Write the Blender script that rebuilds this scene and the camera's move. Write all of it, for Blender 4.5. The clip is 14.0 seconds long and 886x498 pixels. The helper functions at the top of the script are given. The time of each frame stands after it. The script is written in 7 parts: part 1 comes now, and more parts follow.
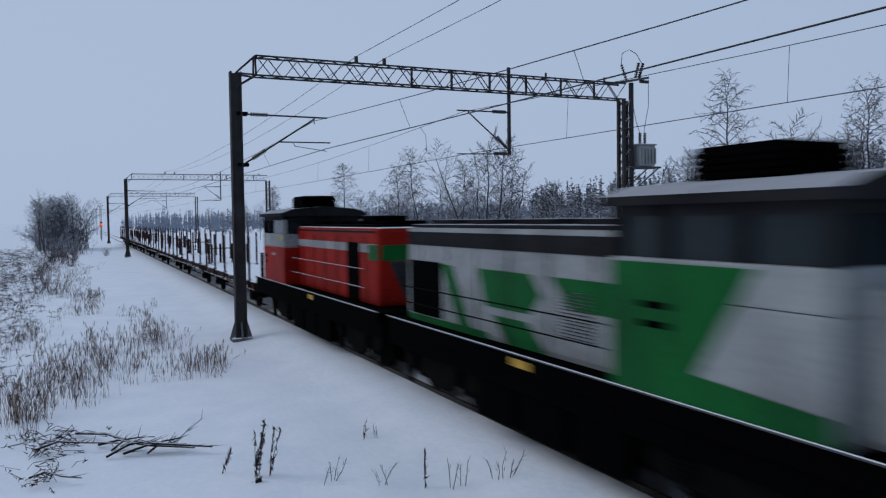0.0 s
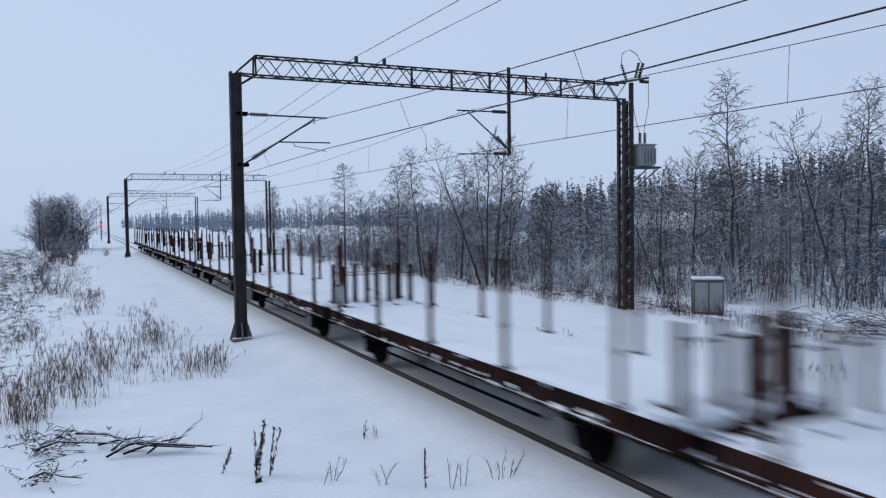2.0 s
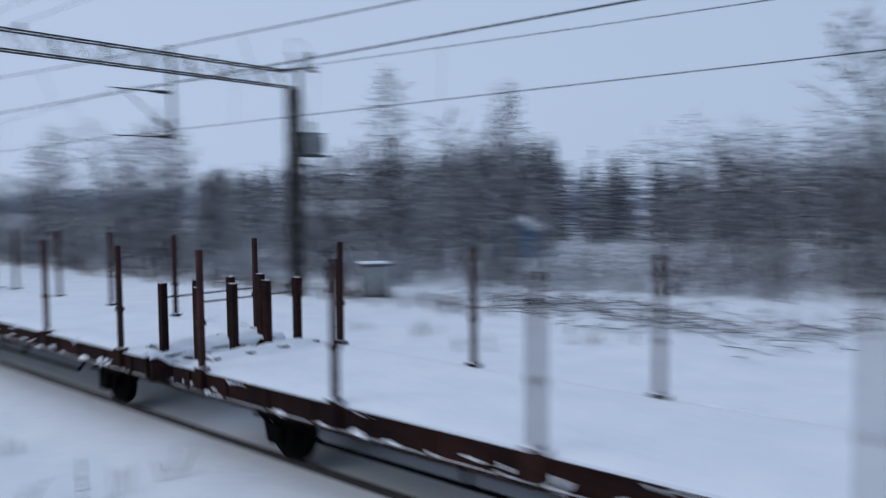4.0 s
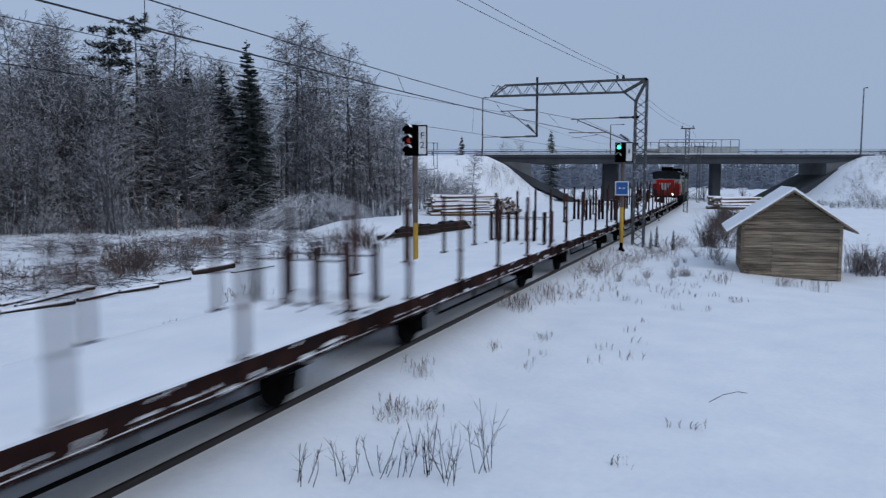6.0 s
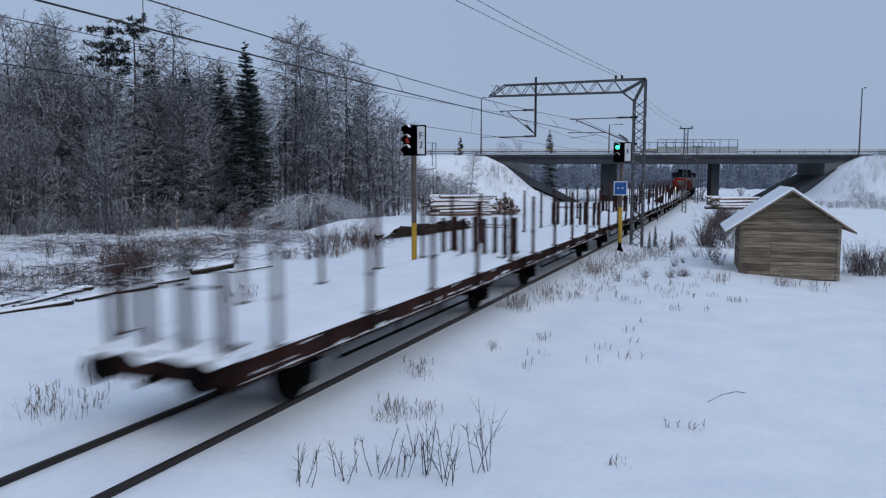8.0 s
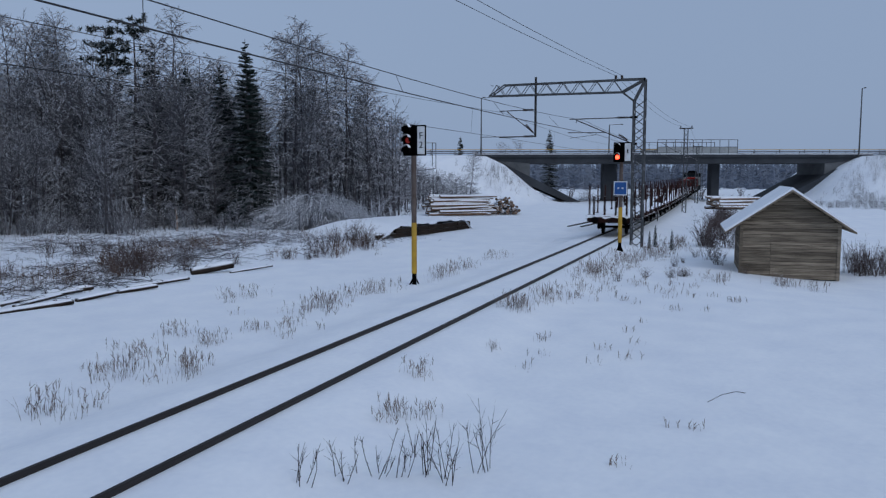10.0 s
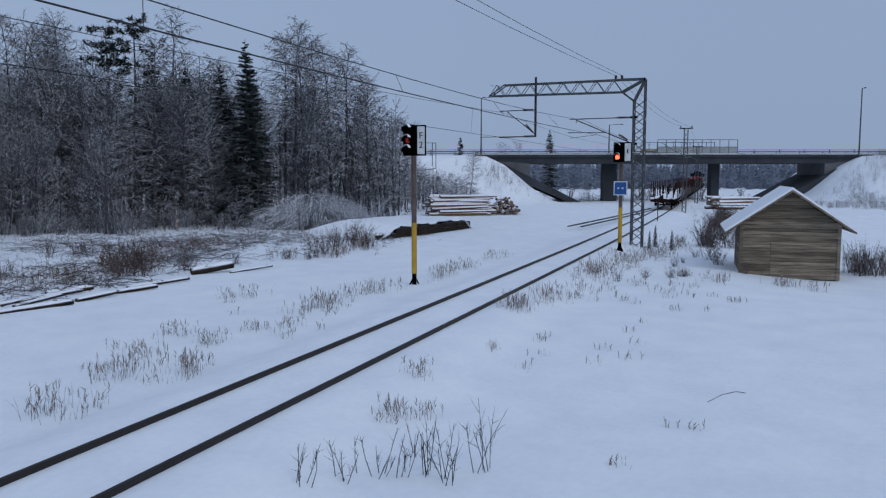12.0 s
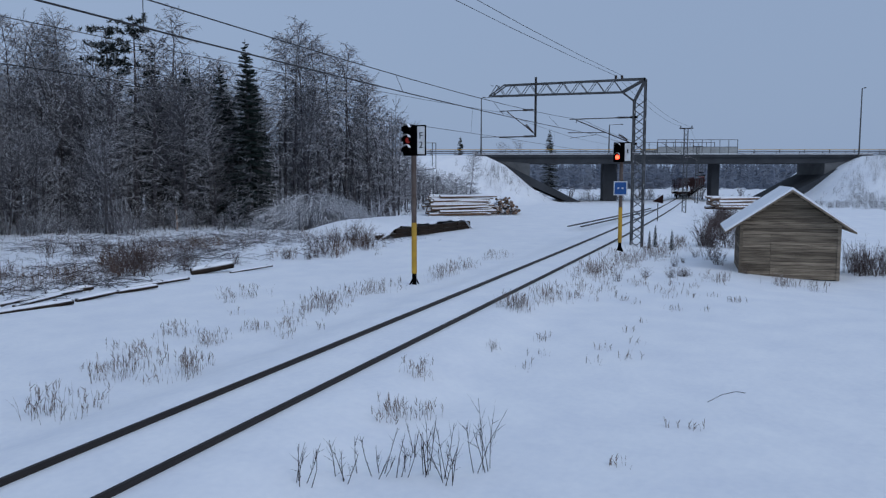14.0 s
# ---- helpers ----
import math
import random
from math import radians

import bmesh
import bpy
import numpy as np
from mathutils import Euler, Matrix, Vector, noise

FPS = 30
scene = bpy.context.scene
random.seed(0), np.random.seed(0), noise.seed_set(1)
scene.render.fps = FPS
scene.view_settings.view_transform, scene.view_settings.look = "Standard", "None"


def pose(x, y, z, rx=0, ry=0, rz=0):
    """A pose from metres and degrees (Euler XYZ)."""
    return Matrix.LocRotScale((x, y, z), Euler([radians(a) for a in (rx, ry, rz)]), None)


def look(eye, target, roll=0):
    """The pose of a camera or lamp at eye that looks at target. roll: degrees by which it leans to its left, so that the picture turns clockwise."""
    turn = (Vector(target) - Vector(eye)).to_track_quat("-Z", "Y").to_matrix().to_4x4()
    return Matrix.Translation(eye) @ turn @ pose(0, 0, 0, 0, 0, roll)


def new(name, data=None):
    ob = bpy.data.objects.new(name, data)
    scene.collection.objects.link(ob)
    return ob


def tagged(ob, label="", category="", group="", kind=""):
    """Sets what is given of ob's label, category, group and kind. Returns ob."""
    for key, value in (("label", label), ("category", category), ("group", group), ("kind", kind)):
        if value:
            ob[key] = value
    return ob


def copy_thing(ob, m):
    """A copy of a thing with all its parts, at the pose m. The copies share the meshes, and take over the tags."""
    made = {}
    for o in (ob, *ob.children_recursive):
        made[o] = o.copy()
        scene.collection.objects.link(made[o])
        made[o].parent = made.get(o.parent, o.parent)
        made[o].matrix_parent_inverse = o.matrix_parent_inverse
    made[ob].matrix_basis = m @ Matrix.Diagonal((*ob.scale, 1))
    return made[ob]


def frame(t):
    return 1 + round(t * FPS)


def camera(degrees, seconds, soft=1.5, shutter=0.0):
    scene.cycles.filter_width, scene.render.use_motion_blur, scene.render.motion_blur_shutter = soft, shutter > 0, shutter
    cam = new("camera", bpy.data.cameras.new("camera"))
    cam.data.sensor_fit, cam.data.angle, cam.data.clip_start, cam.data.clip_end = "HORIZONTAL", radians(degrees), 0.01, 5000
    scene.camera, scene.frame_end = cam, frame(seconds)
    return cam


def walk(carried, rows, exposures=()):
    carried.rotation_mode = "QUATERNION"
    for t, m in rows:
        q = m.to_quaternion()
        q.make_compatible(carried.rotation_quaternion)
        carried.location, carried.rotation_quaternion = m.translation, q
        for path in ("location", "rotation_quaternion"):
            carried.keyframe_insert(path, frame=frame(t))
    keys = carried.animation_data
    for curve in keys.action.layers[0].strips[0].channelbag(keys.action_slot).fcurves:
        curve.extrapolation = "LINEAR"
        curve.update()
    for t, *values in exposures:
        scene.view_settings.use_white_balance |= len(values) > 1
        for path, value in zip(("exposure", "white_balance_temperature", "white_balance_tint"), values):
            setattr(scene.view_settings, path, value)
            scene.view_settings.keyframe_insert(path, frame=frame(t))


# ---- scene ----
# ---------------------------------------------------------------- camera
EYE_Z = 3.95
SECONDS = 14.0
cam = camera(59.7, SECONDS, soft=1.25, shutter=0.7)
PAN = [(0.0, 64.84, -2.31, 0.78), (2.7, 64.84, -2.31, 0.78), (3.0, 64.4, -2.4, 0.78), (3.4, 60.0, -2.7, 0.7),
       (3.8, 48.5, -3.2, 0.6), (4.2, 31.0, -3.9, 0.45), (4.5, 11.5, -4.5, 0.3), (4.8, -12.0, -5.0, 0.2),
       (5.0, -28.1, -5.2, 0.1), (5.2, -42.4, -5.3, 0.05), (5.4, -52.1, -5.4, 0.0), (5.6, -59.6, -5.45, 0.0),
       (5.8, -65.5, -5.48, 0.02), (5.9, -66.9, -5.49, 0.02), (6.0, -68.5, -5.49, 0.02), (6.2, -68.59, -5.49, 0.02), (14.0, -68.59, -5.49, 0.02)]
walk(cam, [(t, pose(0, 0, EYE_Z, 90 + p, r, y)) for t, y, p, r in PAN],
     exposures=[(0.0, -0.3, 6300, 10), (0.5, -0.2, 6350, 10), (1.0, -0.05, 6450, 10), (1.5, 0.08, 6480, 10), (2.7, 0.05, 6450, 10), (4.8, -0.14, 6250, 10),
                (6.0, -0.07, 6350, 10), (8.2, -0.05, 6350, 10), (10.3, -0.37, 6100, 10), (11.2, -0.29, 6120, 10), (14.0, -0.28, 6100, 10)])

# ---------------------------------------------------------------- world and sun
world = bpy.data.worlds.new("winter_sky")
scene.world = world
world.use_nodes = True
wn = world.node_tree.nodes
wl = world.node_tree.links
sky = wn.new("ShaderNodeTexSky")
sky.sky_type = "NISHITA"
sky.sun_disc = False
sky.sun_elevation = radians(14)
sky.sun_rotation = radians(200)
sky.air_density = 1.0
sky.dust_density = 4.0
cloud = wn.new("ShaderNodeMix")
cloud.data_type = "RGBA"
cloud.inputs[0].default_value = 0.93
# overcast, a little thinner and brighter on the side from which the train comes
where, split, tone = wn.new("ShaderNodeTexCoord"), wn.new("ShaderNodeSeparateXYZ"), wn.new("ShaderNodeMapRange")
tint = wn.new("ShaderNodeMix")
tint.data_type = "RGBA"
wl.new(where.outputs["Generated"], split.inputs[0])
wl.new(split.outputs["X"], tone.inputs["Value"])
tone.inputs["From Min"].default_value, tone.inputs["From Max"].default_value = -1.0, 1.0
wl.new(tone.outputs[0], tint.inputs[0])
tint.inputs[6].default_value, tint.inputs[7].default_value = (5.25, 6.35, 8.35, 1), (3.6, 4.6, 6.35, 1)
wl.new(tint.outputs[2], cloud.inputs[7])
wl.new(sky.outputs[0], cloud.inputs[6])
wl.new(cloud.outputs[2], wn["Background"].inputs[0])
wn["Background"].inputs[1].default_value = 0.1
sun = new("sun", bpy.data.lights.new("sun", "SUN"))
sun.data.energy, sun.data.angle, sun.data.color = 0.65, radians(25), (1.0, 0.97, 0.93)
sun.matrix_world = look((0, 0, 60), (40, 60, 8))

# ---------------------------------------------------------------- materials


def material(name, colour, rough=0.7, metal=0.0, dark=None, scale=3.0, fine=40.0, bump=0.2, snow=0.0, snow_edge=0.35,
             emit=None, power=0.0, stretch=(1, 1, 1), vary=0.0, spec=0.5):
    """Two scales of variation between colour and dark, relief, and loose snow on faces that look up."""
    m = bpy.data.materials.new(name)
    m.use_nodes = True
    n, l = m.node_tree.nodes, m.node_tree.links
    b = n["Principled BSDF"]
    b.inputs["Roughness"].default_value, b.inputs["Metallic"].default_value = rough, metal
    b.inputs["Specular IOR Level"].default_value = spec
    co = n.new("ShaderNodeTexCoord")
    mp = n.new("ShaderNodeMapping")
    mp.inputs["Scale"].default_value = stretch
    l.new(co.outputs["Object"], mp.inputs["Vector"])
    big, small = n.new("ShaderNodeTexNoise"), n.new("ShaderNodeTexNoise")
    big.inputs["Scale"].default_value, small.inputs["Scale"].default_value = scale, fine
    big.inputs["Detail"].default_value = 4
    for t in (big, small):
        l.new(mp.outputs[0], t.inputs["Vector"])
    add = n.new("ShaderNodeMath")
    add.operation = "MULTIPLY_ADD"
    l.new(small.outputs["Fac"], add.inputs[0])
    add.inputs[1].default_value = 0.5
    l.new(big.outputs["Fac"], add.inputs[2])
    ramp = n.new("ShaderNodeMapRange")
    ramp.inputs["From Min"].default_value, ramp.inputs["From Max"].default_value = 0.5, 1.0
    l.new(add.outputs[0], ramp.inputs["Value"])
    mix = n.new("ShaderNodeMix")
    mix.data_type = "RGBA"
    l.new(ramp.outputs[0], mix.inputs[0])
    dark = dark or tuple(c * 0.65 for c in colour)
    mix.inputs[6].default_value, mix.inputs[7].default_value = (*dark, 1), (*colour, 1)
    out = mix.outputs[2]
    if vary:
        info = n.new("ShaderNodeObjectInfo")
        hsv = n.new("ShaderNodeHueSaturation")
        rng = n.new("ShaderNodeMapRange")
        rng.inputs["To Min"].default_value, rng.inputs["To Max"].default_value = 1 - vary, 1 + vary
        l.new(info.outputs["Random"], rng.inputs["Value"])
        l.new(rng.outputs[0], hsv.inputs["Value"])
        l.new(out, hsv.inputs["Color"])
        out = hsv.outputs[0]
    if snow:
        geo, sep = n.new("ShaderNodeNewGeometry"), n.new("ShaderNodeSeparateXYZ")
        l.new(geo.outputs["Normal"], sep.inputs[0])
        wob = n.new("ShaderNodeMath")
        wob.operation = "MULTIPLY_ADD"
        l.new(big.outputs["Fac"], wob.inputs[0])
        wob.inputs[1].default_value = 0.6
        l.new(sep.outputs["Z"], wob.inputs[2])
        st = n.new("ShaderNodeMapRange")
        st.inputs["From Min"].default_value, st.inputs["From Max"].default_value = snow_edge + 0.2, snow_edge + 0.45
        st.inputs["To Max"].default_value = snow
        l.new(wob.outputs[0], st.inputs["Value"])
        sm = n.new("ShaderNodeMix")
        sm.data_type = "RGBA"
        l.new(st.outputs[0], sm.inputs[0])
        l.new(out, sm.inputs[6])
        sm.inputs[7].default_value = (0.84, 0.86, 0.9, 1)
        out = sm.outputs[2]
    l.new(out, b.inputs["Base Color"])
    if bump:
        bp = n.new("ShaderNodeBump")
        bp.inputs["Strength"].default_value, bp.inputs["Distance"].default_value = bump, 0.02
        l.new(add.outputs[0], bp.inputs["Height"])
        l.new(bp.outputs[0], b.inputs["Normal"])
    if emit:
        b.inputs["Emission Color"].default_value = (*emit, 1)
        b.inputs["Emission Strength"].default_value = power
    return m


SNOW = material("snow", (0.90, 0.92, 0.945), 0.85, dark=(0.80, 0.83, 0.885), scale=0.8, fine=7, bump=1.0, spec=0.2)
BALLAST = material("dirty_track_snow", (0.80, 0.82, 0.86), 0.85, dark=(0.6, 0.61, 0.64), scale=0.9, fine=9, bump=0.5, spec=0.2)
RAIL = material("rail_steel", (0.028, 0.022, 0.021), 0.6, 0.3, scale=2, fine=30)
RUST = material("rusty_wagon_paint", (0.038, 0.015, 0.0115), 0.9, dark=(0.008, 0.0055, 0.0055), scale=1.1, fine=14, snow=0.95, snow_edge=0.45, vary=0.3, spec=0.1)
STAKE = material("stake_paint", (0.06, 0.024, 0.02), 0.8, dark=(0.02, 0.011, 0.011), scale=3, fine=30, vary=0.3, spec=0.15)
GEAR = material("running_gear", (0.006, 0.0055, 0.0055), 0.95, dark=(0.002, 0.002, 0.002), scale=3, fine=20, spec=0.03)
STEEL = material("galvanised_mast", (0.095, 0.1, 0.105), 0.65, 0.0, dark=(0.038, 0.04, 0.043), scale=3, fine=30, snow=0.8, snow_edge=0.6, spec=0.25)
BROWN = material("brown_mast", (0.045, 0.042, 0.042), 0.75, 0.0, dark=(0.02, 0.018, 0.018), scale=2, fine=30, snow=0.8, snow_edge=0.6, spec=0.2)
WIRE = material("wire", (0.03, 0.03, 0.033), 0.6, 0.4, bump=0)
INSULATOR = material("insulator", (0.03, 0.018, 0.015), 0.3, bump=0)
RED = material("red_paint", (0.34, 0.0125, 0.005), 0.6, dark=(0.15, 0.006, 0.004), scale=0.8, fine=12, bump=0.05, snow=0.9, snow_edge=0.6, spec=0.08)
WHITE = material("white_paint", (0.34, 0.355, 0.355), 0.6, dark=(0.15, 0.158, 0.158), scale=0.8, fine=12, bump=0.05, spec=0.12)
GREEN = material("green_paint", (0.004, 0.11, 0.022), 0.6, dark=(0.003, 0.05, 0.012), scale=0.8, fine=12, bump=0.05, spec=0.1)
GREY = material("grey_roof_paint", (0.045, 0.046, 0.05), 0.75, dark=(0.02, 0.02, 0.021), scale=1, fine=12, snow=0.6, snow_edge=0.66, spec=0.12)
BLACK = material("black_paint", (0.0015, 0.0015, 0.0017), 0.95, scale=1, fine=12, bump=0.05, spec=0.015)
WINDOW = material("window_glass", (0.012, 0.02, 0.024), 0.1, bump=0, spec=0.2)
SOOT = material("sooty_roof", (0.022, 0.022, 0.024), 0.85, dark=(0.008, 0.008, 0.009), scale=0.9, fine=10, snow=0.4, snow_edge=0.74, spec=0.05)
RUSTY_POST = material("rusty_post", (0.16, 0.13, 0.115), 0.8, dark=(0.05, 0.032, 0.026), scale=4, fine=30, stretch=(1, 1, 0.3), bump=0.2, spec=0.2)
RAMP_TIMBER = material("old_timber", (0.045, 0.033, 0.026), 0.95, dark=(0.014, 0.011, 0.009), scale=2, fine=20, snow=0.5, snow_edge=0.5, spec=0.1)
YELLOW = material("yellow_paint", (0.55, 0.33, 0.02), 0.6, dark=(0.35, 0.2, 0.02), scale=2, fine=20, bump=0.1)
HEADLIGHT = material("headlight", (0.9, 0.8, 0.6), 0.3, emit=(1.0, 0.72, 0.42), power=14, bump=0)
WEATHERED = material("weathered_board", (0.30, 0.25, 0.185), 0.9, dark=(0.075, 0.058, 0.045), scale=1.3, fine=24, stretch=(0.7, 1, 9), bump=0.5, vary=0.38, spec=0.15)
CONCRETE = material("concrete", (0.16, 0.165, 0.17), 0.9, dark=(0.085, 0.09, 0.095), scale=0.5, fine=10, snow=0.9, snow_edge=0.45, spec=0.2)
LOG = material("pine_log", (0.26, 0.17, 0.11), 0.9, dark=(0.09, 0.055, 0.04), scale=4, fine=30, snow=0.95, snow_edge=0.1, vary=0.35, spec=0.1)
BARK = material("frosted_bark", (0.10, 0.096, 0.102), 0.95, dark=(0.044, 0.042, 0.046), scale=3, fine=25, snow=0.7, snow_edge=0.5, spec=0.1)
TWIG = material("frosted_twig", (0.152, 0.152, 0.166), 0.95, dark=(0.066, 0.066, 0.076), scale=0.3, fine=5, snow=0.56, snow_edge=0.4, vary=0.16, bump=0, spec=0.1)
NEEDLE = material("spruce_needles", (0.018, 0.028, 0.026), 0.95, dark=(0.009, 0.014, 0.013), scale=2, fine=15, snow=0.10, snow_edge=0.45, bump=0, spec=0.08)
PINE = material("pine_needles", (0.024, 0.032, 0.03), 0.95, dark=(0.012, 0.017, 0.016), scale=2, fine=15, snow=0.25, snow_edge=0.45, bump=0, spec=0.1)
STRAW = material("dry_straw", (0.185, 0.118, 0.078), 0.95, dark=(0.04, 0.026, 0.022), scale=1.5, fine=15, bump=0, snow=0.2, snow_edge=0.5, spec=0.1)
FROSTED_STRAW = material("frosted_straw", (0.24, 0.19, 0.16), 0.95, dark=(0.075, 0.058, 0.052), scale=1.5, fine=15, bump=0, snow=0.4, snow_edge=0.42, spec=0.1)
WEED = material("dead_weed", (0.04, 0.028, 0.026), 0.95, dark=(0.018, 0.014, 0.014), scale=3, fine=15, bump=0, spec=0.1)
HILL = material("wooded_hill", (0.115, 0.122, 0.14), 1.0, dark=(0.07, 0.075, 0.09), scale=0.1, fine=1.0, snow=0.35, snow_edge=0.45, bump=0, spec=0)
# a darker haze tint, painted as base colour for the trees past the bridge
FAR_EAST = material("haze_tinted_valley_woods", (0.21, 0.235, 0.285), 1.0, dark=(0.17, 0.195, 0.24), scale=0.1, fine=1.0, bump=0, spec=0)
# distance haze is mixed into the base colour of the skyline trees
FAR = material("haze_tinted_far_forest", (0.30, 0.335, 0.40), 1.0, dark=(0.25, 0.282, 0.345), scale=0.1, fine=1.0, bump=0, spec=0)
RED_LENS = material("red_lens", (0.5, 0.02, 0.01), 0.2, emit=(1, 0.05, 0.02), power=9, bump=0)
DIM_LENS = material("dim_red_lens", (0.12, 0.01, 0.008), 0.3, emit=(1, 0.05, 0.02), power=0.12, bump=0)
GREEN_LENS = material("green_lens", (0.02, 0.4, 0.2), 0.2, emit=(0.05, 1, 0.45), power=3, bump=0)
FROST = material("snow_laden_twig", (0.46, 0.475, 0.51), 0.95, dark=(0.16, 0.165, 0.185), scale=0.8, fine=9, snow=0.85, snow_edge=0.28, vary=0.15, bump=0, spec=0.1)
FROSTY = material("frosted_brush", (0.30, 0.30, 0.32), 0.95, dark=(0.13, 0.13, 0.143), scale=0.5, fine=7, snow=0.75, snow_edge=0.35, bump=0, spec=0.1)
DECK = material("dark_bridge_paint", (0.06, 0.066, 0.075), 0.8, dark=(0.035, 0.038, 0.043), scale=0.4, fine=6, bump=0.1, spec=0.15)
STICK = material("dead_stick", (0.035, 0.026, 0.025), 0.95, dark=(0.014, 0.011, 0.011), scale=3, fine=20, snow=0.7, snow_edge=0.68, bump=0, spec=0.1)
PLATE = material("white_plate", (0.75, 0.77, 0.78), 0.5, bump=0.02)
BLUE = material("blue_plate", (0.01, 0.09, 0.32), 0.4, bump=0.02)
HUT_BLUE = material("blue_board", (0.06, 0.16, 0.30), 0.8, dark=(0.04, 0.10, 0.2), scale=1, fine=15, bump=0.1)
PLASTIC_BOX = material("grey_box", (0.34, 0.36, 0.36), 0.7, dark=(0.24, 0.25, 0.25), scale=2, fine=20, snow=0.9, snow_edge=0.45, spec=0.3)

# ---------------------------------------------------------------- mesh helpers


def thing(name, label, category, group="", kind="", at=None):
    ob = tagged(new(name), label, category, group, kind)
    ob.empty_display_size = 0.2
    if at is not None:
        ob.matrix_basis = at
    return ob


def part(name, bm, mat, parent=None, label=""):
    me = bpy.data.meshes.new(name)
    bm.to_mesh(me)
    bm.free()
    me.materials.append(mat)
    ob = new(name, me)
    ob.parent = parent
    return tagged(ob, label)


def raw(name, verts, faces, mat, parent=None, label="", smooth=False):
    me = bpy.data.meshes.new(name)
    me.from_pydata(verts, [], faces)
    me.materials.append(mat)
    if smooth:
        me.shade_smooth()
    ob = new(name, me)
    ob.parent = parent
    return tagged(ob, label)


def box(bm, a, b, bevel=0.0):
    (x0, y0, z0), (x1, y1, z1) = a, b
    m = Matrix.Translation(((x0 + x1) / 2, (y0 + y1) / 2, (z0 + z1) / 2)) @ Matrix.Diagonal((abs(x1 - x0), abs(y1 - y0), abs(z1 - z0), 1))
    made = bmesh.ops.create_cube(bm, size=1, matrix=m)
    if bevel:
        edges = {e for v in made["verts"] for e in v.link_edges}
        bmesh.ops.bevel(bm, geom=list(edges), offset=bevel, segments=2, affect="EDGES", profile=0.6)


def rod(bm, a, b, r, seg=6, r2=None):
    a, b = Vector(a), Vector(b)
    d = b - a
    q = d.to_track_quat("Z", "Y").to_matrix().to_4x4()
    bmesh.ops.create_cone(bm, cap_ends=True, segments=seg, radius1=r, radius2=r if r2 is None else r2, depth=d.length,
                          matrix=Matrix.Translation((a + b) / 2) @ q)


def bar(bm, a, b, w, h):
    """A rectangular bar from a to b, w wide and h deep."""
    a, b = Vector(a), Vector(b)
    d = b - a
    q = d.to_track_quat("Z", "Y").to_matrix().to_4x4()
    bmesh.ops.create_cube(bm, size=1, matrix=Matrix.Translation((a + b) / 2) @ q @ Matrix.Diagonal((w, h, d.length, 1)))


def prism(bm, outline, y0, y1):
    """An outline in x and z drawn out from y0 to y1."""
    lo = [bm.verts.new((x, y0, z)) for x, z in outline]
    hi = [bm.verts.new((x, y1, z)) for x, z in outline]
    n = len(outline)
    bm.faces.new(lo)
    bm.faces.new(hi[::-1])
    for i in range(n):
        bm.faces.new((lo[i], hi[i], hi[(i + 1) % n], lo[(i + 1) % n]))
    bmesh.ops.recalc_face_normals(bm, faces=bm.faces)


def tube(name, points, r, mat, parent=None, label=""):
    cu = bpy.data.curves.new(name, "CURVE")
    cu.dimensions, cu.bevel_depth, cu.bevel_resolution = "3D", r, 1
    sp = cu.splines.new("POLY")
    sp.points.add(len(points) - 1)
    for p, c in zip(sp.points, points):
        p.co = (*c, 1)
    cu.materials.append(mat)
    ob = new(name, cu)
    ob.parent = parent
    return tagged(ob, label)


# ---------------------------------------------------------------- the line of the track
TRACK_Y = 8.15
BEND, BEND_END, BEND_K = 40.0, 100.0, 0.00025


def track_y(x):
    if x < BEND:
        return TRACK_Y
    if x < BEND_END:
        return TRACK_Y + BEND_K * (x - BEND) ** 2
    d = BEND_END - BEND
    return TRACK_Y + BEND_K * d * d + 2 * BEND_K * d * (x - BEND_END)


def track_turn(x):
    return math.degrees(math.atan(2 * BEND_K * max(0, min(x, BEND_END) - BEND)))


GROUND_Z = -0.42
FWD = Vector((0.931, 0.365, 0))
SIDE = Vector((0.365, -0.931, 0))


def bridge_point(lateral, z, forward=130.0):
    p = FWD * forward + SIDE * lateral
    return Vector((p.x, p.y, z))


def smooth_step(a, b, v):
    t = max(0.0, min(1.0, (v - a) / (b - a)))
    return t * t * (3 - 2 * t)


def ground_z(x, y):
    z = GROUND_Z + 0.10 * noise.noise((x * 0.11, y * 0.11, 0)) + 0.05 * noise.noise((x * 0.6, y * 0.6, 3))
    bed = abs(y - track_y(x))
    z += (-0.105 - z) * (1 - smooth_step(1.4, 3.2, bed))
    # road embankment that carries the bridge's ends
    f, s = x * FWD.x + y * FWD.y - 130.0, x * SIDE.x + y * SIDE.y
    along = max(smooth_step(19, 6, s), smooth_step(54.5, 68, s))
    across = 1 - smooth_step(6.5, 18, abs(f)) if s < 30 else 1 - smooth_step(6.5, 30 if f < 0 else 18, abs(f))
    z = z + (7.0 - z) * along * across
    z -= 0.34 * smooth_step(1.5, -3.5, y) * smooth_step(24, 35, x) * (1 - smooth_step(50, 62, x))
    # land that rises gently behind the trees
    if y > 60:
        z += 0.03 * (y - 60)
    return z


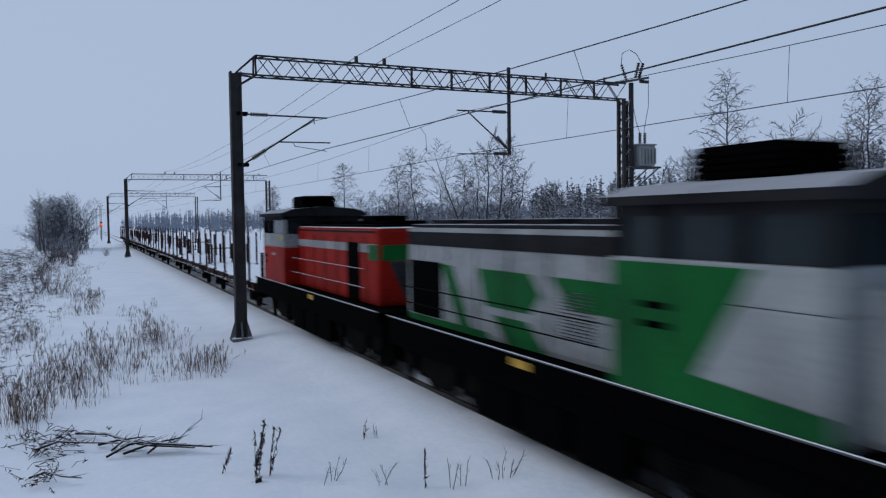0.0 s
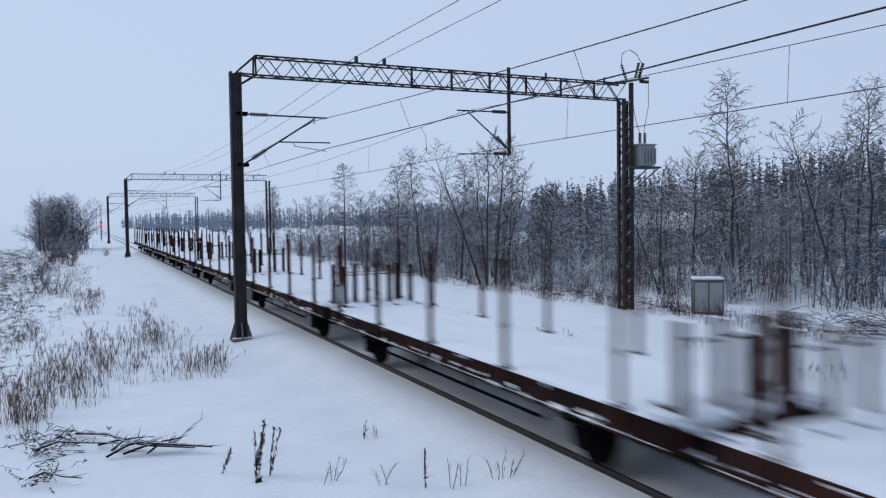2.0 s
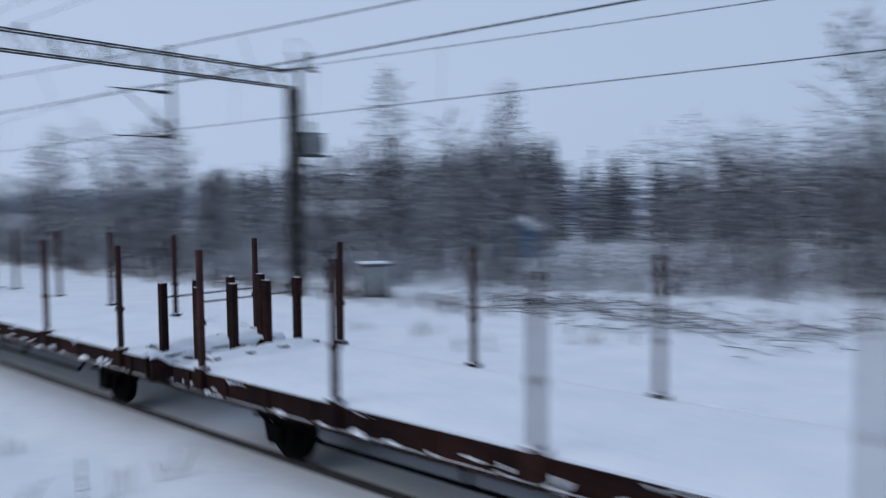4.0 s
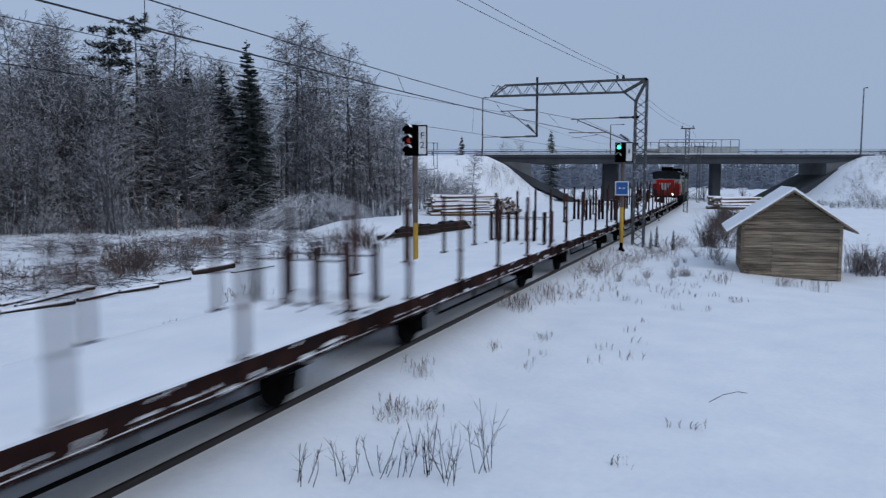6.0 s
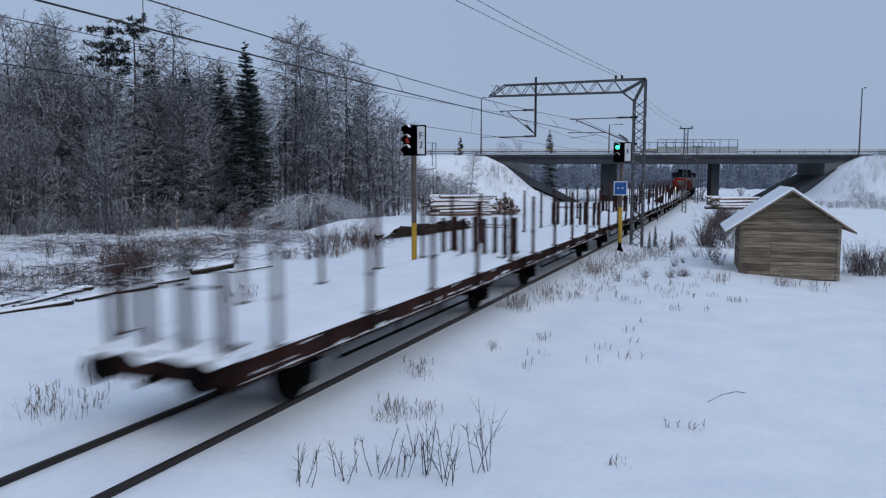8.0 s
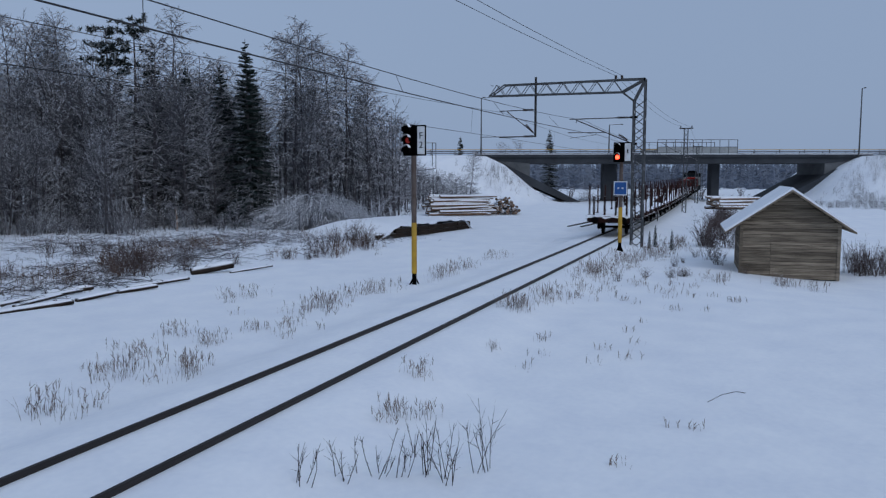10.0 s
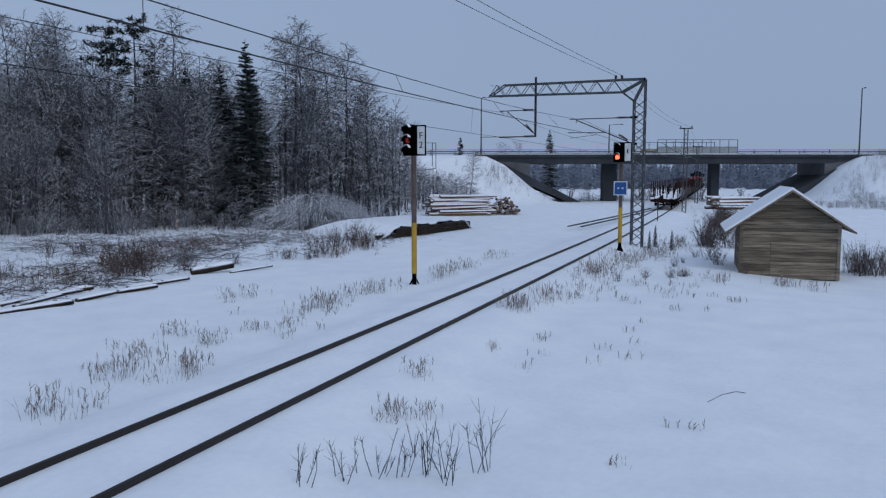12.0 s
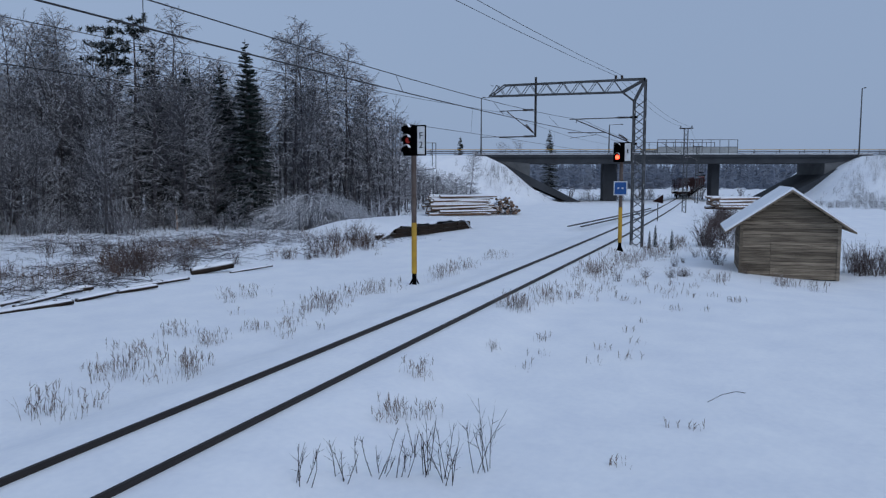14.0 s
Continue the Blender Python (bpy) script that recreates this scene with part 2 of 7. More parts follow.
def terrain():
    xs = sorted({*[round(-60 + 0.8 * i, 2) for i in range(150)], *range(60, 200, 2), *range(-200, -60, 4),
                 -2500, -1200, -700, -450, -300, -250, 220, 250, 300, 400, 600, 1000, 2500})
    ys = sorted({*[round(-14 + 0.5 * i, 2) for i in range(100)], *range(36, 90, 3), *range(-80, -14, 3), -2500, -1000, -400, -200, -120, 110, 150, 220, 400, 900, 2500})
    verts = [(x, y, ground_z(x, y)) for x in xs for y in ys]
    n = len(ys)
    faces = [(i * n + j, (i + 1) * n + j, (i + 1) * n + j + 1, i * n + j + 1) for i in range(len(xs) - 1) for j in range(n - 1)]
    ob = raw("ground", verts, faces, SNOW, smooth=True)
    tagged(ob, "snow-covered ground beside the railway", "ground", kind="structure")


terrain()


def rails():
    road = thing("railway_track", "single railway track half buried in snow", "railway track", kind="structure")
    xs = [-600, -300, *range(-150, 200, 6), 260, 400]
    for side in (-0.797, 0.797):
        bm = bmesh.new()
        rows = []
        for x in xs:
            y = track_y(x) + side
            rows.append([bm.verts.new((x, y + dy, z)) for dy, z in ((-0.075, -0.16), (-0.02, -0.12), (-0.037, -0.03), (-0.03, 0), (0.03, 0), (0.037, -0.03), (0.02, -0.12), (0.075, -0.16))])
        for a, b in zip(rows, rows[1:]):
            for i in range(7):
                bm.faces.new((a[i], b[i], b[i + 1], a[i + 1]))
        part("rail", bm, RAIL, road, "dark steel rail")
        # bare dark strip melted along the rail
        v, f = [], []
        for k, x in enumerate(xs):
            y = track_y(x) + side
            v += [(x, y - 0.052 - 0.012 * (k % 3), -0.122), (x, y + 0.052 + 0.012 * (k % 2), -0.122)]
            if k:
                f.append((2 * k - 2, 2 * k, 2 * k + 1, 2 * k - 1))
        raw("rail_groove", v, f, GEAR, road, "dark bare strip along the rail")
    # the siding's rails run together with the main line short of the bridge
    for off in (0.75, 1.75):
        bm = bmesh.new()
        rows = []
        for x in range(60, 100, 4):
            y = track_y(x) + off + max(0, 95 - x) * 0.085
            rows.append([bm.verts.new((x, y + dy, z)) for dy, z in ((-0.06, -0.14), (-0.035, -0.04), (0.035, -0.04), (0.06, -0.14))])
        for a, b in zip(rows, rows[1:]):
            for i in range(3):
                bm.faces.new((a[i], b[i], b[i + 1], a[i + 1]))
        part("siding_rail", bm, RAIL, road, "snowed-up siding rail")


rails()

# ---------------------------------------------------------------- the train
SPEED = 20.6
PITCH = 15.38
TAIL = 8.7          # where the last wagon ends at 8 s
COUNT = 8


def wagon():
    w = thing("timber_wagon", "rusty brown flat timber wagon with steel stakes and a snow-covered deck", "wagon", "timber wagons in the train")
    h = PITCH / 2 - 0.45
    for y in (-1.42, 1.42):
        bm = bmesh.new()
        box(bm, (-h, y - 0.05, 0.92), (h, y + 0.05, 1.27))
        for z in (0.92, 1.25):
            box(bm, (-h, y - 0.09, z), (h, y + 0.09, z + 0.04))
        for i in range(14):
            x = -h + 0.5 + i * (2 * h - 1) / 13
            box(bm, (x - 0.04, y - 0.085, 0.96), (x + 0.04, y + 0.085, 1.25))
        part("side_sill", bm, RUST, w, "rusty ribbed side sill")
    for x in (-h, h):
        bm = bmesh.new()
        box(bm, (x - 0.08, -1.4, 0.85), (x + 0.08, 1.4, 1.28), 0.01)
        part("end_sill", bm, RUST, w)
        s = 1 if x > 0 else -1
        # wind-packed snow hanging over the end
        v, f = [], []
        for i in range(7):
            for j in range(25):
                y, a = -1.46 + j * 2.92 / 24, i / 6
                drop = 0.10 + 0.26 * abs(noise.noise((y * 1.7, x, 5))) + 0.12 * noise.noise((y * 5, x, 1))
                v.append((x - s * 0.3 + s * (0.3 + 0.12) * math.sin(a * 1.57) + 0.03 * noise.noise((y * 4, a * 3, x)), y, 1.34 + 0.05 * noise.noise((y * 3, a, 2)) - max(0.03, drop) * a ** 3))
        for i in range(6):
            for j in range(24):
                k = i * 25 + j
                f.append((k, k + 25, k + 26, k + 1))
        raw("end_snow", v, f, SNOW, w, "packed snow hanging over the wagon end", True)
        for y in (-0.9, 0.9):
            bm = bmesh.new()
            rod(bm, (x, y, 1.03), (x + s * 0.36, y, 1.03), 0.09, 10)
            rod(bm, (x + s * 0.36, y, 1.03), (x + s * 0.42, y, 1.03), 0.23, 14)
            part("buffer", bm, GEAR, w, "dark round buffer")
        bm = bmesh.new()
        rod(bm, (x, 0, 0.95), (x + s * 0.44, 0, 0.9), 0.06, 8)
        part("coupling", bm, GEAR, w)
    bm = bmesh.new()
    for y in (-0.45, 0.45):
        box(bm, (-h, y - 0.06, 0.85), (h, y + 0.06, 1.2))
    for i in range(7):
        x = -h + 0.9 + i * (2 * h - 1.8) / 6
        box(bm, (x - 0.05, -1.38, 0.95), (x + 0.05, 1.38, 1.18))
    part("underframe", bm, GEAR, w)
    bm = bmesh.new()
    box(bm, (-h, -1.37, 1.2), (h, 1.37, 1.275))
    part("deck", bm, RUST, w)
    # snow lying on the deck
    v, f = [], []
    nx, ny = 60, 14
    for i in range(nx + 1):
        for j in range(ny + 1):
            x, y = -h + 0.05 + i * (2 * h - 0.1) / nx, -1.44 + j * 2.88 / ny
            e = min(i, nx - i, j, ny - j)
            z = 1.285 + (0.0 if e == 0 else 0.05 + 0.03 * noise.noise((x * 0.8, y * 1.5, 7)))
            y += 0.03 * noise.noise((x * 2.3, y, 1)) if j in (0, ny) else 0
            v.append((x, y, z))
    for i in range(nx):
        for j in range(ny):
            a = i * (ny + 1) + j
            f.append((a, a + ny + 1, a + ny + 2, a + 1))
    raw("deck_snow", v, f, SNOW, w, "smooth layer of fresh snow", True)
    # snow caught on the sills
    rnd = random.Random(17)
    for y in (-1.5, 1.5):
        for i in range(52):
            x = rnd.uniform(-h + 0.15, h - 0.15)
            bm = bmesh.new()
            r = 0.012 + 0.05 * rnd.random() ** 2
            bmesh.ops.create_icosphere(bm, subdivisions=1, radius=1, matrix=Matrix.Translation((x, y * 0.985, rnd.choice((0.95, 0.97, 1.05, 1.24, 1.28)))) @ Matrix.Diagonal((0.04 + 0.2 * rnd.random() ** 2, r * 0.9, r, 1)))
            for q in bm.verts:
                q.co += Vector((rnd.gauss(0, 0.03), rnd.gauss(0, 0.007), rnd.gauss(0, 0.014)))
            part("snow_clump", bm, SNOW, w)
    # tall stakes on both sides
    for i in range(5):
        x = -6.36 + i * 3.18
        for y in (-1.47, 1.47):
            bm = bmesh.new()
            box(bm, (x - 0.04, y - 0.045, 1.28), (x + 0.04, y + 0.045, 3.22), 0.008)
            box(bm, (x - 0.055, y - 0.06, 2.02), (x + 0.055, y + 0.06, 2.10))
            part("stake", bm, STAKE, w, "thin dark steel stake")
            bm = bmesh.new()
            box(bm, (x - 0.10, y - 0.09, 1.0), (x + 0.10, y + 0.09, 1.36), 0.015)
            part("stake_socket", bm, RUST, w)
    # short posts across both ends
    for s in (-1, 1):
        x = s * (h - 0.12)
        for y in (-1.05, -0.36, 0.36, 1.05):
            bm = bmesh.new()
            box(bm, (x - 0.07, y - 0.06, 1.28), (x + 0.07, y + 0.06, 2.55), 0.012)
            part("end_post", bm, RUST, w, "short rusty end post")
            bm = bmesh.new()
            k = x - s * 0.11
            for a, b in (((x, y, 2.42), (k, y, 2.36)), ((k, y, 2.36), (k, y, 2.0)), ((k, y, 2.0), (x, y, 1.94))):
                rod(bm, a, b, 0.014, 5)
            part("post_handle", bm, STAKE, w)
            bm = bmesh.new()
            bar(bm, (x, y, 1.3), (x - s * 0.5, y + 0.05, 1.36), 0.11, 0.07)
            part("post_foot", bm, RUST, w)
        bm = bmesh.new()
        rod(bm, (x, -1.1, 2.28), (x, 1.1, 2.28), 0.016, 5)
        part("end_rail", bm, STAKE, w)
        lump(w, x - s * 0.25, 2.2)
    # axles
    for x in (-4.95, 4.95):
        axle(w, x, 0.46)
        for y in (-1.05, 1.05):
            bm = bmesh.new()
            box(bm, (x - 0.16, y - 0.12, 0.32), (x + 0.16, y + 0.12, 0.62), 0.02)
            for a in (-0.22, 0.22):
                bar(bm, (x + a, y, 0.3), (x + a * 1.9, y, 0.95), 0.06, 0.1)
            part("axle_box", bm, GEAR, w)
            bm = bmesh.new()
            for k in range(4):
                box(bm, (x - 0.62 + 0.08 * k, y - 0.05, 0.64 + 0.035 * k), (x + 0.62 - 0.08 * k, y + 0.05, 0.672 + 0.035 * k))
            part("leaf_spring", bm, GEAR, w)
    for y in (-1.15, 1.15):
        bm = bmesh.new()
        rod(bm, (-3.9, y, 0.55), (3.9, y, 0.55), 0.035, 6)
        for x in (-3.9, 3.9):
            rod(bm, (x, y, 0.55), (x * 1.12, y, 0.95), 0.03, 6)
        for x in (-1.2, 1.2):
            bar(bm, (x, y, 0.55), (x, y, 0.95), 0.06, 0.05)
        part("truss_rod", bm, GEAR, w)
    return w


def lump(parent, x, width):
    """A ridge of drifted snow across the wagon's end."""
    v, f = [], []
    for i in range(9):
        for j in range(13):
            a, b = -1 + i / 4, -1 + j / 6
            z = 1.29 + 0.20 * max(0, 1 - a * a) * (0.6 + 0.5 * noise.noise((a * 2, b * 4, x)))
            v.append((x + a * 0.4, b * width / 2, z))
    for i in range(8):
        for j in range(12):
            k = i * 13 + j
            f.append((k, k + 13, k + 14, k + 1))
    raw("snow_drift", v, f, SNOW, parent, "", True)


def axle(parent, x, r):
    bm = bmesh.new()
    rod(bm, (0, -1.0, 0), (0, 1.0, 0), 0.08, 10)
    for y in (-0.79, 0.79):
        s = 1 if y > 0 else -1
        rod(bm, (0, y - 0.065, 0), (0, y + 0.065, 0), r, 28)
        rod(bm, (0, y - s * 0.09, 0), (0, y - s * 0.06, 0), r + 0.03, 28)
        rod(bm, (0, y - 0.1, 0), (0, y + 0.1, 0), 0.16, 14)
    ob = part("wheelset", bm, GEAR, parent, "dark steel wheelset")
    ob.location = (x, 0, r)
    return ob


def bogie_gear(parent, x):
    for d in (-1.1, 1.1):
        axle(parent, x + d, 0.5)
        for y in (-1.08, 1.08):
            bm = bmesh.new()
            box(bm, (x + d - 0.18, y - 0.12, 0.36), (x + d + 0.18, y + 0.12, 0.68), 0.02)
            part("axle_box", bm, GEAR, parent)
    for y in (-1.2, 1.2):
        s = 1 if y > 0 else -1
        bm = bmesh.new()
        prism(bm, [(x - 1.85, 0.9), (x - 1.85, 0.62), (x - 1.45, 0.5), (x - 0.7, 0.5), (x - 0.45, 0.3), (x + 0.45, 0.3), (x + 0.7, 0.5), (x + 1.45, 0.5), (x + 1.85, 0.62), (x + 1.85, 0.9)], y - 0.08, y + 0.08)
        part("bogie_frame", bm, GEAR, parent)
        for d in (-1.1, 1.1):
            bm = bmesh.new()
            for k in range(5):
                rod(bm, (x + d, y + s * 0.12, 0.86 - 0.07 * k), (x + d, y + s * 0.12, 0.83 - 0.07 * k), 0.12, 10)
            part("coil_spring", bm, GEAR, parent)
            bm = bmesh.new()
            box(bm, (x + d * 1.55 - 0.08, y - 0.06, 0.14), (x + d * 1.55 + 0.08, y + 0.06, 0.6), 0.02)
            part("brake_hanger", bm, GEAR, parent)
        bm = bmesh.new()
        box(bm, (x + s * 1.45 - 0.22, y + s * 0.02, 0.9), (x + s * 1.45 + 0.22, y + s * 0.24, 1.28), 0.03)
        part("sand_box", bm, BLACK, parent)


def locomotive(label, livery):
    """A diesel of 14 m; its cab is at -x, its long bonnet towards +x."""
    w = thing("diesel_locomotive", label, "locomotive")
    red = livery == "red"
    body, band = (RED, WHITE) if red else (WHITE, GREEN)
    # frame
    bm = bmesh.new()
    rear = -8.0 if red else -6.6
    box(bm, (rear, -1.45, 0.95), (6.6, 1.45, 1.56), 0.02)
    for y in (-1.46, 1.46):
        box(bm, (rear, y - 0.05, 1.3), (6.6, y + 0.05, 1.6))
    part("frame", bm, BLACK, w)
    for x in (rear - 0.1, 6.7):
        s = 1 if x > 0 else -1
        bm = bmesh.new()
        box(bm, (x - 0.1, -1.45, 0.75), (x + 0.1, 1.45, 1.35), 0.02)
        part("buffer_beam", bm, BLACK, w)
        for y in (-0.9, 0.9):
            bm = bmesh.new()
            rod(bm, (x, y, 1.05), (x + s * 0.3, y, 1.05), 0.1, 10)
            rod(bm, (x + s * 0.3, y, 1.05), (x + s * 0.36, y, 1.05), 0.24, 14)
            part("buffer", bm, GEAR, w)
        bm = bmesh.new()
        rod(bm, (x, 0, 1.0), (x + s * 0.42, 0, 0.95), 0.06, 8)
        part("coupling", bm, GEAR, w)
    for x in (-4.3, 4.3):
        bogie_gear(w, x)
    bm = bmesh.new()
    box(bm, (-2.2, -1.2, 0.35), (2.2, 1.2, 0.98), 0.08)
    part("fuel_tank", bm, BLACK, w)
    for x in (-4.3, 4.3):
        bm = bmesh.new()
        box(bm, (x - 1.9, -0.66, 0.2), (x + 1.9, 0.66, 0.97), 0.06)
        part("traction_motor", bm, BLACK, w)
    for y in (-1.3, 1.3):
        for x in (-1.55, 0.0, 1.55):
            bm = bmesh.new()
            box(bm, (x - 0.68, y - 0.13, 0.24), (x + 0.68, y + 0.13, 0.96), 0.04)
            part("battery_box", bm, BLACK, w)
    # cab from x -6.6 to -2.8
    c0, c1 = (-6.45, -3.05) if red else (-5.5, -2.0)
    lower_top = 2.96 if red else 2.92
    bm = bmesh.new()
    box(bm, (c0, -1.5, 1.58), (c1, 1.5, lower_top), 0.05)
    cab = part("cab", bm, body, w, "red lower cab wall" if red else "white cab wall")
    bm = bmesh.new()
    box(bm, (c0 + 0.005, -1.505, lower_top), (c1 - 0.005, 1.505, lower_top + 0.48), 0.03)
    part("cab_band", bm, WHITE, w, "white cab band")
    bm = bmesh.new()
    z0, z1 = lower_top + 0.48, 4.16
    for x in (c0 + 0.06, c1 - 0.06):
        for y in (-1.43, 1.43):
            box(bm, (x - 0.06, y - 0.06, z0), (x + 0.06, y + 0.06, z1))
        for y in ((0,) if red else (-0.48, 0.48)):
            box(bm, (x - 0.05, y - 0.05, z0), (x + 0.05, y + 0.05, z1))
        box(bm, (x - 0.06, -1.43, z1 - 0.22), (x + 0.06, 1.43, z1))
    for y in (-1.43, 1.43):
        for x in ((c0 + 0.95,) if red else (c0 + 1.25, c0 + 2.5)):
            box(bm, (x - 0.07, y - 0.06, z0), (x + 0.07, y + 0.06, z1))
        box(bm, (c0, y - 0.06, z1 - 0.22), (c1, y + 0.06, z1))
    part("window_frame", bm, SOOT, w, "dark sooty window surround")
    bm = bmesh.new()
    box(bm, (c0 + 0.07, -1.40, z0), (c1 - 0.07, 1.40, z1 - 0.2))
    part("cab_glass", bm, WINDOW, w, "dark reflecting cab windows")
    bm = bmesh.new()
    prism(bm, [(-1.62, 4.08), (-1.6, 4.2), (-1.2, 4.34), (0, 4.44), (1.2, 4.34), (1.6, 4.2), (1.62, 4.08)], c0 - 0.15, c1 + 0.15)
    bmesh.ops.rotate(bm, verts=bm.verts, matrix=Matrix.Rotation(radians(-90), 3, "Z"))
    part("cab_roof", bm, SOOT, w, "dark sooty cab roof dusted with snow")
    rx = (c0 + c1) / 2 + 0.4
    for k in range(5):
        bm = bmesh.new()
        d = 0.16 * (k == 4)
        box(bm, (rx - 0.82 + d, -0.64 + d, 4.42 + 0.09 * k), (rx + 0.82 - d, 0.64 - d, 4.485 + 0.09 * k), 0.025)
        part("roof_grille", bm, BLACK, w)
    bm = bmesh.new()
    box(bm, (rx - 0.78, -0.6, 4.38), (rx + 0.78, 0.6, 4.84), 0.05)
    part("roof_cooler", bm, BLACK, w, "black roof cooler box")
    # bonnet
    b0, b1, by, top = (c1, 5.35, 1.0, 3.72) if red else (c1, 6.35, 1.12, 3.74)
    bm = bmesh.new()
    box(bm, (b0, -by, 1.58), (b1, by, top), 0.12)
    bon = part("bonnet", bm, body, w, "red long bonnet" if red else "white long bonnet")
    bm = bmesh.new()
    box(bm, (b0 + 0.1, -by + 0.1, top - 0.05), (b1 - 0.15, by - 0.1, top + 0.07), 0.04)
    for k in range(4):
        x = b0 + 0.9 + k * 2.0
        box(bm, (x, -0.6, top + 0.05), (x + 1.2, 0.6, top + 0.17), 0.03)
    part("bonnet_top", bm, BLACK if red else SOOT, w, "sooty bonnet top")
    for y in (-by - 0.004, by + 0.004):
        s = -1 if y < 0 else 1
        bm = bmesh.new()
        box(bm, (b0, y - 0.012, top - (0.16 if red else 0.40)), (b1 - 0.13, y + 0.012, top - 0.1))
        part("sooty_band", bm, SOOT, bon, "sooty dark upper band")
        if red:
            bm = bmesh.new()
            box(bm, (b0, y - 0.006, 3.02), (b1 - 0.13, y + 0.006, 3.26))
            part("stripe", bm, WHITE, bon, "white stripe")
            bm = bmesh.new()
            box(bm, (b1 - 2.6, y - 0.01, 1.62), (b1 - 1.5, y + 0.01, 3.28))
            part("radiator_louvre", bm, BLACK, bon)
            bm = bmesh.new()
            box(bm, (b1 - 0.75, y - 0.009, 2.82), (b1 - 0.05, y + 0.009, 3.24))
            part("end_band", bm, GREEN, bon, "green band")
        else:
            bm = bmesh.new()
            box(bm, (b1 - 1.95, y - 0.01, 1.76), (b1 - 0.22, y + 0.01, 2.98))
            part("radiator_louvre", bm, BLACK, bon)
            bm = bmesh.new()
            box(bm, (b1 - 4.0, y - 0.009, 1.6), (b1 - 0.14, y + 0.009, 1.74))
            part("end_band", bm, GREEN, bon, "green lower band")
            # bold angular emblem as plain green shapes
            for shape in (((4.4, 2.95), (3.9, 2.95), (3.0, 1.62), (3.5, 1.62)),
                          ((2.7, 2.95), (0.8, 2.95), (0.45, 2.6), (0.8, 2.25), (2.4, 2.25)),
                          ((2.1, 2.1), (0.9, 2.1), (0.3, 1.62), (1.6, 1.62)),
                          ((0.1, 2.95), (-1.6, 2.95), (-1.6, 2.45), (-0.4, 2.45))):
                bm = bmesh.new()
                prism(bm, shape, y - 0.008, y + 0.008)
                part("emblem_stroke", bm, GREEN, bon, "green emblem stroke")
        for z in ((2.5, 2.0) if red else (2.3, 1.95)):
            bm = bmesh.new()
            rod(bm, (b0 + 0.3, y + s * 0.3, z + 0.1), (b1 - 0.3, y + s * 0.3, z + 0.1), 0.014, 6)
            part("handrail", bm, BROWN if red else GEAR, w)
        if not red:
            for k in range(14):
                bm = bmesh.new()
                box(bm, (b0 + 1.0, y - 0.014, 2.0 + 0.055 * k), (b0 + 1.85, y + 0.014, 2.022 + 0.055 * k))
                part("louvre_slat", bm, GREY, bon)
        for k in range(6):
            bm = bmesh.new()
            x = b0 + 0.9 + k * 1.3
            box(bm, (x, y - 0.012, 1.65), (x + 0.02, y + 0.012, 3.45))
            part("door_seam", bm, BLACK, bon)
        bm = bmesh.new()
        box(bm, (b0, s * 1.12, 1.56), (6.6, s * 1.48, 1.6))
        part("walkway", bm, BLACK, w)
        bm = bmesh.new()
        rod(bm, (rear, s * 1.53, 1.62), (6.6, s * 1.53, 1.62), 0.02, 6)
        part("frame_rail", bm, STEEL, w, "bright steel edge rail")
        bm = bmesh.new()
        box(bm, (0.2, s * 1.52, 1.4), (0.75, s * 1.535, 1.54))
        part("data_plate", bm, YELLOW, w, "yellow plate")
    if red:
        # livery on the bonnet's end: green band over a white wedge
        bm = bmesh.new()
        box(bm, (b1 - 0.01, -by + 0.1, 2.82), (b1 + 0.012, by - 0.1, 3.24))
        part("end_band", bm, GREEN, bon, "green band")
        bm = bmesh.new()
        prism(bm, [(-0.7, 2.8), (0.7, 2.8), (0.2, 1.7), (-0.2, 1.7)], -0.01, 0.008)
        bmesh.ops.rotate(bm, verts=bm.verts, matrix=Matrix.Rotation(radians(-90), 3, "Z"))
        bmesh.ops.translate(bm, verts=bm.verts, vec=(b1, 0, 0))
        part("end_wedge", bm, GREY, bon, "dirty grey wedge")
        bm = bmesh.new()
        rod(bm, (1.6, 0.3, top), (1.6, 0.3, top + 0.3), 0.16, 10)
        part("exhaust", bm, BLACK, w)
        bm = bmesh.new()
        box(bm, (2.6, -0.5, top + 0.1), (3.8, 0.5, top + 0.32), 0.05)
        part("roof_hatch", bm, BLACK, w)
    if not red:
        # sloping green field on the cab side and short front bonnet
        for y in (-1.512, 1.512):
            bm = bmesh.new()
            prism(bm, [(c1, 3.34), (c1, 1.6), (c1 - 1.3, 1.6), (c1 - 2.5, 3.34)], y - 0.006, y + 0.006)
            part("cab_emblem", bm, GREEN, cab, "sloping green field")
            bm = bmesh.new()
            prism(bm, [(c1 - 0.8, 2.05), (c0, 1.9), (c0, 1.6), (c1 - 0.8, 1.6)], y - 0.008, y + 0.008)
            part("cab_emblem", bm, GREEN, cab)
            for z in (2.75, 2.5):
                bm = bmesh.new()
                box(bm, (c1 - 1.15, y - 0.011, z), (c1 - 0.6, y + 0.011, z + 0.09))
                part("number_bar", bm, BLACK, cab)
        bm = bmesh.new()
        box(bm, (-6.5, -1.12, 1.58), (c0, 1.12, 3.2), 0.1)
        part("short_bonnet", bm, WHITE, w)
    else:
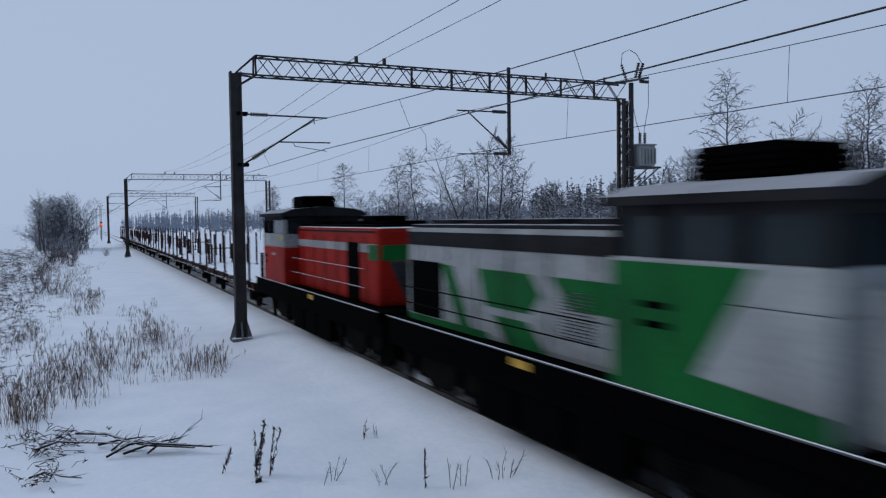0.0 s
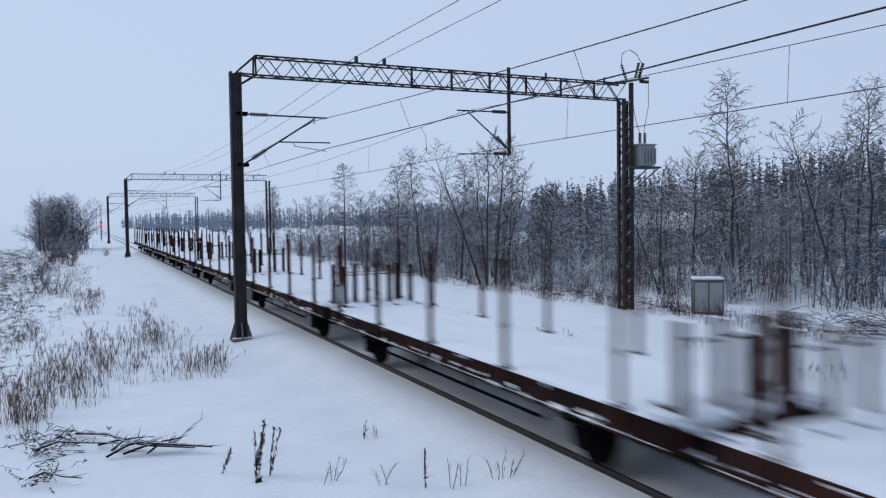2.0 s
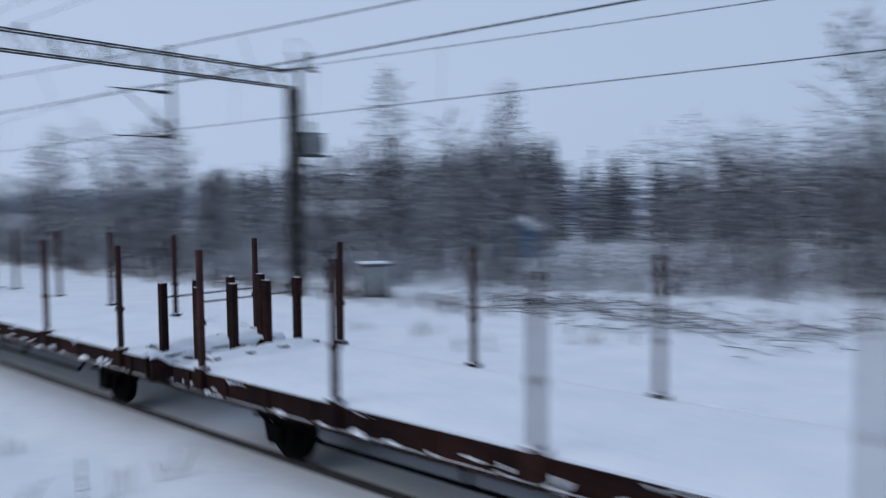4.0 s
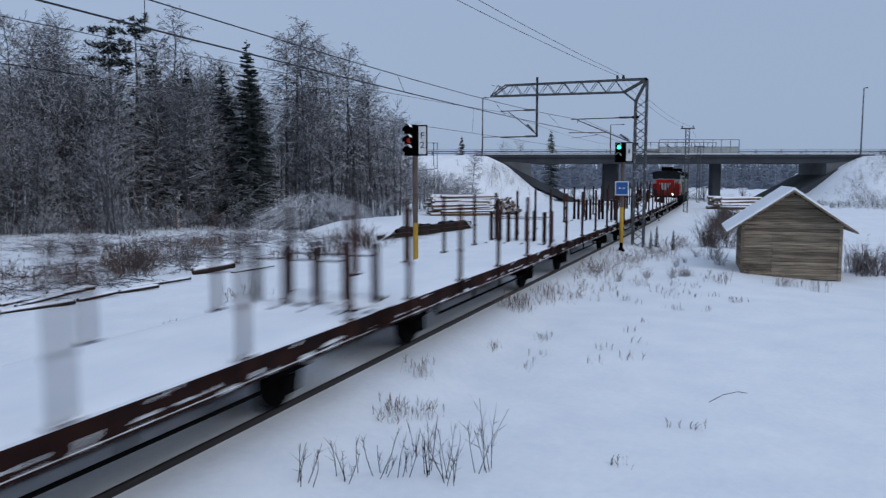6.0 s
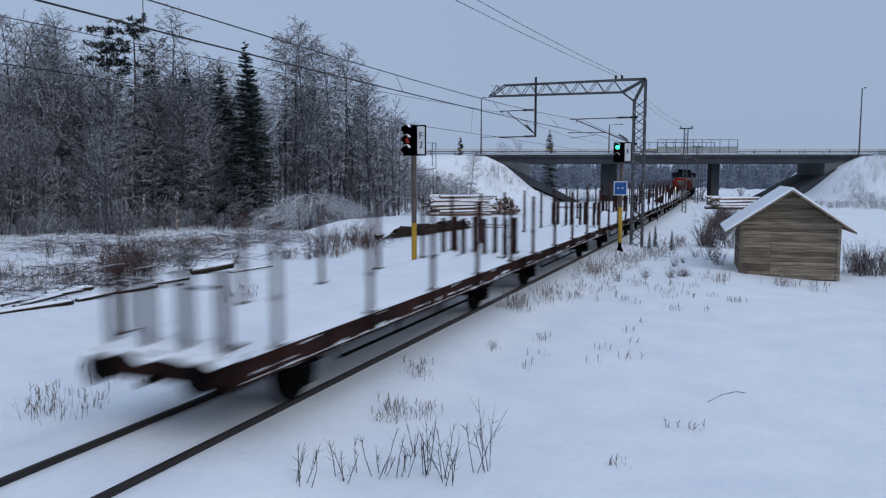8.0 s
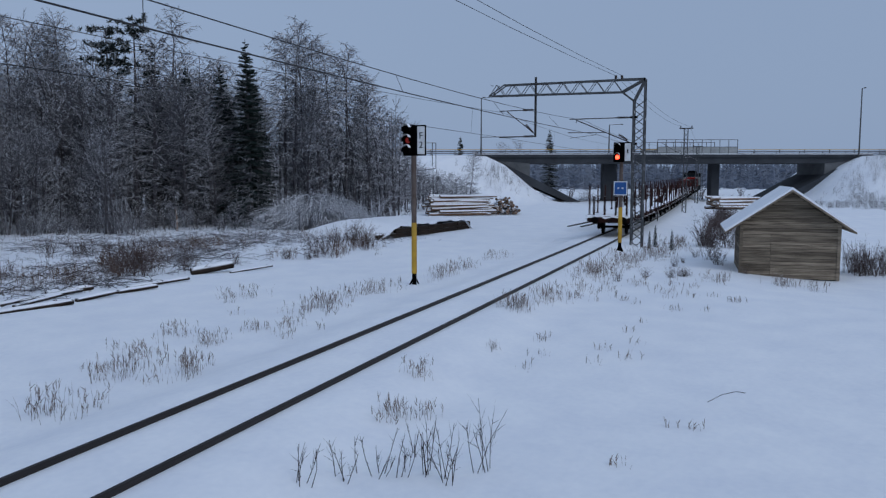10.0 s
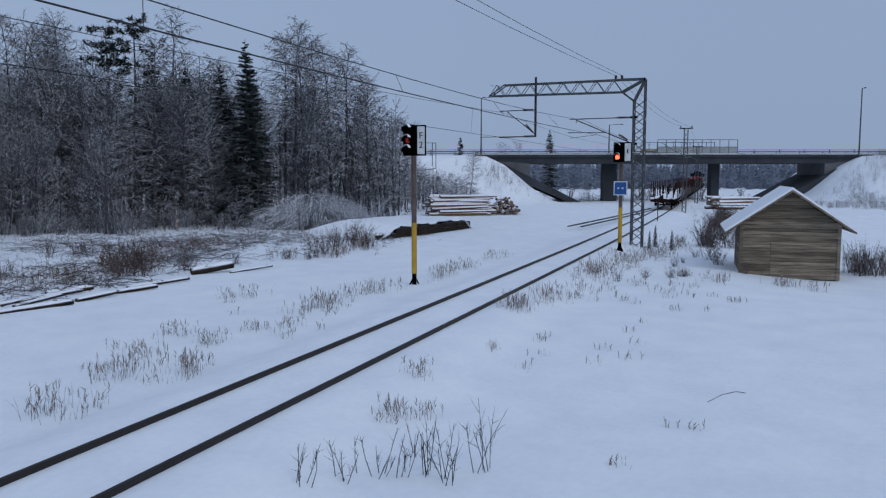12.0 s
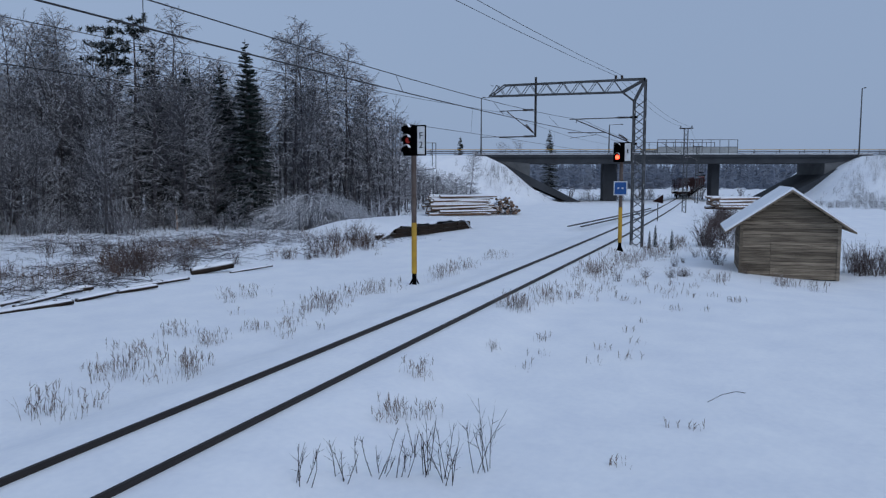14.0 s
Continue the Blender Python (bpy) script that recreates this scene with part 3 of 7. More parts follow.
        # pale corner posts and sill of the cab front above the bonnet
        for y in (-1.44, 1.44):
            bm = bmesh.new()
            box(bm, (c1 - 0.2, y - 0.075, z0 + 0.004), (c1 + 0.006, y + 0.075, z1 - 0.2), 0.02)
            part("corner_post", bm, WHITE, cab, "dirty white corner post")
            for z in (2.52, 2.3):
                bm = bmesh.new()
                box(bm, (c0 + 0.2, y * 1.046 - 0.008, z), (c0 + 0.62, y * 1.046 + 0.008, z + 0.1))
                part("number_bar", bm, BLACK, cab)
        for y in (-1.506, 1.506):
            bm = bmesh.new()
            box(bm, (c1 - 0.55, y - 0.01, 3.2), (c1 - 0.2, y + 0.01, 3.36))
            part("number_bar", bm, YELLOW, cab)
            bm = bmesh.new()
            box(bm, (c0 + 1.5, y - 0.01, 2.62), (c0 + 2.0, y + 0.01, 2.72))
            part("data_plate", bm, WHITE, cab)
        # low hood behind the cab, with its stripe, seams, lamps and steps
        bm = bmesh.new()
        box(bm, (c0 - 1.4, -1.0, 1.58), (c0, 1.0, 3.42), 0.12)
        hood_part = part("rear_hood", bm, RED, w, "short red rear hood")
        bm = bmesh.new()
        box(bm, (c0 - 1.34, -0.92, 3.4), (c0 - 0.01, 0.92, 3.5), 0.03)
        part("hood_top", bm, GREY, hood_part, "sooty hood top dusted with snow")
        for y in (-1.004, 1.004):
            bm = bmesh.new()
            box(bm, (c0 - 1.28, y - 0.006, 3.02), (c0, y + 0.006, 3.26))
            part("stripe", bm, WHITE, hood_part, "white stripe")
            bm = bmesh.new()
            box(bm, (c0 - 0.56, y - 0.008, 1.66), (c0 - 0.54, y + 0.008, 3.0))
            part("door_seam", bm, BLACK, hood_part)
            s = 1 if y > 0 else -1
            for z in (2.0, 2.5):
                bm = bmesh.new()
                rod(bm, (c0 - 1.45, y + s * 0.3, z), (c0 - 0.05, y + s * 0.3, z), 0.014, 6)
                part("handrail", bm, STEEL, w)
            for k in range(4):
                bm = bmesh.new()
                box(bm, (-7.95, s * 1.2, 0.42 + 0.3 * k), (-7.5, s * 1.5, 0.45 + 0.3 * k))
                part("step", bm, GEAR, w)
        bm = bmesh.new()
        prism(bm, [(-0.66, 3.02), (0.66, 3.02), (0.25, 2.2), (-0.25, 2.2)], -0.01, 0.008)
        bmesh.ops.rotate(bm, verts=bm.verts, matrix=Matrix.Rotation(radians(-90), 3, "Z"))
        bmesh.ops.translate(bm, verts=bm.verts, vec=(c0 - 1.4, 0, 0))
        part("end_wedge", bm, WHITE, hood_part, "dirty white wedge")
        for y in (-0.9, 0.9):
            bm = bmesh.new()
            rod(bm, (c0 - 1.5, y, 1.75), (c0 - 1.38, y, 1.75), 0.16, 14)
            lamp_part = part("headlight", bm, BLACK, w, "round lamp housing")
            bm = bmesh.new()
            rod(bm, (c0 - 1.508, y, 1.75), (c0 - 1.501, y, 1.75), 0.12, 14)
            part("lens", bm, HEADLIGHT, lamp_part, "lit round lens")
    return w


wagons = [wagon()]
for k in range(COUNT - 1):
    wagons.append(copy_thing(wagons[0], Matrix()))
loco_red = locomotive("red diesel locomotive with a white stripe and lit lamps", "red")
loco_white = locomotive("white and green diesel locomotive with a sooty roof", "white")
# place of each vehicle's middle ahead of the train's tail, and whether it is turned
train = [(w, PITCH * (k + 0.5), 0) for k, w in enumerate(wagons)]
train += [(loco_red, PITCH * COUNT + 1.45 + 6.95, 0), (loco_white, PITCH * COUNT + 1.45 + 6.95 + 14.0, 180)]

# ---------------------------------------------------------------- overhead line
PORTAL_X = -28.53


def lattice(bm, a, b, width, across, depth, across2, panels, chord=0.05, web=0.028, zig=True):
    """A box girder of four chords from a to b, with zigzag webs on all four sides."""
    a, b, u, v = Vector(a), Vector(b), Vector(across) * width / 2, Vector(across2) * depth / 2
    corners = [u + v, u - v, -u - v, -u + v]
    for c in corners:
        bar(bm, a + c, b + c, chord, chord)
    for i in range(4):
        p, q = corners[i], corners[(i + 1) % 4]
        for k in range(panels):
            s, e = a.lerp(b, k / panels), a.lerp(b, (k + 1) / panels)
            if k % 2 and zig:
                p, q = q, p
            bar(bm, s + p, e + q, web, web)
            if k % 2 and zig:
                p, q = q, p


def insulator(name, a, b, parent):
    bm = bmesh.new()
    a, b = Vector(a), Vector(b)
    rod(bm, a, b, 0.03, 8)
    for k in range(7):
        c = a.lerp(b, (k + 0.5) / 7)
        d = (b - a).normalized() * 0.022
        rod(bm, c - d, c + d, 0.075, 10)
    part(name, bm, INSULATOR, parent, "ribbed dark insulator")


def cantilever(parent, x, y0, y1, z_top, z_low, z_arm, y_knee, side=1):
    """A hinged bracket from the post at y0 out to y1 that carries the wires."""
    s = 1 if y1 > y0 else -1
    insulator("insulator", (x, y0 + s * 0.3, z_top), (x, y0 + s * 0.95, z_top), parent)
    insulator("insulator", (x, y0 + s * 0.35, z_low + 0.25 * 0.9), (x, y0 + s * 0.85, z_low + 0.62 * 0.9), parent)
    bm = bmesh.new()
    rod(bm, (x, y0, z_top), (x, y1, z_top - 0.02), 0.032, 8)
    rod(bm, (x, y0, z_low), (x, y_knee, z_top - 0.08), 0.035, 8)
    rod(bm, (x, y_knee, z_top), (x, y_knee, z_top - 0.25), 0.02, 6)
    part("bracket_tube", bm, BROWN, parent)
    bm = bmesh.new()
    m = (z_arm - z_low) / max(0.1, z_top - 0.08 - z_low)
    ya = y0 + (y_knee - y0) * min(0.95, max(0.05, m))
    rod(bm, (x, ya, z_arm), (x, y1 + s * 0.1, z_arm + 0.02), 0.026, 8)
    rod(bm, (x, ya + s * 0.55, z_arm - 0.02), (x, ya + s * 0.6, z_arm - 0.14), 0.014, 6)
    rod(bm, (x, ya + s * 0.6, z_arm - 0.14), (x, y1 - s * 0.05, z_arm - 0.3), 0.014, 6)
    part("steady_arm", bm, BROWN, parent)
    for z in (z_top, z_low):
        bm = bmesh.new()
        box(bm, (x - 0.17, y0 - 0.2, z - 0.06), (x + 0.17, y0 + 0.2, z + 0.06))
        part("mast_clamp", bm, GEAR, parent)


def drop_post(parent, x, y, z0, z1, y_tip, z_top, z_low):
    bm = bmesh.new()
    box(bm, (x - 0.05, y - 0.06, z0), (x + 0.05, y + 0.06, z1))
    part("drop_post", bm, BROWN, parent)
    s = 1 if y_tip > y else -1
    insulator("insulator", (x, y + s * 0.15, z_top), (x, y + s * 0.8, z_top), parent)
    insulator("insulator", (x, y + s * 0.1, z_low), (x, y + s * 0.75, z_low), parent)
    insulator("insulator", (x, y + s * 0.15, z_low + 0.25), (x, y + s * 0.6, z_low + 0.72), parent)
    bm = bmesh.new()
    rod(bm, (x, y, z_top), (x, y_tip, z_top - 0.02), 0.03, 8)
    rod(bm, (x, y, z_low + 0.12), (x, y_tip - s * 0.5, z_top - 0.06), 0.03, 8)
    rod(bm, (x, y, z_low), (x, y_tip, z_low - 0.05), 0.026, 8)
    part("bracket_tube", bm, BROWN, parent)


def portal(x, with_transformer=False, y_left=5.2, y_right=22.5, detail=True):
    g = thing("catenary_portal", "brown steel lattice portal over the railway carrying wires", "catenary portal", "portals over the line")
    zt, zb = 9.9, 9.2
    bm = bmesh.new()
    box(bm, (x - 0.15, y_left - 0.19, -0.42), (x + 0.10, y_left + 0.19, 9.25))
    leg = part("left_leg", bm, BROWN, g)
    for dy in (-0.17, 0.17):
        bm = bmesh.new()
        box(bm, (x - 0.16, y_left + dy - 0.03, -0.42), (x + 0.17, y_left + dy + 0.03, 9.3))
        part("flange", bm, BROWN, leg)
    bm = bmesh.new()
    box(bm, (x - 0.35, y_left - 0.36, -0.6), (x + 0.35, y_left + 0.36, -0.3), 0.03)
    for dx, dy in ((-0.3, 0), (0.3, 0), (0, -0.33), (0, 0.33)):
        bar(bm, (x + dx, y_left + dy, -0.32), (x + dx * 0.4, y_left + dy * 0.5, 0.25), 0.05, 0.14)
    part("foot", bm, CONCRETE, g, "concrete foot with steel gussets")
    bm = bmesh.new()
    lattice(bm, (x, y_left + 0.7, (zt + zb) / 2), (x, y_right, (zt + zb) / 2), 0.5, (1, 0, 0), zt - zb, (0, 0, 1), 30, 0.055, 0.03)
    part("beam", bm, BROWN, g, "zigzag lattice beam")
    for dx in (-0.25, 0.25):
        for a, b in (((y_left, 9.25), (y_left + 0.7, zt)), ((y_left, 8.75), (y_left + 0.7, zb)), ((y_left + 0.7, zt), (y_left + 0.7, zb)), ((y_left, 9.25), (y_left + 0.7, zb))):
            bm = bmesh.new()
            bar(bm, (x + dx * 0.6, *a), (x + dx, *b), 0.06, 0.06)
            part("haunch_strut", bm, BROWN, g)
    for k in range(6):
        bm = bmesh.new()
        y = 12.0 + k * 1.75
        box(bm, (x + 0.22, y - 0.04, zb - 0.08), (x + 0.28, y + 0.04, zt + 0.02))
        part("splice_plate", bm, BROWN, g)
    bm = bmesh.new()
    lattice(bm, (x, y_right + 0.15, -0.42), (x, y_right + 0.15, zb), 0.36, (1, 0, 0), 0.44, (0, 1, 0), 26, 0.13, 0.035)
    part("right_leg", bm, BROWN, g, "lattice leg")
    cantilever(g, x, y_left + 0.2, 8.6, 7.81, 5.97, 6.84, 8.09)
    drop_post(g, x, 16.55, 6.6, 10.25, 14.1, 8.37, 6.62)
    for y in (9.8, 10.95):
        insulator("post_insulator", (x, y, zt + 0.04), (x, y, zt + 0.3), g)
    for y in (18.4, 21.5):
        bm = bmesh.new()
        rod(bm, (x, y, zt), (x, y, zt + 0.25), 0.05, 8)
        part("pin", bm, INSULATOR, g)
    if with_transformer:
        bm = bmesh.new()
        rod(bm, (x, 23.0, -0.42), (x, 23.0, 10.0), 0.11, 10)
        part("pole", bm, BROWN, g)
        bm = bmesh.new()
        bar(bm, (x, 21.7, 9.85), (x, 24.0, 10.3), 0.1, 0.1)
        part("switch_beam", bm, STEEL, g)
        for a, b in (((x, 22.75, 10.1), (x, 22.45, 10.8)), ((x, 23.25, 10.25), (x, 23.45, 10.95)), ((x, 23.45, 10.25), (x, 23.7, 10.95)), ((x, 23.5, 10.1), (x, 24.0, 10.1))):
            insulator("switch_insulator", a, b, g)
        tube("jumper", [(x, 22.45, 10.8), (x, 22.5, 11.3), (x, 22.9, 11.5), (x, 23.3, 11.35), (x, 23.6, 10.95)], 0.015, WIRE, g)
        tube("lead", [(x, 24.0, 10.2), (x, 24.0, 9.0), (x, 23.75, 7.9), (x, 23.75, 7.75)], 0.012, WIRE, g)
        tube("lead", [(x, 23.1, 9.0), (x, 23.3, 8.2), (x, 23.5, 7.75)], 0.012, WIRE, g)
    return g


def transformer(x):
    g = thing("pole_transformer", "grey pole-mounted transformer with two ribbed insulators", "transformer")
    bm = bmesh.new()
    box(bm, (x - 0.42, 23.13, 6.2), (x + 0.42, 24.05, 7.15), 0.05)
    tank = part("tank", bm, PLASTIC_BOX, g)
    bm = bmesh.new()
    box(bm, (x - 0.45, 23.1, 7.15), (x + 0.45, 24.1, 7.21))
    part("lid", bm, PLASTIC_BOX, tank)
    for k in range(5):
        bm = bmesh.new()
        box(bm, (x + 0.40, 23.25 + 0.18 * k, 6.3), (x + 0.52, 23.29 + 0.18 * k, 7.0))
        part("cooling_fin", bm, PLASTIC_BOX, tank)
    bm = bmesh.new()
    box(bm, (x - 0.45, 22.8, 6.1), (x + 0.45, 24.35, 6.18))
    for dx in (-0.4, 0.4):
        bar(bm, (x + dx, 24.2, 6.1), (x + dx, 22.95, 5.2), 0.06, 0.06)
    part("bracket", bm, STEEL, g)
    for y in (23.5, 23.78):
        insulator("bushing", (x, y, 7.2), (x, y, 7.75), g)


portal(PORTAL_X, True)
transformer(PORTAL_X)
portal(-102.74)
portal(-172.26)


def far_mast(x, y, h=8.6, reach=3.0):
    g = thing("catenary_mast", "slim steel lattice mast with a bracket far along the line", "catenary mast", "single masts along the line")
    bm = bmesh.new()
    lattice(bm, (x, y, -0.42), (x, y, h), 0.4, (1, 0, 0), 0.4, (0, 1, 0), 20, 0.07, 0.035)
    part("lattice", bm, STEEL, g)
    bm = bmesh.new()
    ty = track_y(x)
    rod(bm, (x, y, 7.6), (x, y + reach, 7.6), 0.035, 6)
    rod(bm, (x, y, 6.0), (x, y + reach * 0.85, 7.5), 0.035, 6)
    rod(bm, (x, y + 0.8, 6.5), (x, y + reach + 0.3, 6.5), 0.03, 6)
    part("bracket", bm, BROWN, g)
    bm = bmesh.new()
    box(bm, (x - 0.05, y - 0.75, h - 0.06), (x + 0.05, y + 0.75, h + 0.06))
    for d in (-0.6, 0.6):
        rod(bm, (x, y + d, h), (x, y + d, h + 0.3), 0.05, 6)
    part("crossarm", bm, BROWN, g)


for x in (-236, -300, -364, -430):
    far_mast(x, 5.2)
far_mast(91.0, 6.5, 9.1)
far_mast(124.0, 7.1, 8.2)
far_mast(172.0, 8.9, 8.4)


def half_portal(x):
    g = thing("cantilever_portal", "lattice steel mast with a long arm over two tracks", "catenary mast")
    y0, zt, zb = 5.95, 9.46, 8.75
    bm = bmesh.new()
    lattice(bm, (x, y0, -0.42), (x, y0, 8.2), 0.55, (1, 0, 0), 0.62, (0, 1, 0), 18, 0.1, 0.045)
    part("mast", bm, STEEL, g, "crossed lattice mast")
    bm = bmesh.new()
    for dx in (-0.25, 0.25):
        for a, b in (((y0 - 0.31, 8.2), (y0 - 0.31, zt)), ((y0 + 0.31, 8.2), (y0 - 0.31, zt)), ((y0 + 0.31, 8.2), (y0 + 1.0, zb)), ((y0 - 0.31, zt), (y0 + 1.0, zt)), ((y0 - 0.31, zt), (y0 + 1.0, zb))):
            bar(bm, (x + dx, *a), (x + dx, *b), 0.1, 0.1)
    part("knee", bm, STEEL, g)
    bm = bmesh.new()
    for dx in (-0.25, 0.25):
        bar(bm, (x + dx, y0 + 0.9, zt), (x + dx, 14.1, zt - 0.02), 0.08, 0.08)
        bar(bm, (x + dx, y0 + 0.9, zb), (x + dx, 15.05, zb + 0.06), 0.08, 0.08)
        bar(bm, (x + dx, 14.1, zt - 0.02), (x + dx, 15.05, zb + 0.06), 0.07, 0.07)
        n = 16
        for k in range(n):
            a, b = y0 + 1.0 + k * (13.1 - 0) / n * 0.62, y0 + 1.0 + (k + 1) * 13.1 / n * 0.62
            bar(bm, (x + dx, a, zt if k % 2 else zb), (x + dx, b, zb if k % 2 else zt), 0.035, 0.035)
    for k in range(9):
        y = y0 + 1.0 + k * 1.0
        bar(bm, (x - 0.25, y, zt), (x + 0.25, y, zt), 0.03, 0.03)
        bar(bm, (x - 0.25, y, zb), (x + 0.25, y + 0.5, zb), 0.03, 0.03)
    part("arm", bm, STEEL, g, "zigzag lattice arm")
    cantilever(g, x, y0 + 0.31, 10.05, 7.29, 5.75, 6.45, 9.64)
    drop_post(g, x, 12.16, 6.25, 9.86, 14.46, 7.9, 6.3)
    bm = bmesh.new()
    rod(bm, (x, 12.16, 6.3), (x, 15.7, 6.31), 0.028, 6)
    part("steady_arm", bm, BROWN, g)
    for y in (7.35, 7.0):
        insulator("post_insulator", (x, y, zt + 0.03), (x, y, zt + 0.27), g)
    bm = bmesh.new()
    box(bm, (x - 0.5, y0 - 0.5, -0.6), (x + 0.5, y0 + 0.5, -0.28), 0.03)
    part("foot", bm, CONCRETE, g)


half_portal(46.5)


def span(points, n=8):
    """Points of a wire that hangs between supports (x, y, z, sag to the next one)."""
    out = []
    for (x0, y0, z0, s), (x1, y1, z1, _) in zip(points, points[1:]):
        for k in range(n):
            t = k / n
            out.append((x0 + (x1 - x0) * t, y0 + (y1 - y0) * t, z0 + (z1 - z0) * t - 4 * s * t * (1 - t)))
    out.append(points[-1][:3])
    return out


def wires():
    g = thing("overhead_wires", "dark overhead wires and droppers strung along the railway", "wires", kind="structure")
    ty = track_y
    contact1 = [(-430, 8.2, 6.6, 0), (-300, 8.4, 6.6, 0), (-172.26, 8.0, 6.65, 0.03), (-102.74, 8.5, 6.7, 0.05), (PORTAL_X, 8.5, 6.62, 0.03), (10, 8.15, 6.05, 0.1),
                (46.5, 8.3, 6.3, 0.05), (91, ty(91) - 0.1, 6.1, 0.05), (124, ty(124), 5.6, 0.02), (172, ty(172), 5.7, 0.02), (300, ty(300), 6, 0)]
    mess1 = [(-430, 8.2, 7.6, 0.5), (-300, 8.4, 7.6, 0.6), (-172.26, 8.0, 7.7, 0.7), (-102.74, 8.5, 7.72, 0.7), (PORTAL_X, 8.09, 7.66, 0.22), (10, 8.15, 6.46, 0.22),
             (46.5, 9.2, 7.2, 0.5), (91, ty(91) - 0.1, 7.3, 0.4), (124, ty(124), 6.0, 0.1), (172, ty(172), 6.0, 0.1), (300, ty(300), 7, 0)]
    contact2 = [(-430, 14.3, 6.5, 0), (-172.26, 14.2, 6.55, 0.03), (-102.74, 14.4, 6.58, 0.05), (PORTAL_X, 14.3, 6.53, 0.0), (12, 14.4, 6.24, 0.02), (46.5, 14.4, 6.28, 0.05),
                (91, ty(91) + 5.0, 6.2, 0.05), (124, ty(124) + 3.5, 6.0, 0.02)]
    mess2 = [(-430, 14.3, 7.8, 0.6), (-172.26, 14.2, 8.2, 0.7), (-102.74, 14.4, 8.25, 0.7), (PORTAL_X, 14.4, 8.3, 0.19), (12, 14.4, 7.2, 0.1), (46.5, 14.3, 7.8, 0.4), (91, ty(91) + 5.0, 7.3, 0.3), (124, ty(124) + 3.5, 6.3, 0)]
    feed1 = [(-430, 9, 9.2, 0.5), (-172.26, 9.8, 10.2, 0.8), (-102.74, 9.8, 10.2, 0.8), (PORTAL_X, 9.8, 10.2, 0.7), (46.5, 7.0, 9.72, 0.5), (91, 6.1, 9.3, 0.4), (124, 6.8, 8.4, 0.3), (172, 8.4, 8.6, 0)]
    feed2 = [(-430, 9.6, 9.2, 0.5), (-172.26, 10.95, 10.2, 0.8), (-102.74, 10.95, 10.2, 0.8), (PORTAL_X, 10.95, 10.2, 0.7), (46.5, 7.35, 9.72, 0.5), (91, 7.0, 9.3, 0.4), (124, 7.5, 8.4, 0.3), (172, 9, 8.6, 0)]
    made = []
    for pts, r, name in ((contact1, 0.014, "contact_wire"), (mess1, 0.011, "messenger_wire"), (contact2, 0.012, "contact_wire"), (mess2, 0.010, "messenger_wire"), (feed1, 0.010, "feeder_wire"), (feed2, 0.010, "feeder_wire")):
        path = span(pts)
        tube(name, path, r, WIRE, g)
        made.append(path)

    def at(path, x):
        for a, b in zip(path, path[1:]):
            if a[0] <= x <= b[0]:
                t = (x - a[0]) / (b[0] - a[0])
                return tuple(a[i] + (b[i] - a[i]) * t for i in range(3))

    for top, low, xs in ((1, 0, (-95, -80, -65, -50, -38, -20, -11.65, 0, 9.0, 18.1, 27, 36, 55, 70, 82)), (3, 2, (-90, -70, -50, -40, -21, -12.4, -2, 8, 18, 31, 41, 60, 78))):
        for x in xs:
            tube("dropper", [at(made[top], x), at(made[low], x)], 0.006, WIRE, g)
    x = -33.0
    a, b = at(made[3], x), at(made[2], x)
    tube("jumper", [a, (x + 0.6, a[1], a[2] - 0.4), (x + 0.7, a[1], b[2] + 0.5), b], 0.01, WIRE, g)


wires()

# ---------------------------------------------------------------- signals


def hood(bm, x, y, z, r):
    """A short visor over a lens that looks towards -x."""
    ring = []
    for k in range(13):
        a = radians(-20 + 220 * k / 12)
        c, s = math.cos(a) * r, math.sin(a) * r
        ring.append([bm.verts.new((x, y + c, z + s)), bm.verts.new((x - 0.28, y + c, z + s)), bm.verts.new((x - 0.28, y + c * 0.9, z + s * 0.9)), bm.verts.new((x, y + c * 0.9, z + s * 0.9))])
    for a, b in zip(ring, ring[1:]):
        for i in range(4):
            bm.faces.new((a[i], b[i], b[(i + 1) % 4], a[(i + 1) % 4]))
    bmesh.ops.recalc_face_normals(bm, faces=bm.faces)


def letters(text, size, mat, parent, m):
    cu = bpy.data.curves.new("lettering", "FONT")
    cu.body, cu.size, cu.extrude, cu.align_x = text, size, 0.004, "CENTER"
    cu.space_line = 0.8
    cu.materials.append(mat)
    ob = new("lettering", cu)
    ob.parent = parent
    ob.matrix_basis = m
    return ob


SIGN_TURN = pose(0, 0, 0, 90, 0, -90)      # lettering that looks towards -x


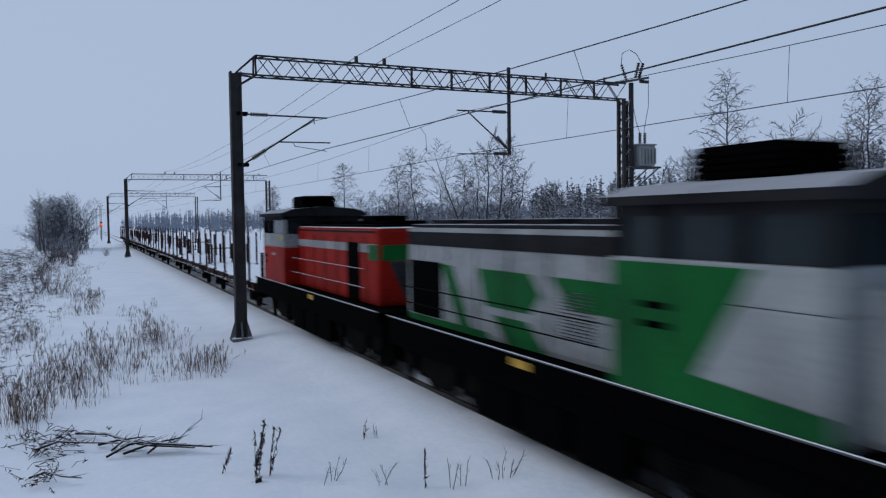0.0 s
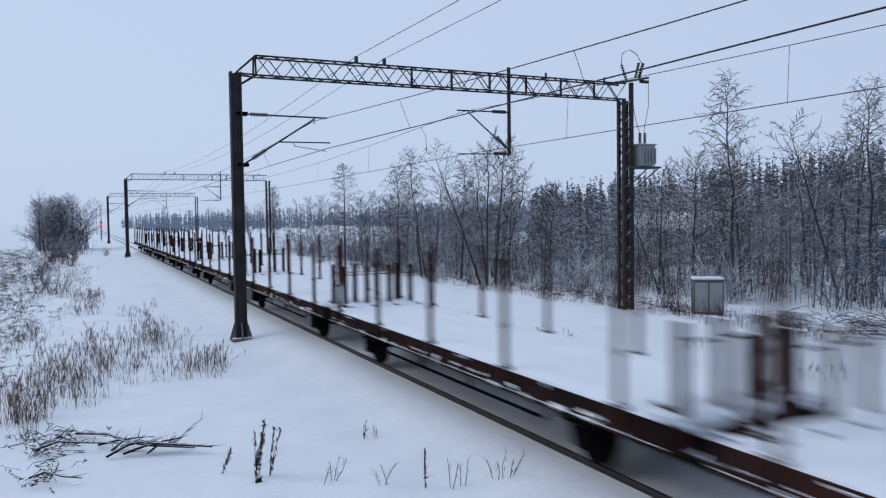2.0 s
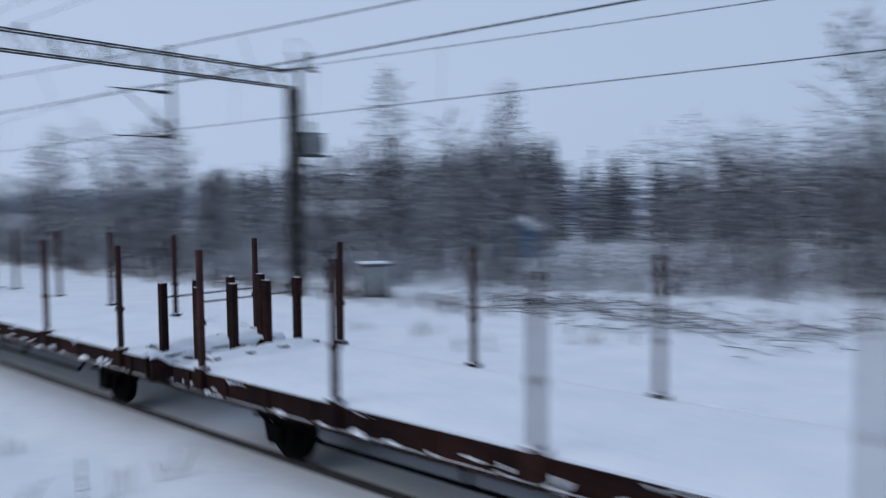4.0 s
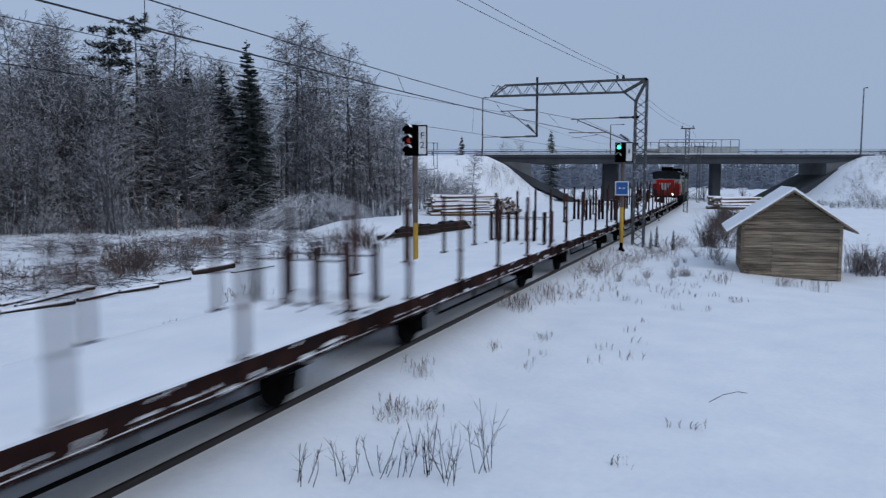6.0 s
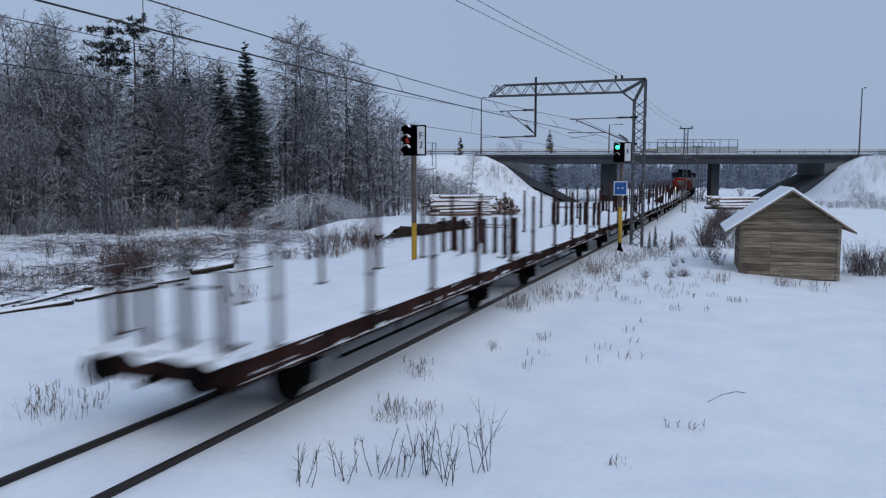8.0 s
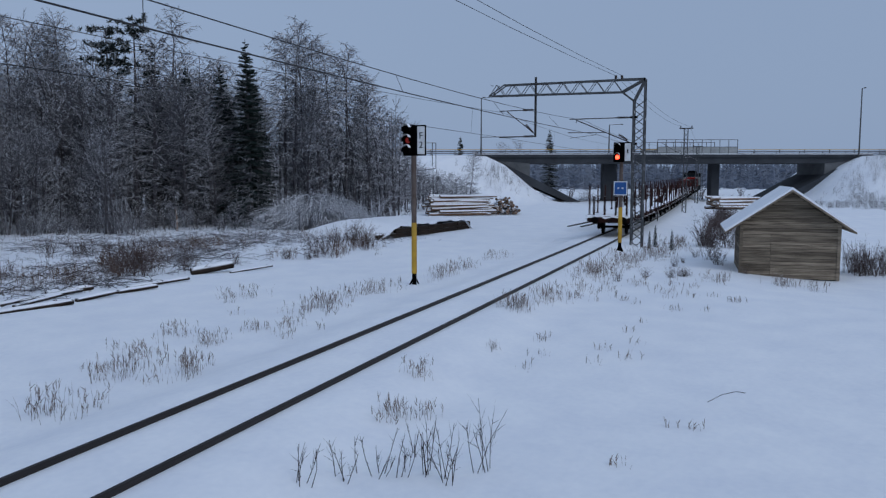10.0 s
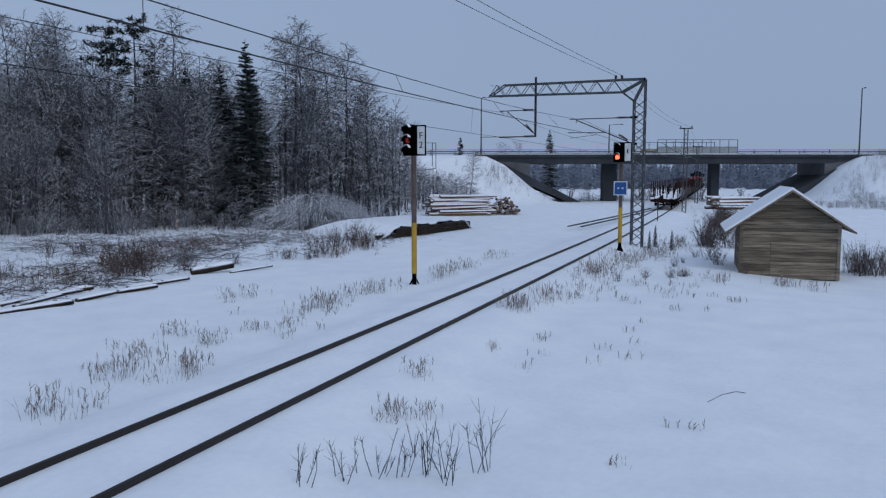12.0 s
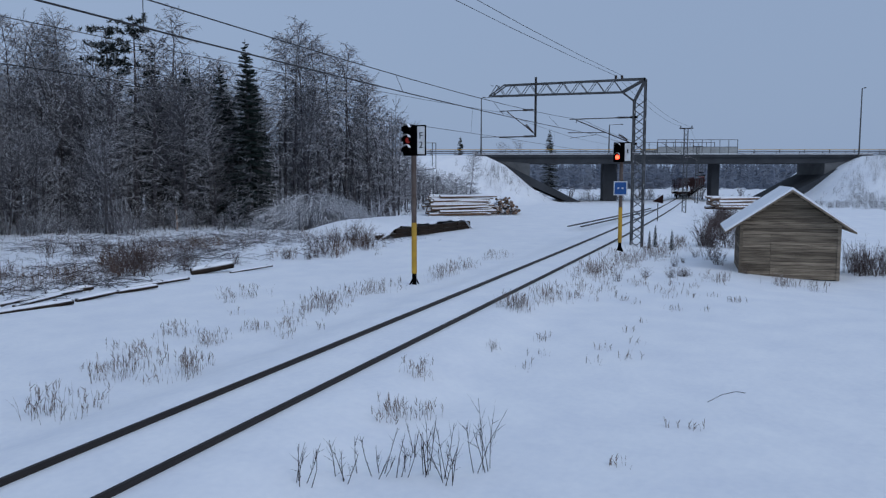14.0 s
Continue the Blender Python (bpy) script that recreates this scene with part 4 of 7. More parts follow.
def signal(x, y, lamps, z_head, h_head, text, blue, yellow_top):
    g = thing("railway_signal", "colour-light railway signal on a yellow-footed post", "railway signal", "signals beside the line")
    base = ground_z(x, y) - 0.05
    bm = bmesh.new()
    rod(bm, (x, y, base), (x, y, base + 0.55), 0.09, 14)
    for k in range(4):
        a = radians(45 + 90 * k)
        bar(bm, (x + 0.22 * math.cos(a), y + 0.22 * math.sin(a), base), (x, y, base + 0.4), 0.05, 0.05)
    part("post_foot", bm, BLACK, g)
    bm = bmesh.new()
    rod(bm, (x, y, base + 0.5), (x, y, yellow_top), 0.105, 16)
    part("yellow_post", bm, YELLOW, g, "yellow lower post")
    bm = bmesh.new()
    rod(bm, (x, y, yellow_top), (x, y, z_head + 0.1), 0.10, 16)
    part("upper_post", bm, RUSTY_POST, g, "rust-stained grey upper post")
    bm = bmesh.new()
    box(bm, (x - 0.12, y - 0.12, z_head), (x + 0.12, y + 0.42, z_head + h_head), 0.03)
    head = part("lamp_head", bm, BLACK, g, "black lamp head")
    n = len(lamps)
    for k, lens in enumerate(lamps):
        z = z_head + h_head * (n - k - 0.5) / n
        bm = bmesh.new()
        rod(bm, (x - 0.15, y + 0.2, z), (x - 0.12, y + 0.2, z), 0.11, 18)
        part("lens", bm, lens, head)
        bm = bmesh.new()
        hood(bm, x - 0.12, y + 0.2, z, 0.17)
        part("visor", bm, BLACK, head)
        v, f = [], []
        for i in range(9):
            a = radians(40 + 100 * i / 8)
            for dx in (0.0, -0.27):
                v.append((x - 0.12 + dx, y + 0.2 + math.cos(a) * 0.172, z + math.sin(a) * 0.172 + 0.075 * math.sin(math.pi * i / 8) + 0.003))
            if i:
                f.append((2 * i - 2, 2 * i - 1, 2 * i + 1, 2 * i))
        raw("visor_snow", v, f, SNOW, head)
    bm = bmesh.new()
    box(bm, (x - 0.03, y - 0.52, z_head), (x + 0.03, y - 0.125, z_head + h_head), 0.01)
    part("plate_frame", bm, BLACK, g)
    bm = bmesh.new()
    box(bm, (x - 0.045, y - 0.48, z_head + 0.06), (x - 0.03, y - 0.17, z_head + h_head - 0.06))
    plate = part("name_plate", bm, PLATE, g, "white name plate")
    if text:
        for i, ch in enumerate(text):
            letters(ch, 0.36, BLACK, plate, Matrix.Translation((x - 0.048, y - 0.325, z_head + h_head * 0.55 - 0.36 * i)) @ SIGN_TURN)
    else:
        bm = bmesh.new()
        box(bm, (x - 0.05, y - 0.36, z_head + h_head * 0.45), (x - 0.046, y - 0.29, z_head + h_head * 0.65))
        part("number_bar", bm, BLACK, plate)
    bm = bmesh.new()
    for a, b in (((x, y - 0.5, z_head + 0.5), (x + 0.1, y - 0.9, z_head + 0.5)), ((x + 0.1, y - 0.9, z_head + 0.5), (x + 0.1, y - 0.9, z_head - 0.5)), ((x + 0.1, y - 0.9, z_head - 0.5), (x, y, z_head - 0.6)),
                 ((x, y + 0.3, z_head - 0.02), (x, y + 0.25, z_head - 0.5)), ((x, y + 0.25, z_head - 0.5), (x, y, z_head - 0.5)), ((x + 0.1, y - 0.75, z_head + 0.5), (x + 0.1, y - 0.75, z_head - 0.4))):
        rod(bm, a, b, 0.016, 6)
    part("ladder_hoop", bm, STEEL, g)
    if blue:
        bm = bmesh.new()
        box(bm, (x - 0.16, y - 0.36, 2.85), (x - 0.13, y + 0.36, 3.6), 0.01)
        board = part("marker_board", bm, PLATE, g, "white-rimmed board")
        bm = bmesh.new()
        box(bm, (x - 0.166, y - 0.31, 2.9), (x - 0.160, y + 0.31, 3.55))
        part("blue_face", bm, BLUE, board, "blue face")
        for d in (0.11, -0.11):
            bm = bmesh.new()
            box(bm, (x - 0.172, y + d - 0.05, 3.2), (x - 0.166, y + d + 0.05, 3.27))
            part("white_dash", bm, PLATE, board)
    return g


SIGNAL_A = signal(28.21, 12.3, (BLACK, DIM_LENS, BLACK), 4.7, 1.2, "F2", False, 2.05)
SIGNAL_B = signal(42.3, 6.3, (GREEN_LENS, RED_LENS), 4.62, 1.06, "", True, 2.2)
# disc added to hide the lens that is off; both lenses always glow
cover_mesh = bmesh.new()
rod(cover_mesh, (-0.02, 0, 0), (0.0, 0, 0), 0.135, 18)
ADDED_COVER = part("added_lens_cover", cover_mesh, BLACK, SIGNAL_B, "added black disc over the unlit lens")
ADDED_COVER_HIGH, ADDED_COVER_LOW = (42.3 - 0.155, 6.5, 4.62 + 1.06 * 0.75), (42.3 - 0.155, 6.5, 4.62 + 1.06 * 0.25)



def far_signal(x, y):
    g = thing("railway_signal", "distant railway signal showing red on a thin post", "railway signal", "signals beside the line")
    bm = bmesh.new()
    rod(bm, (x, y, -0.5), (x, y, 3.4), 0.09, 10)
    part("post", bm, STEEL, g)
    bm = bmesh.new()
    box(bm, (x - 0.12, y - 0.25, 3.0), (x + 0.12, y + 0.25, 4.1), 0.03)
    head = part("lamp_head", bm, BLACK, g)
    bm = bmesh.new()
    rod(bm, (x + 0.12, y, 3.45), (x + 0.16, y, 3.45), 0.17, 16)
    part("lens", bm, RED_LENS, head, "lit red lens")


far_signal(-205.0, 4.6)

# small triangular board between the tracks, and its post


def small_board(x, y):
    g = thing("speed_board", "small dark triangular board on a thin post", "track sign")
    z = ground_z(x, y)
    bm = bmesh.new()
    rod(bm, (x, y, z - 0.1), (x, y, 1.5), 0.04, 8)
    part("post", bm, STEEL, g)
    bm = bmesh.new()
    vs = [bm.verts.new((x + d, y + a, b)) for d in (-0.02, 0.02) for a, b in ((-0.45, 2.25), (0.45, 1.6), (-0.45, 1.45))]
    for f in ((0, 1, 2), (5, 4, 3), (0, 3, 4, 1), (1, 4, 5, 2), (2, 5, 3, 0)):
        bm.faces.new([vs[i] for i in f])
    part("board", bm, RUST, g, "dark rust-brown board")


small_board(70.0, 7.0 + 0.2)

# ---------------------------------------------------------------- road bridge
BRIDGE_TURN = math.degrees(math.atan2(SIDE.y, SIDE.x))


def bridge():
    at = pose(*bridge_point(0, 0), 0, 0, BRIDGE_TURN)     # x runs along the deck, y away from the line's near side
    g = thing("road_bridge", "long concrete road bridge on pillars with snowy edges and railings", "bridge", at=at)
    bm = bmesh.new()
    prism(bm, [(6.0, 7.0), (68.0, 7.0), (66.5, 6.2), (61.0, 5.75), (14.5, 5.75), (9.0, 6.2)], -5.0, 5.0)
    part("deck", bm, DECK, g, "dark bridge deck")
    bm = bmesh.new()
    for y in (-5.35, 5.05):
        box(bm, (5.0, y, 6.75), (69.0, y + 0.3, 7.2))
    part("edge_beam", bm, DECK, g)
    for y in (-5.36, 5.04):
        bm = bmesh.new()
        box(bm, (5.0, y, 7.2), (69.0, y + 0.32, 7.32), 0.03)
        part("edge_snow", bm, SNOW, g, "snow along the deck edge")
    bm = bmesh.new()
    box(bm, (-160, -4.9, 7.0), (240, 4.9, 7.09))
    part("road_snow", bm, BALLAST, g, "snowy road surface")
    for x in (27.8, 45.3):
        bm = bmesh.new()
        box(bm, (x - 0.7 - (x < 30) * 0.5, -1.0, -0.6), (x + 0.7 + (x < 30) * 0.5, 1.0, 5.8), 0.12)
        part("pillar", bm, DECK, g, "dark concrete pillar")
    for x in (11.5, 64.0):
        bm = bmesh.new()
        box(bm, (x - 2.5, -4.9, 3.6), (x + 2.5, 4.9, 6.1))
        part("abutment", bm, CONCRETE, g)
    for s, a, b in ((1, 8.0, 22.3), (-1, 66.5, 53.0)):
        bm = bmesh.new()
        prism(bm, [(a, 6.6), (b, -0.5), (b - s * 1.5, -0.7), (a - s * 1.5, 5.5)], -5.6, 5.6)
        part("slope_paving", bm, DECK, g, "dark bare slope under the deck")
    for y in (-5.2, 5.2):
        for z, mat, h in ((7.62, STEEL, 0.14), (7.95, YELLOW, 0.07)):
            bm = bmesh.new()
            box(bm, (-90, y - 0.04, z), (130, y + 0.04, z + h))
            part("guard_rail", bm, mat, g, "dull yellow top rail" if mat is YELLOW else "grey guard rail")
        for k in range(55):
            bm = bmesh.new()
            x = -90 + 4 * k
            box(bm, (x - 0.05, y - 0.04, 7.05), (x + 0.05, y + 0.04, 7.98))
            part("rail_post", bm, STEEL, g)
    # taller screen above the tracks
    for y in (-5.3, 5.3):
        bm = bmesh.new()
        for z in (8.35, 9.5):
            box(bm, (34.4, y - 0.03, z), (47.2, y + 0.03, z + 0.07))
        for k in range(10):
            x = 34.4 + 12.8 * k / 9
            box(bm, (x - 0.04, y - 0.04, 7.1), (x + 0.04, y + 0.04, 9.55))
        part("screen_frame", bm, STEEL, g, "screen frame over the tracks")
        bm = bmesh.new()
        box(bm, (34.4, y - 0.015, 7.1), (47.2, y + 0.015, 8.38))
        part("screen_panel", bm, PLASTIC_BOX, g)


bridge()


def road_lamp(lateral, z0, z1, fwd=130.0, arm=True):
    g = thing("street_lamp", "tall thin grey street lamp beside the snowy road", "street lamp", "street lamps along the road")
    p = bridge_point(lateral, z0, fwd)
    bm = bmesh.new()
    rod(bm, p - Vector((0, 0, 0.5)), (p.x, p.y, z1), 0.13, 10, 0.08)
    part("pole", bm, STEEL, g)
    bm = bmesh.new()
    q = p + SIDE * 2.2 * (1 if arm else 0.2)
    rod(bm, (p.x, p.y, z1), (q.x, q.y, z1 + 0.1), 0.05, 8)
    box(bm, (q.x - 0.35, q.y - 0.15, z1 + 0.02), (q.x + 0.35, q.y + 0.15, z1 + 0.16), 0.03)
    part("lamp_arm", bm, STEEL, g)


road_lamp(6.1, 6.6, 16.1, 124.5, False)
road_lamp(66.6, 6.6, 17.6, 124.5, False)
road_lamp(29.0, 7.0, 12.6, 136.0)

# ---------------------------------------------------------------- shed


def shed():
    a, b = Vector((37.5, 0.146, 0)), Vector((37.78, -3.875, 0))
    u = (b - a).normalized()
    turn = math.degrees(math.atan2(u.y, u.x))
    g = thing("wooden_shed", "weathered grey board shed with a snowy gable roof", "shed", at=pose(a.x, a.y, -0.72, 0, 0, turn))
    w, deep, eave, peak = (b - a).length, 4.2, 2.52, 3.92      # x along the gable wall, the shed stands behind it at +y
    bm = bmesh.new()
    prism(bm, [(0.03, 0.0), (w - 0.03, 0.0), (w - 0.03, eave), (w / 2, peak - 0.05), (0.03, eave)], 0.05, deep)
    part("wall_core", bm, GEAR, g, "dark shed interior wall")
    n = 26
    step = (peak - 0.02) / n
    for k in range(n):
        z = 0.03 + k * step
        half = w / 2 if z + step < eave + 0.05 else max(0.08, (w / 2) * (peak - z - step * 0.6) / (peak - eave))
        cuts = [w / 2 - half, w / 2 + half]
        if z < 1.9:
            cuts.insert(1, 1.25)
        for c0, c1 in zip(cuts, cuts[1:]):
            bm = bmesh.new()
            j = random.uniform(-0.008, 0.008)
            bar(bm, (c0 + 0.006, 0.022 + j, z + step / 2), (c1 - 0.006, 0.022 + j, z + step / 2), 0.03, step * 0.93)
            bmesh.ops.rotate(bm, cent=((c0 + c1) / 2, 0.022, z + step / 2), verts=bm.verts, matrix=Matrix.Rotation(radians(-5 + random.uniform(-1.5, 1.5)), 3, "X"))
            part("board", bm, WEATHERED, g)
    for x in (0.0, w):
        for k in range(17):
            bm = bmesh.new()
            z = 0.03 + k * 0.14
            box(bm, (x - 0.025, 0.06, z), (x + 0.025, deep, z + 0.13))
            part("board", bm, WEATHERED, g)
    for x in (0.0, w):
        bm = bmesh.new()
        box(bm, (x - 0.07, -0.03, 0), (x + 0.07, 0.07, eave), 0.01)
        part("corner_board", bm, WEATHERED, g)
    for s in (-1, 1):
        over = 0.72 if s < 0 else 0.6
        foot = (w / 2 + s * (w / 2 + over), eave - over * (peak - eave) / (w / 2))
        bm = bmesh.new()
        prism(bm, [(w / 2, peak), (foot[0], foot[1]), (foot[0], foot[1] + 0.08), (w / 2, peak + 0.09)], -0.45, deep + 0.4)
        part("roof_slope", bm, WEATHERED, g, "board roof slope")
        bm = bmesh.new()
        prism(bm, [(w / 2, peak + 0.095), (foot[0] - s * 0.02, foot[1] + 0.085), (foot[0] + s * 0.03, foot[1] + 0.15), (foot[0] - s * 0.05, foot[1] + 0.22), (w / 2, peak + 0.2)], -0.43, deep + 0.38)
        part("roof_snow", bm, SNOW, g, "thick roof snow")


shed()

# ---------------------------------------------------------------- line-side cabinet, loading ramp, timber


def cabinet():
    g = thing("concrete_cabinet", "grey concrete line-side cabinet with snow on top among weeds", "cabinet", at=pose(-25.6, 24.75, -0.42, 0, 0, 55))
    bm = bmesh.new()
    box(bm, (-0.62, -0.42, -0.1), (0.62, 0.42, 1.5), 0.03)
    part("body", bm, CONCRETE, g)
    bm = bmesh.new()
    box(bm, (-0.65, -0.45, 1.48), (0.65, 0.45, 1.56), 0.03)
    part("lid", bm, CONCRETE, g)
    bm = bmesh.new()
    box(bm, (-0.63, -0.43, 1.56), (0.63, 0.43, 1.63), 0.03)
    part("snow_cap", bm, SNOW, g)
    for x in (-0.3, 0.3):
        bm = bmesh.new()
        box(bm, (x - 0.27, -0.445, 0.15), (x + 0.27, -0.415, 1.4), 0.01)
        part("door", bm, PLASTIC_BOX, g)


cabinet()


def ramp():
    """Old loading ramp: a dark low wall with a snow-covered top."""
    g = thing("loading_ramp", "old low loading ramp with dark timbers and snow on top", "ramp")
    a, b = Vector((46.3, 22.93, 0)), Vector((59.3, 20.97, 0))
    u = (b - a).normalized()
    n = Vector((-u.y, u.x, 0))
    length = (b - a).length
    for k in range(2):
        for i in range(k, 6):
            bm = bmesh.new()
            p, q = a + u * (length * i / 6 + 0.03), a + u * (length * (i + 1) / 6 - 0.03)
            z = -0.25 + 0.33 * k
            bar(bm, (p.x, p.y, z), (q.x, q.y, z - 0.03 * (i % 2)), 0.25, 0.31)
            part("timber", bm, RAMP_TIMBER, g, "dark old timber")
    v, f = [], []
    for i in range(31):
        for j in range(9):
            p = a + u * (length * i / 30) + n * (j * 1.0 - (0.22 if j else 0.34) - 0.3 * noise.noise((i * 0.9, 0, 4)))
            e = min(1, i / 5, (30 - i) / 3) * min(1, (9 - j) / 4)
            e *= 0.86 + 0.3 * noise.noise((i * 1.3, 2, 8)) if j == 0 else 1
            v.append((p.x, p.y, -0.42 + e * (0.95 + 0.12 * noise.noise((p.x * 0.6, p.y * 0.6, 2)) + 0.25 * (j / 8))))
    for i in range(30):
        for j in range(8):
            k = i * 9 + j
            f.append((k, k + 9, k + 10, k + 1))
    raw("ramp_snow", v, f, SNOW, g, "", True)


ramp()


def log_pile(x, y, turn, rows, length, r, label):
    g = thing("log_pile", label, "log pile", "stacked timber", at=pose(x, y, -0.4, 0, 0, turn))
    rnd = random.Random(int(x * 10))
    for k in range(rows):
        count = rows - k + 4
        for i in range(count):
            bm = bmesh.new()
            rr = r * rnd.uniform(0.75, 1.15)
            yy, zz = (i - count / 2) * 2.05 * r + rnd.uniform(-0.03, 0.03), r + k * 1.75 * r
            dx = rnd.uniform(-0.9, 0.9) * length / 6
            rod(bm, (-length / 2 + dx, yy + rnd.uniform(-0.4, 0.4), zz + rnd.uniform(-0.08, 0.2)), (length / 2 + dx, yy + rnd.uniform(-0.45, 0.45), zz + rnd.uniform(-0.08, 0.16)), rr, 8, rr * 0.75)
            part("log", bm, LOG, g)


log_pile(79.0, 29.0, -48, 7, 6.5, 0.17, "pile of snowy pine logs by the embankment")
log_pile(83.0, 25.4, 18, 6, 3.0, 0.17, "pile of short brown logs, cut ends out")
log_pile(60.5, 25.5, -30, 2, 6.0, 0.18, "low stack of snowy poles behind the ramp")
log_pile(104.0, 1.6, -60, 4, 5.0, 0.22, "snowy stack of timber near the bridge")


def fallen_log(a, b, r, label):
    g = thing("fallen_log", label, "log", "logs lying in the snow")
    bm = bmesh.new()
    rod(bm, a, b, r, 10, r * 0.85)
    part("trunk", bm, RAMP_TIMBER, g)
    a, b = Vector(a), Vector(b)
    side = (b - a).cross(Vector((0, 0, 1))).normalized()
    v, f = [], []
    n = max(6, int((b - a).length * 4))
    for i in range(n + 1):
        p = a.lerp(b, 0.03 + 0.94 * i / n)
        rr = r * (1 - 0.15 * i / n)
        for k in range(5):
            c = radians(150 - 30 * k)
            puff = 0.02 + 0.4 * r * abs(noise.noise((p.x * 1.7, p.y * 1.7, r * 9)))
            q = p + side * math.cos(c) * rr * 1.03 + Vector((0, 0, math.sin(c) * rr * 1.02 + puff * math.sin(math.pi * k / 4) * (0 if i in (0, n) else 1)))
            v.append(tuple(q))
        if i:
            for k in range(4):
                j = (i - 1) * 5 + k
                f.append((j, j + 5, j + 6, j + 1))
    raw("log_snow", v, f, SNOW, g, "soft snow lying along the log", True)


fallen_log((27.2, 22.5, -0.28), (28.7, 21.4, -0.06), 0.19, "dark sawn log lying on the snow")
for a, b, r in (((17.0, 21.7), (19.4, 21.0), 0.09), ((19.9, 21.4), (21.6, 21.25), 0.07), ((21.9, 21.5), (23.4, 21.0), 0.08), ((22.9, 22.0), (25.6, 21.3), 0.06), ((18.2, 22.3), (20.4, 22.6), 0.06), ((20.6, 23.6), (22.2, 23.0), 0.09), ((28.2, 21.2), (30.6, 20.6), 0.04), ((17.5, 23.0), (21.5, 22.8), 0.07), ((13.5, 21.2), (17.0, 21.5), 0.07)):
    fallen_log((*a, -0.37), (*b, -0.3), r * 1.15, "thin dark pole lying in the snow")



def snag(x, y, h):
    g = thing("dead_stump", "pale broken stump standing at the forest edge", "tree stump")
    v, f = [], []
    z = ground_z(x, y)
    limb(v, f, [Vector((x, y, z - 0.2)), Vector((x + 0.05, y, z + h * 0.5)), Vector((x + 0.02, y + 0.06, z + h))], 0.1, 0.04, 7)
    raw("trunk", v, f, LOG, g)


# ---------------------------------------------------------------- trees


def spike(v, f, a, b, r):
    """A thin three-sided twig that tapers from a to b."""
    d = b - a
    u = d.orthogonal().normalized() * r
    w = d.normalized().cross(u)
    k = len(v)
    v += [tuple(a + u), tuple(a - u * 0.5 + w * 0.87), tuple(a - u * 0.5 - w * 0.87), tuple(b)]
    f += [(k, k + 1, k + 3), (k + 1, k + 2, k + 3), (k + 2, k, k + 3)]


def limb(v, f, pts, r0, r1, sides=5):
    """A tapered bent limb through the points."""
    k = len(v)
    n = len(pts)
    for i, p in enumerate(pts):
        d = (pts[min(i + 1, n - 1)] - pts[max(i - 1, 0)]).normalized()
        u = d.orthogonal().normalized()
        w = d.cross(u)
        r = r0 + (r1 - r0) * i / (n - 1)
        for s in range(sides):
            a = 2 * math.pi * s / sides
            v.append(tuple(p + (u * math.cos(a) + w * math.sin(a)) * r))
        if i:
            for s in range(sides):
                q = k + (i - 1) * sides
                f.append((q + s, q + (s + 1) % sides, q + sides + (s + 1) % sides, q + sides + s))


def away(rnd, d, amount):
    j = Vector((rnd.gauss(0, 1), rnd.gauss(0, 1), rnd.gauss(0, 1))) * amount
    return (d + j).normalized()


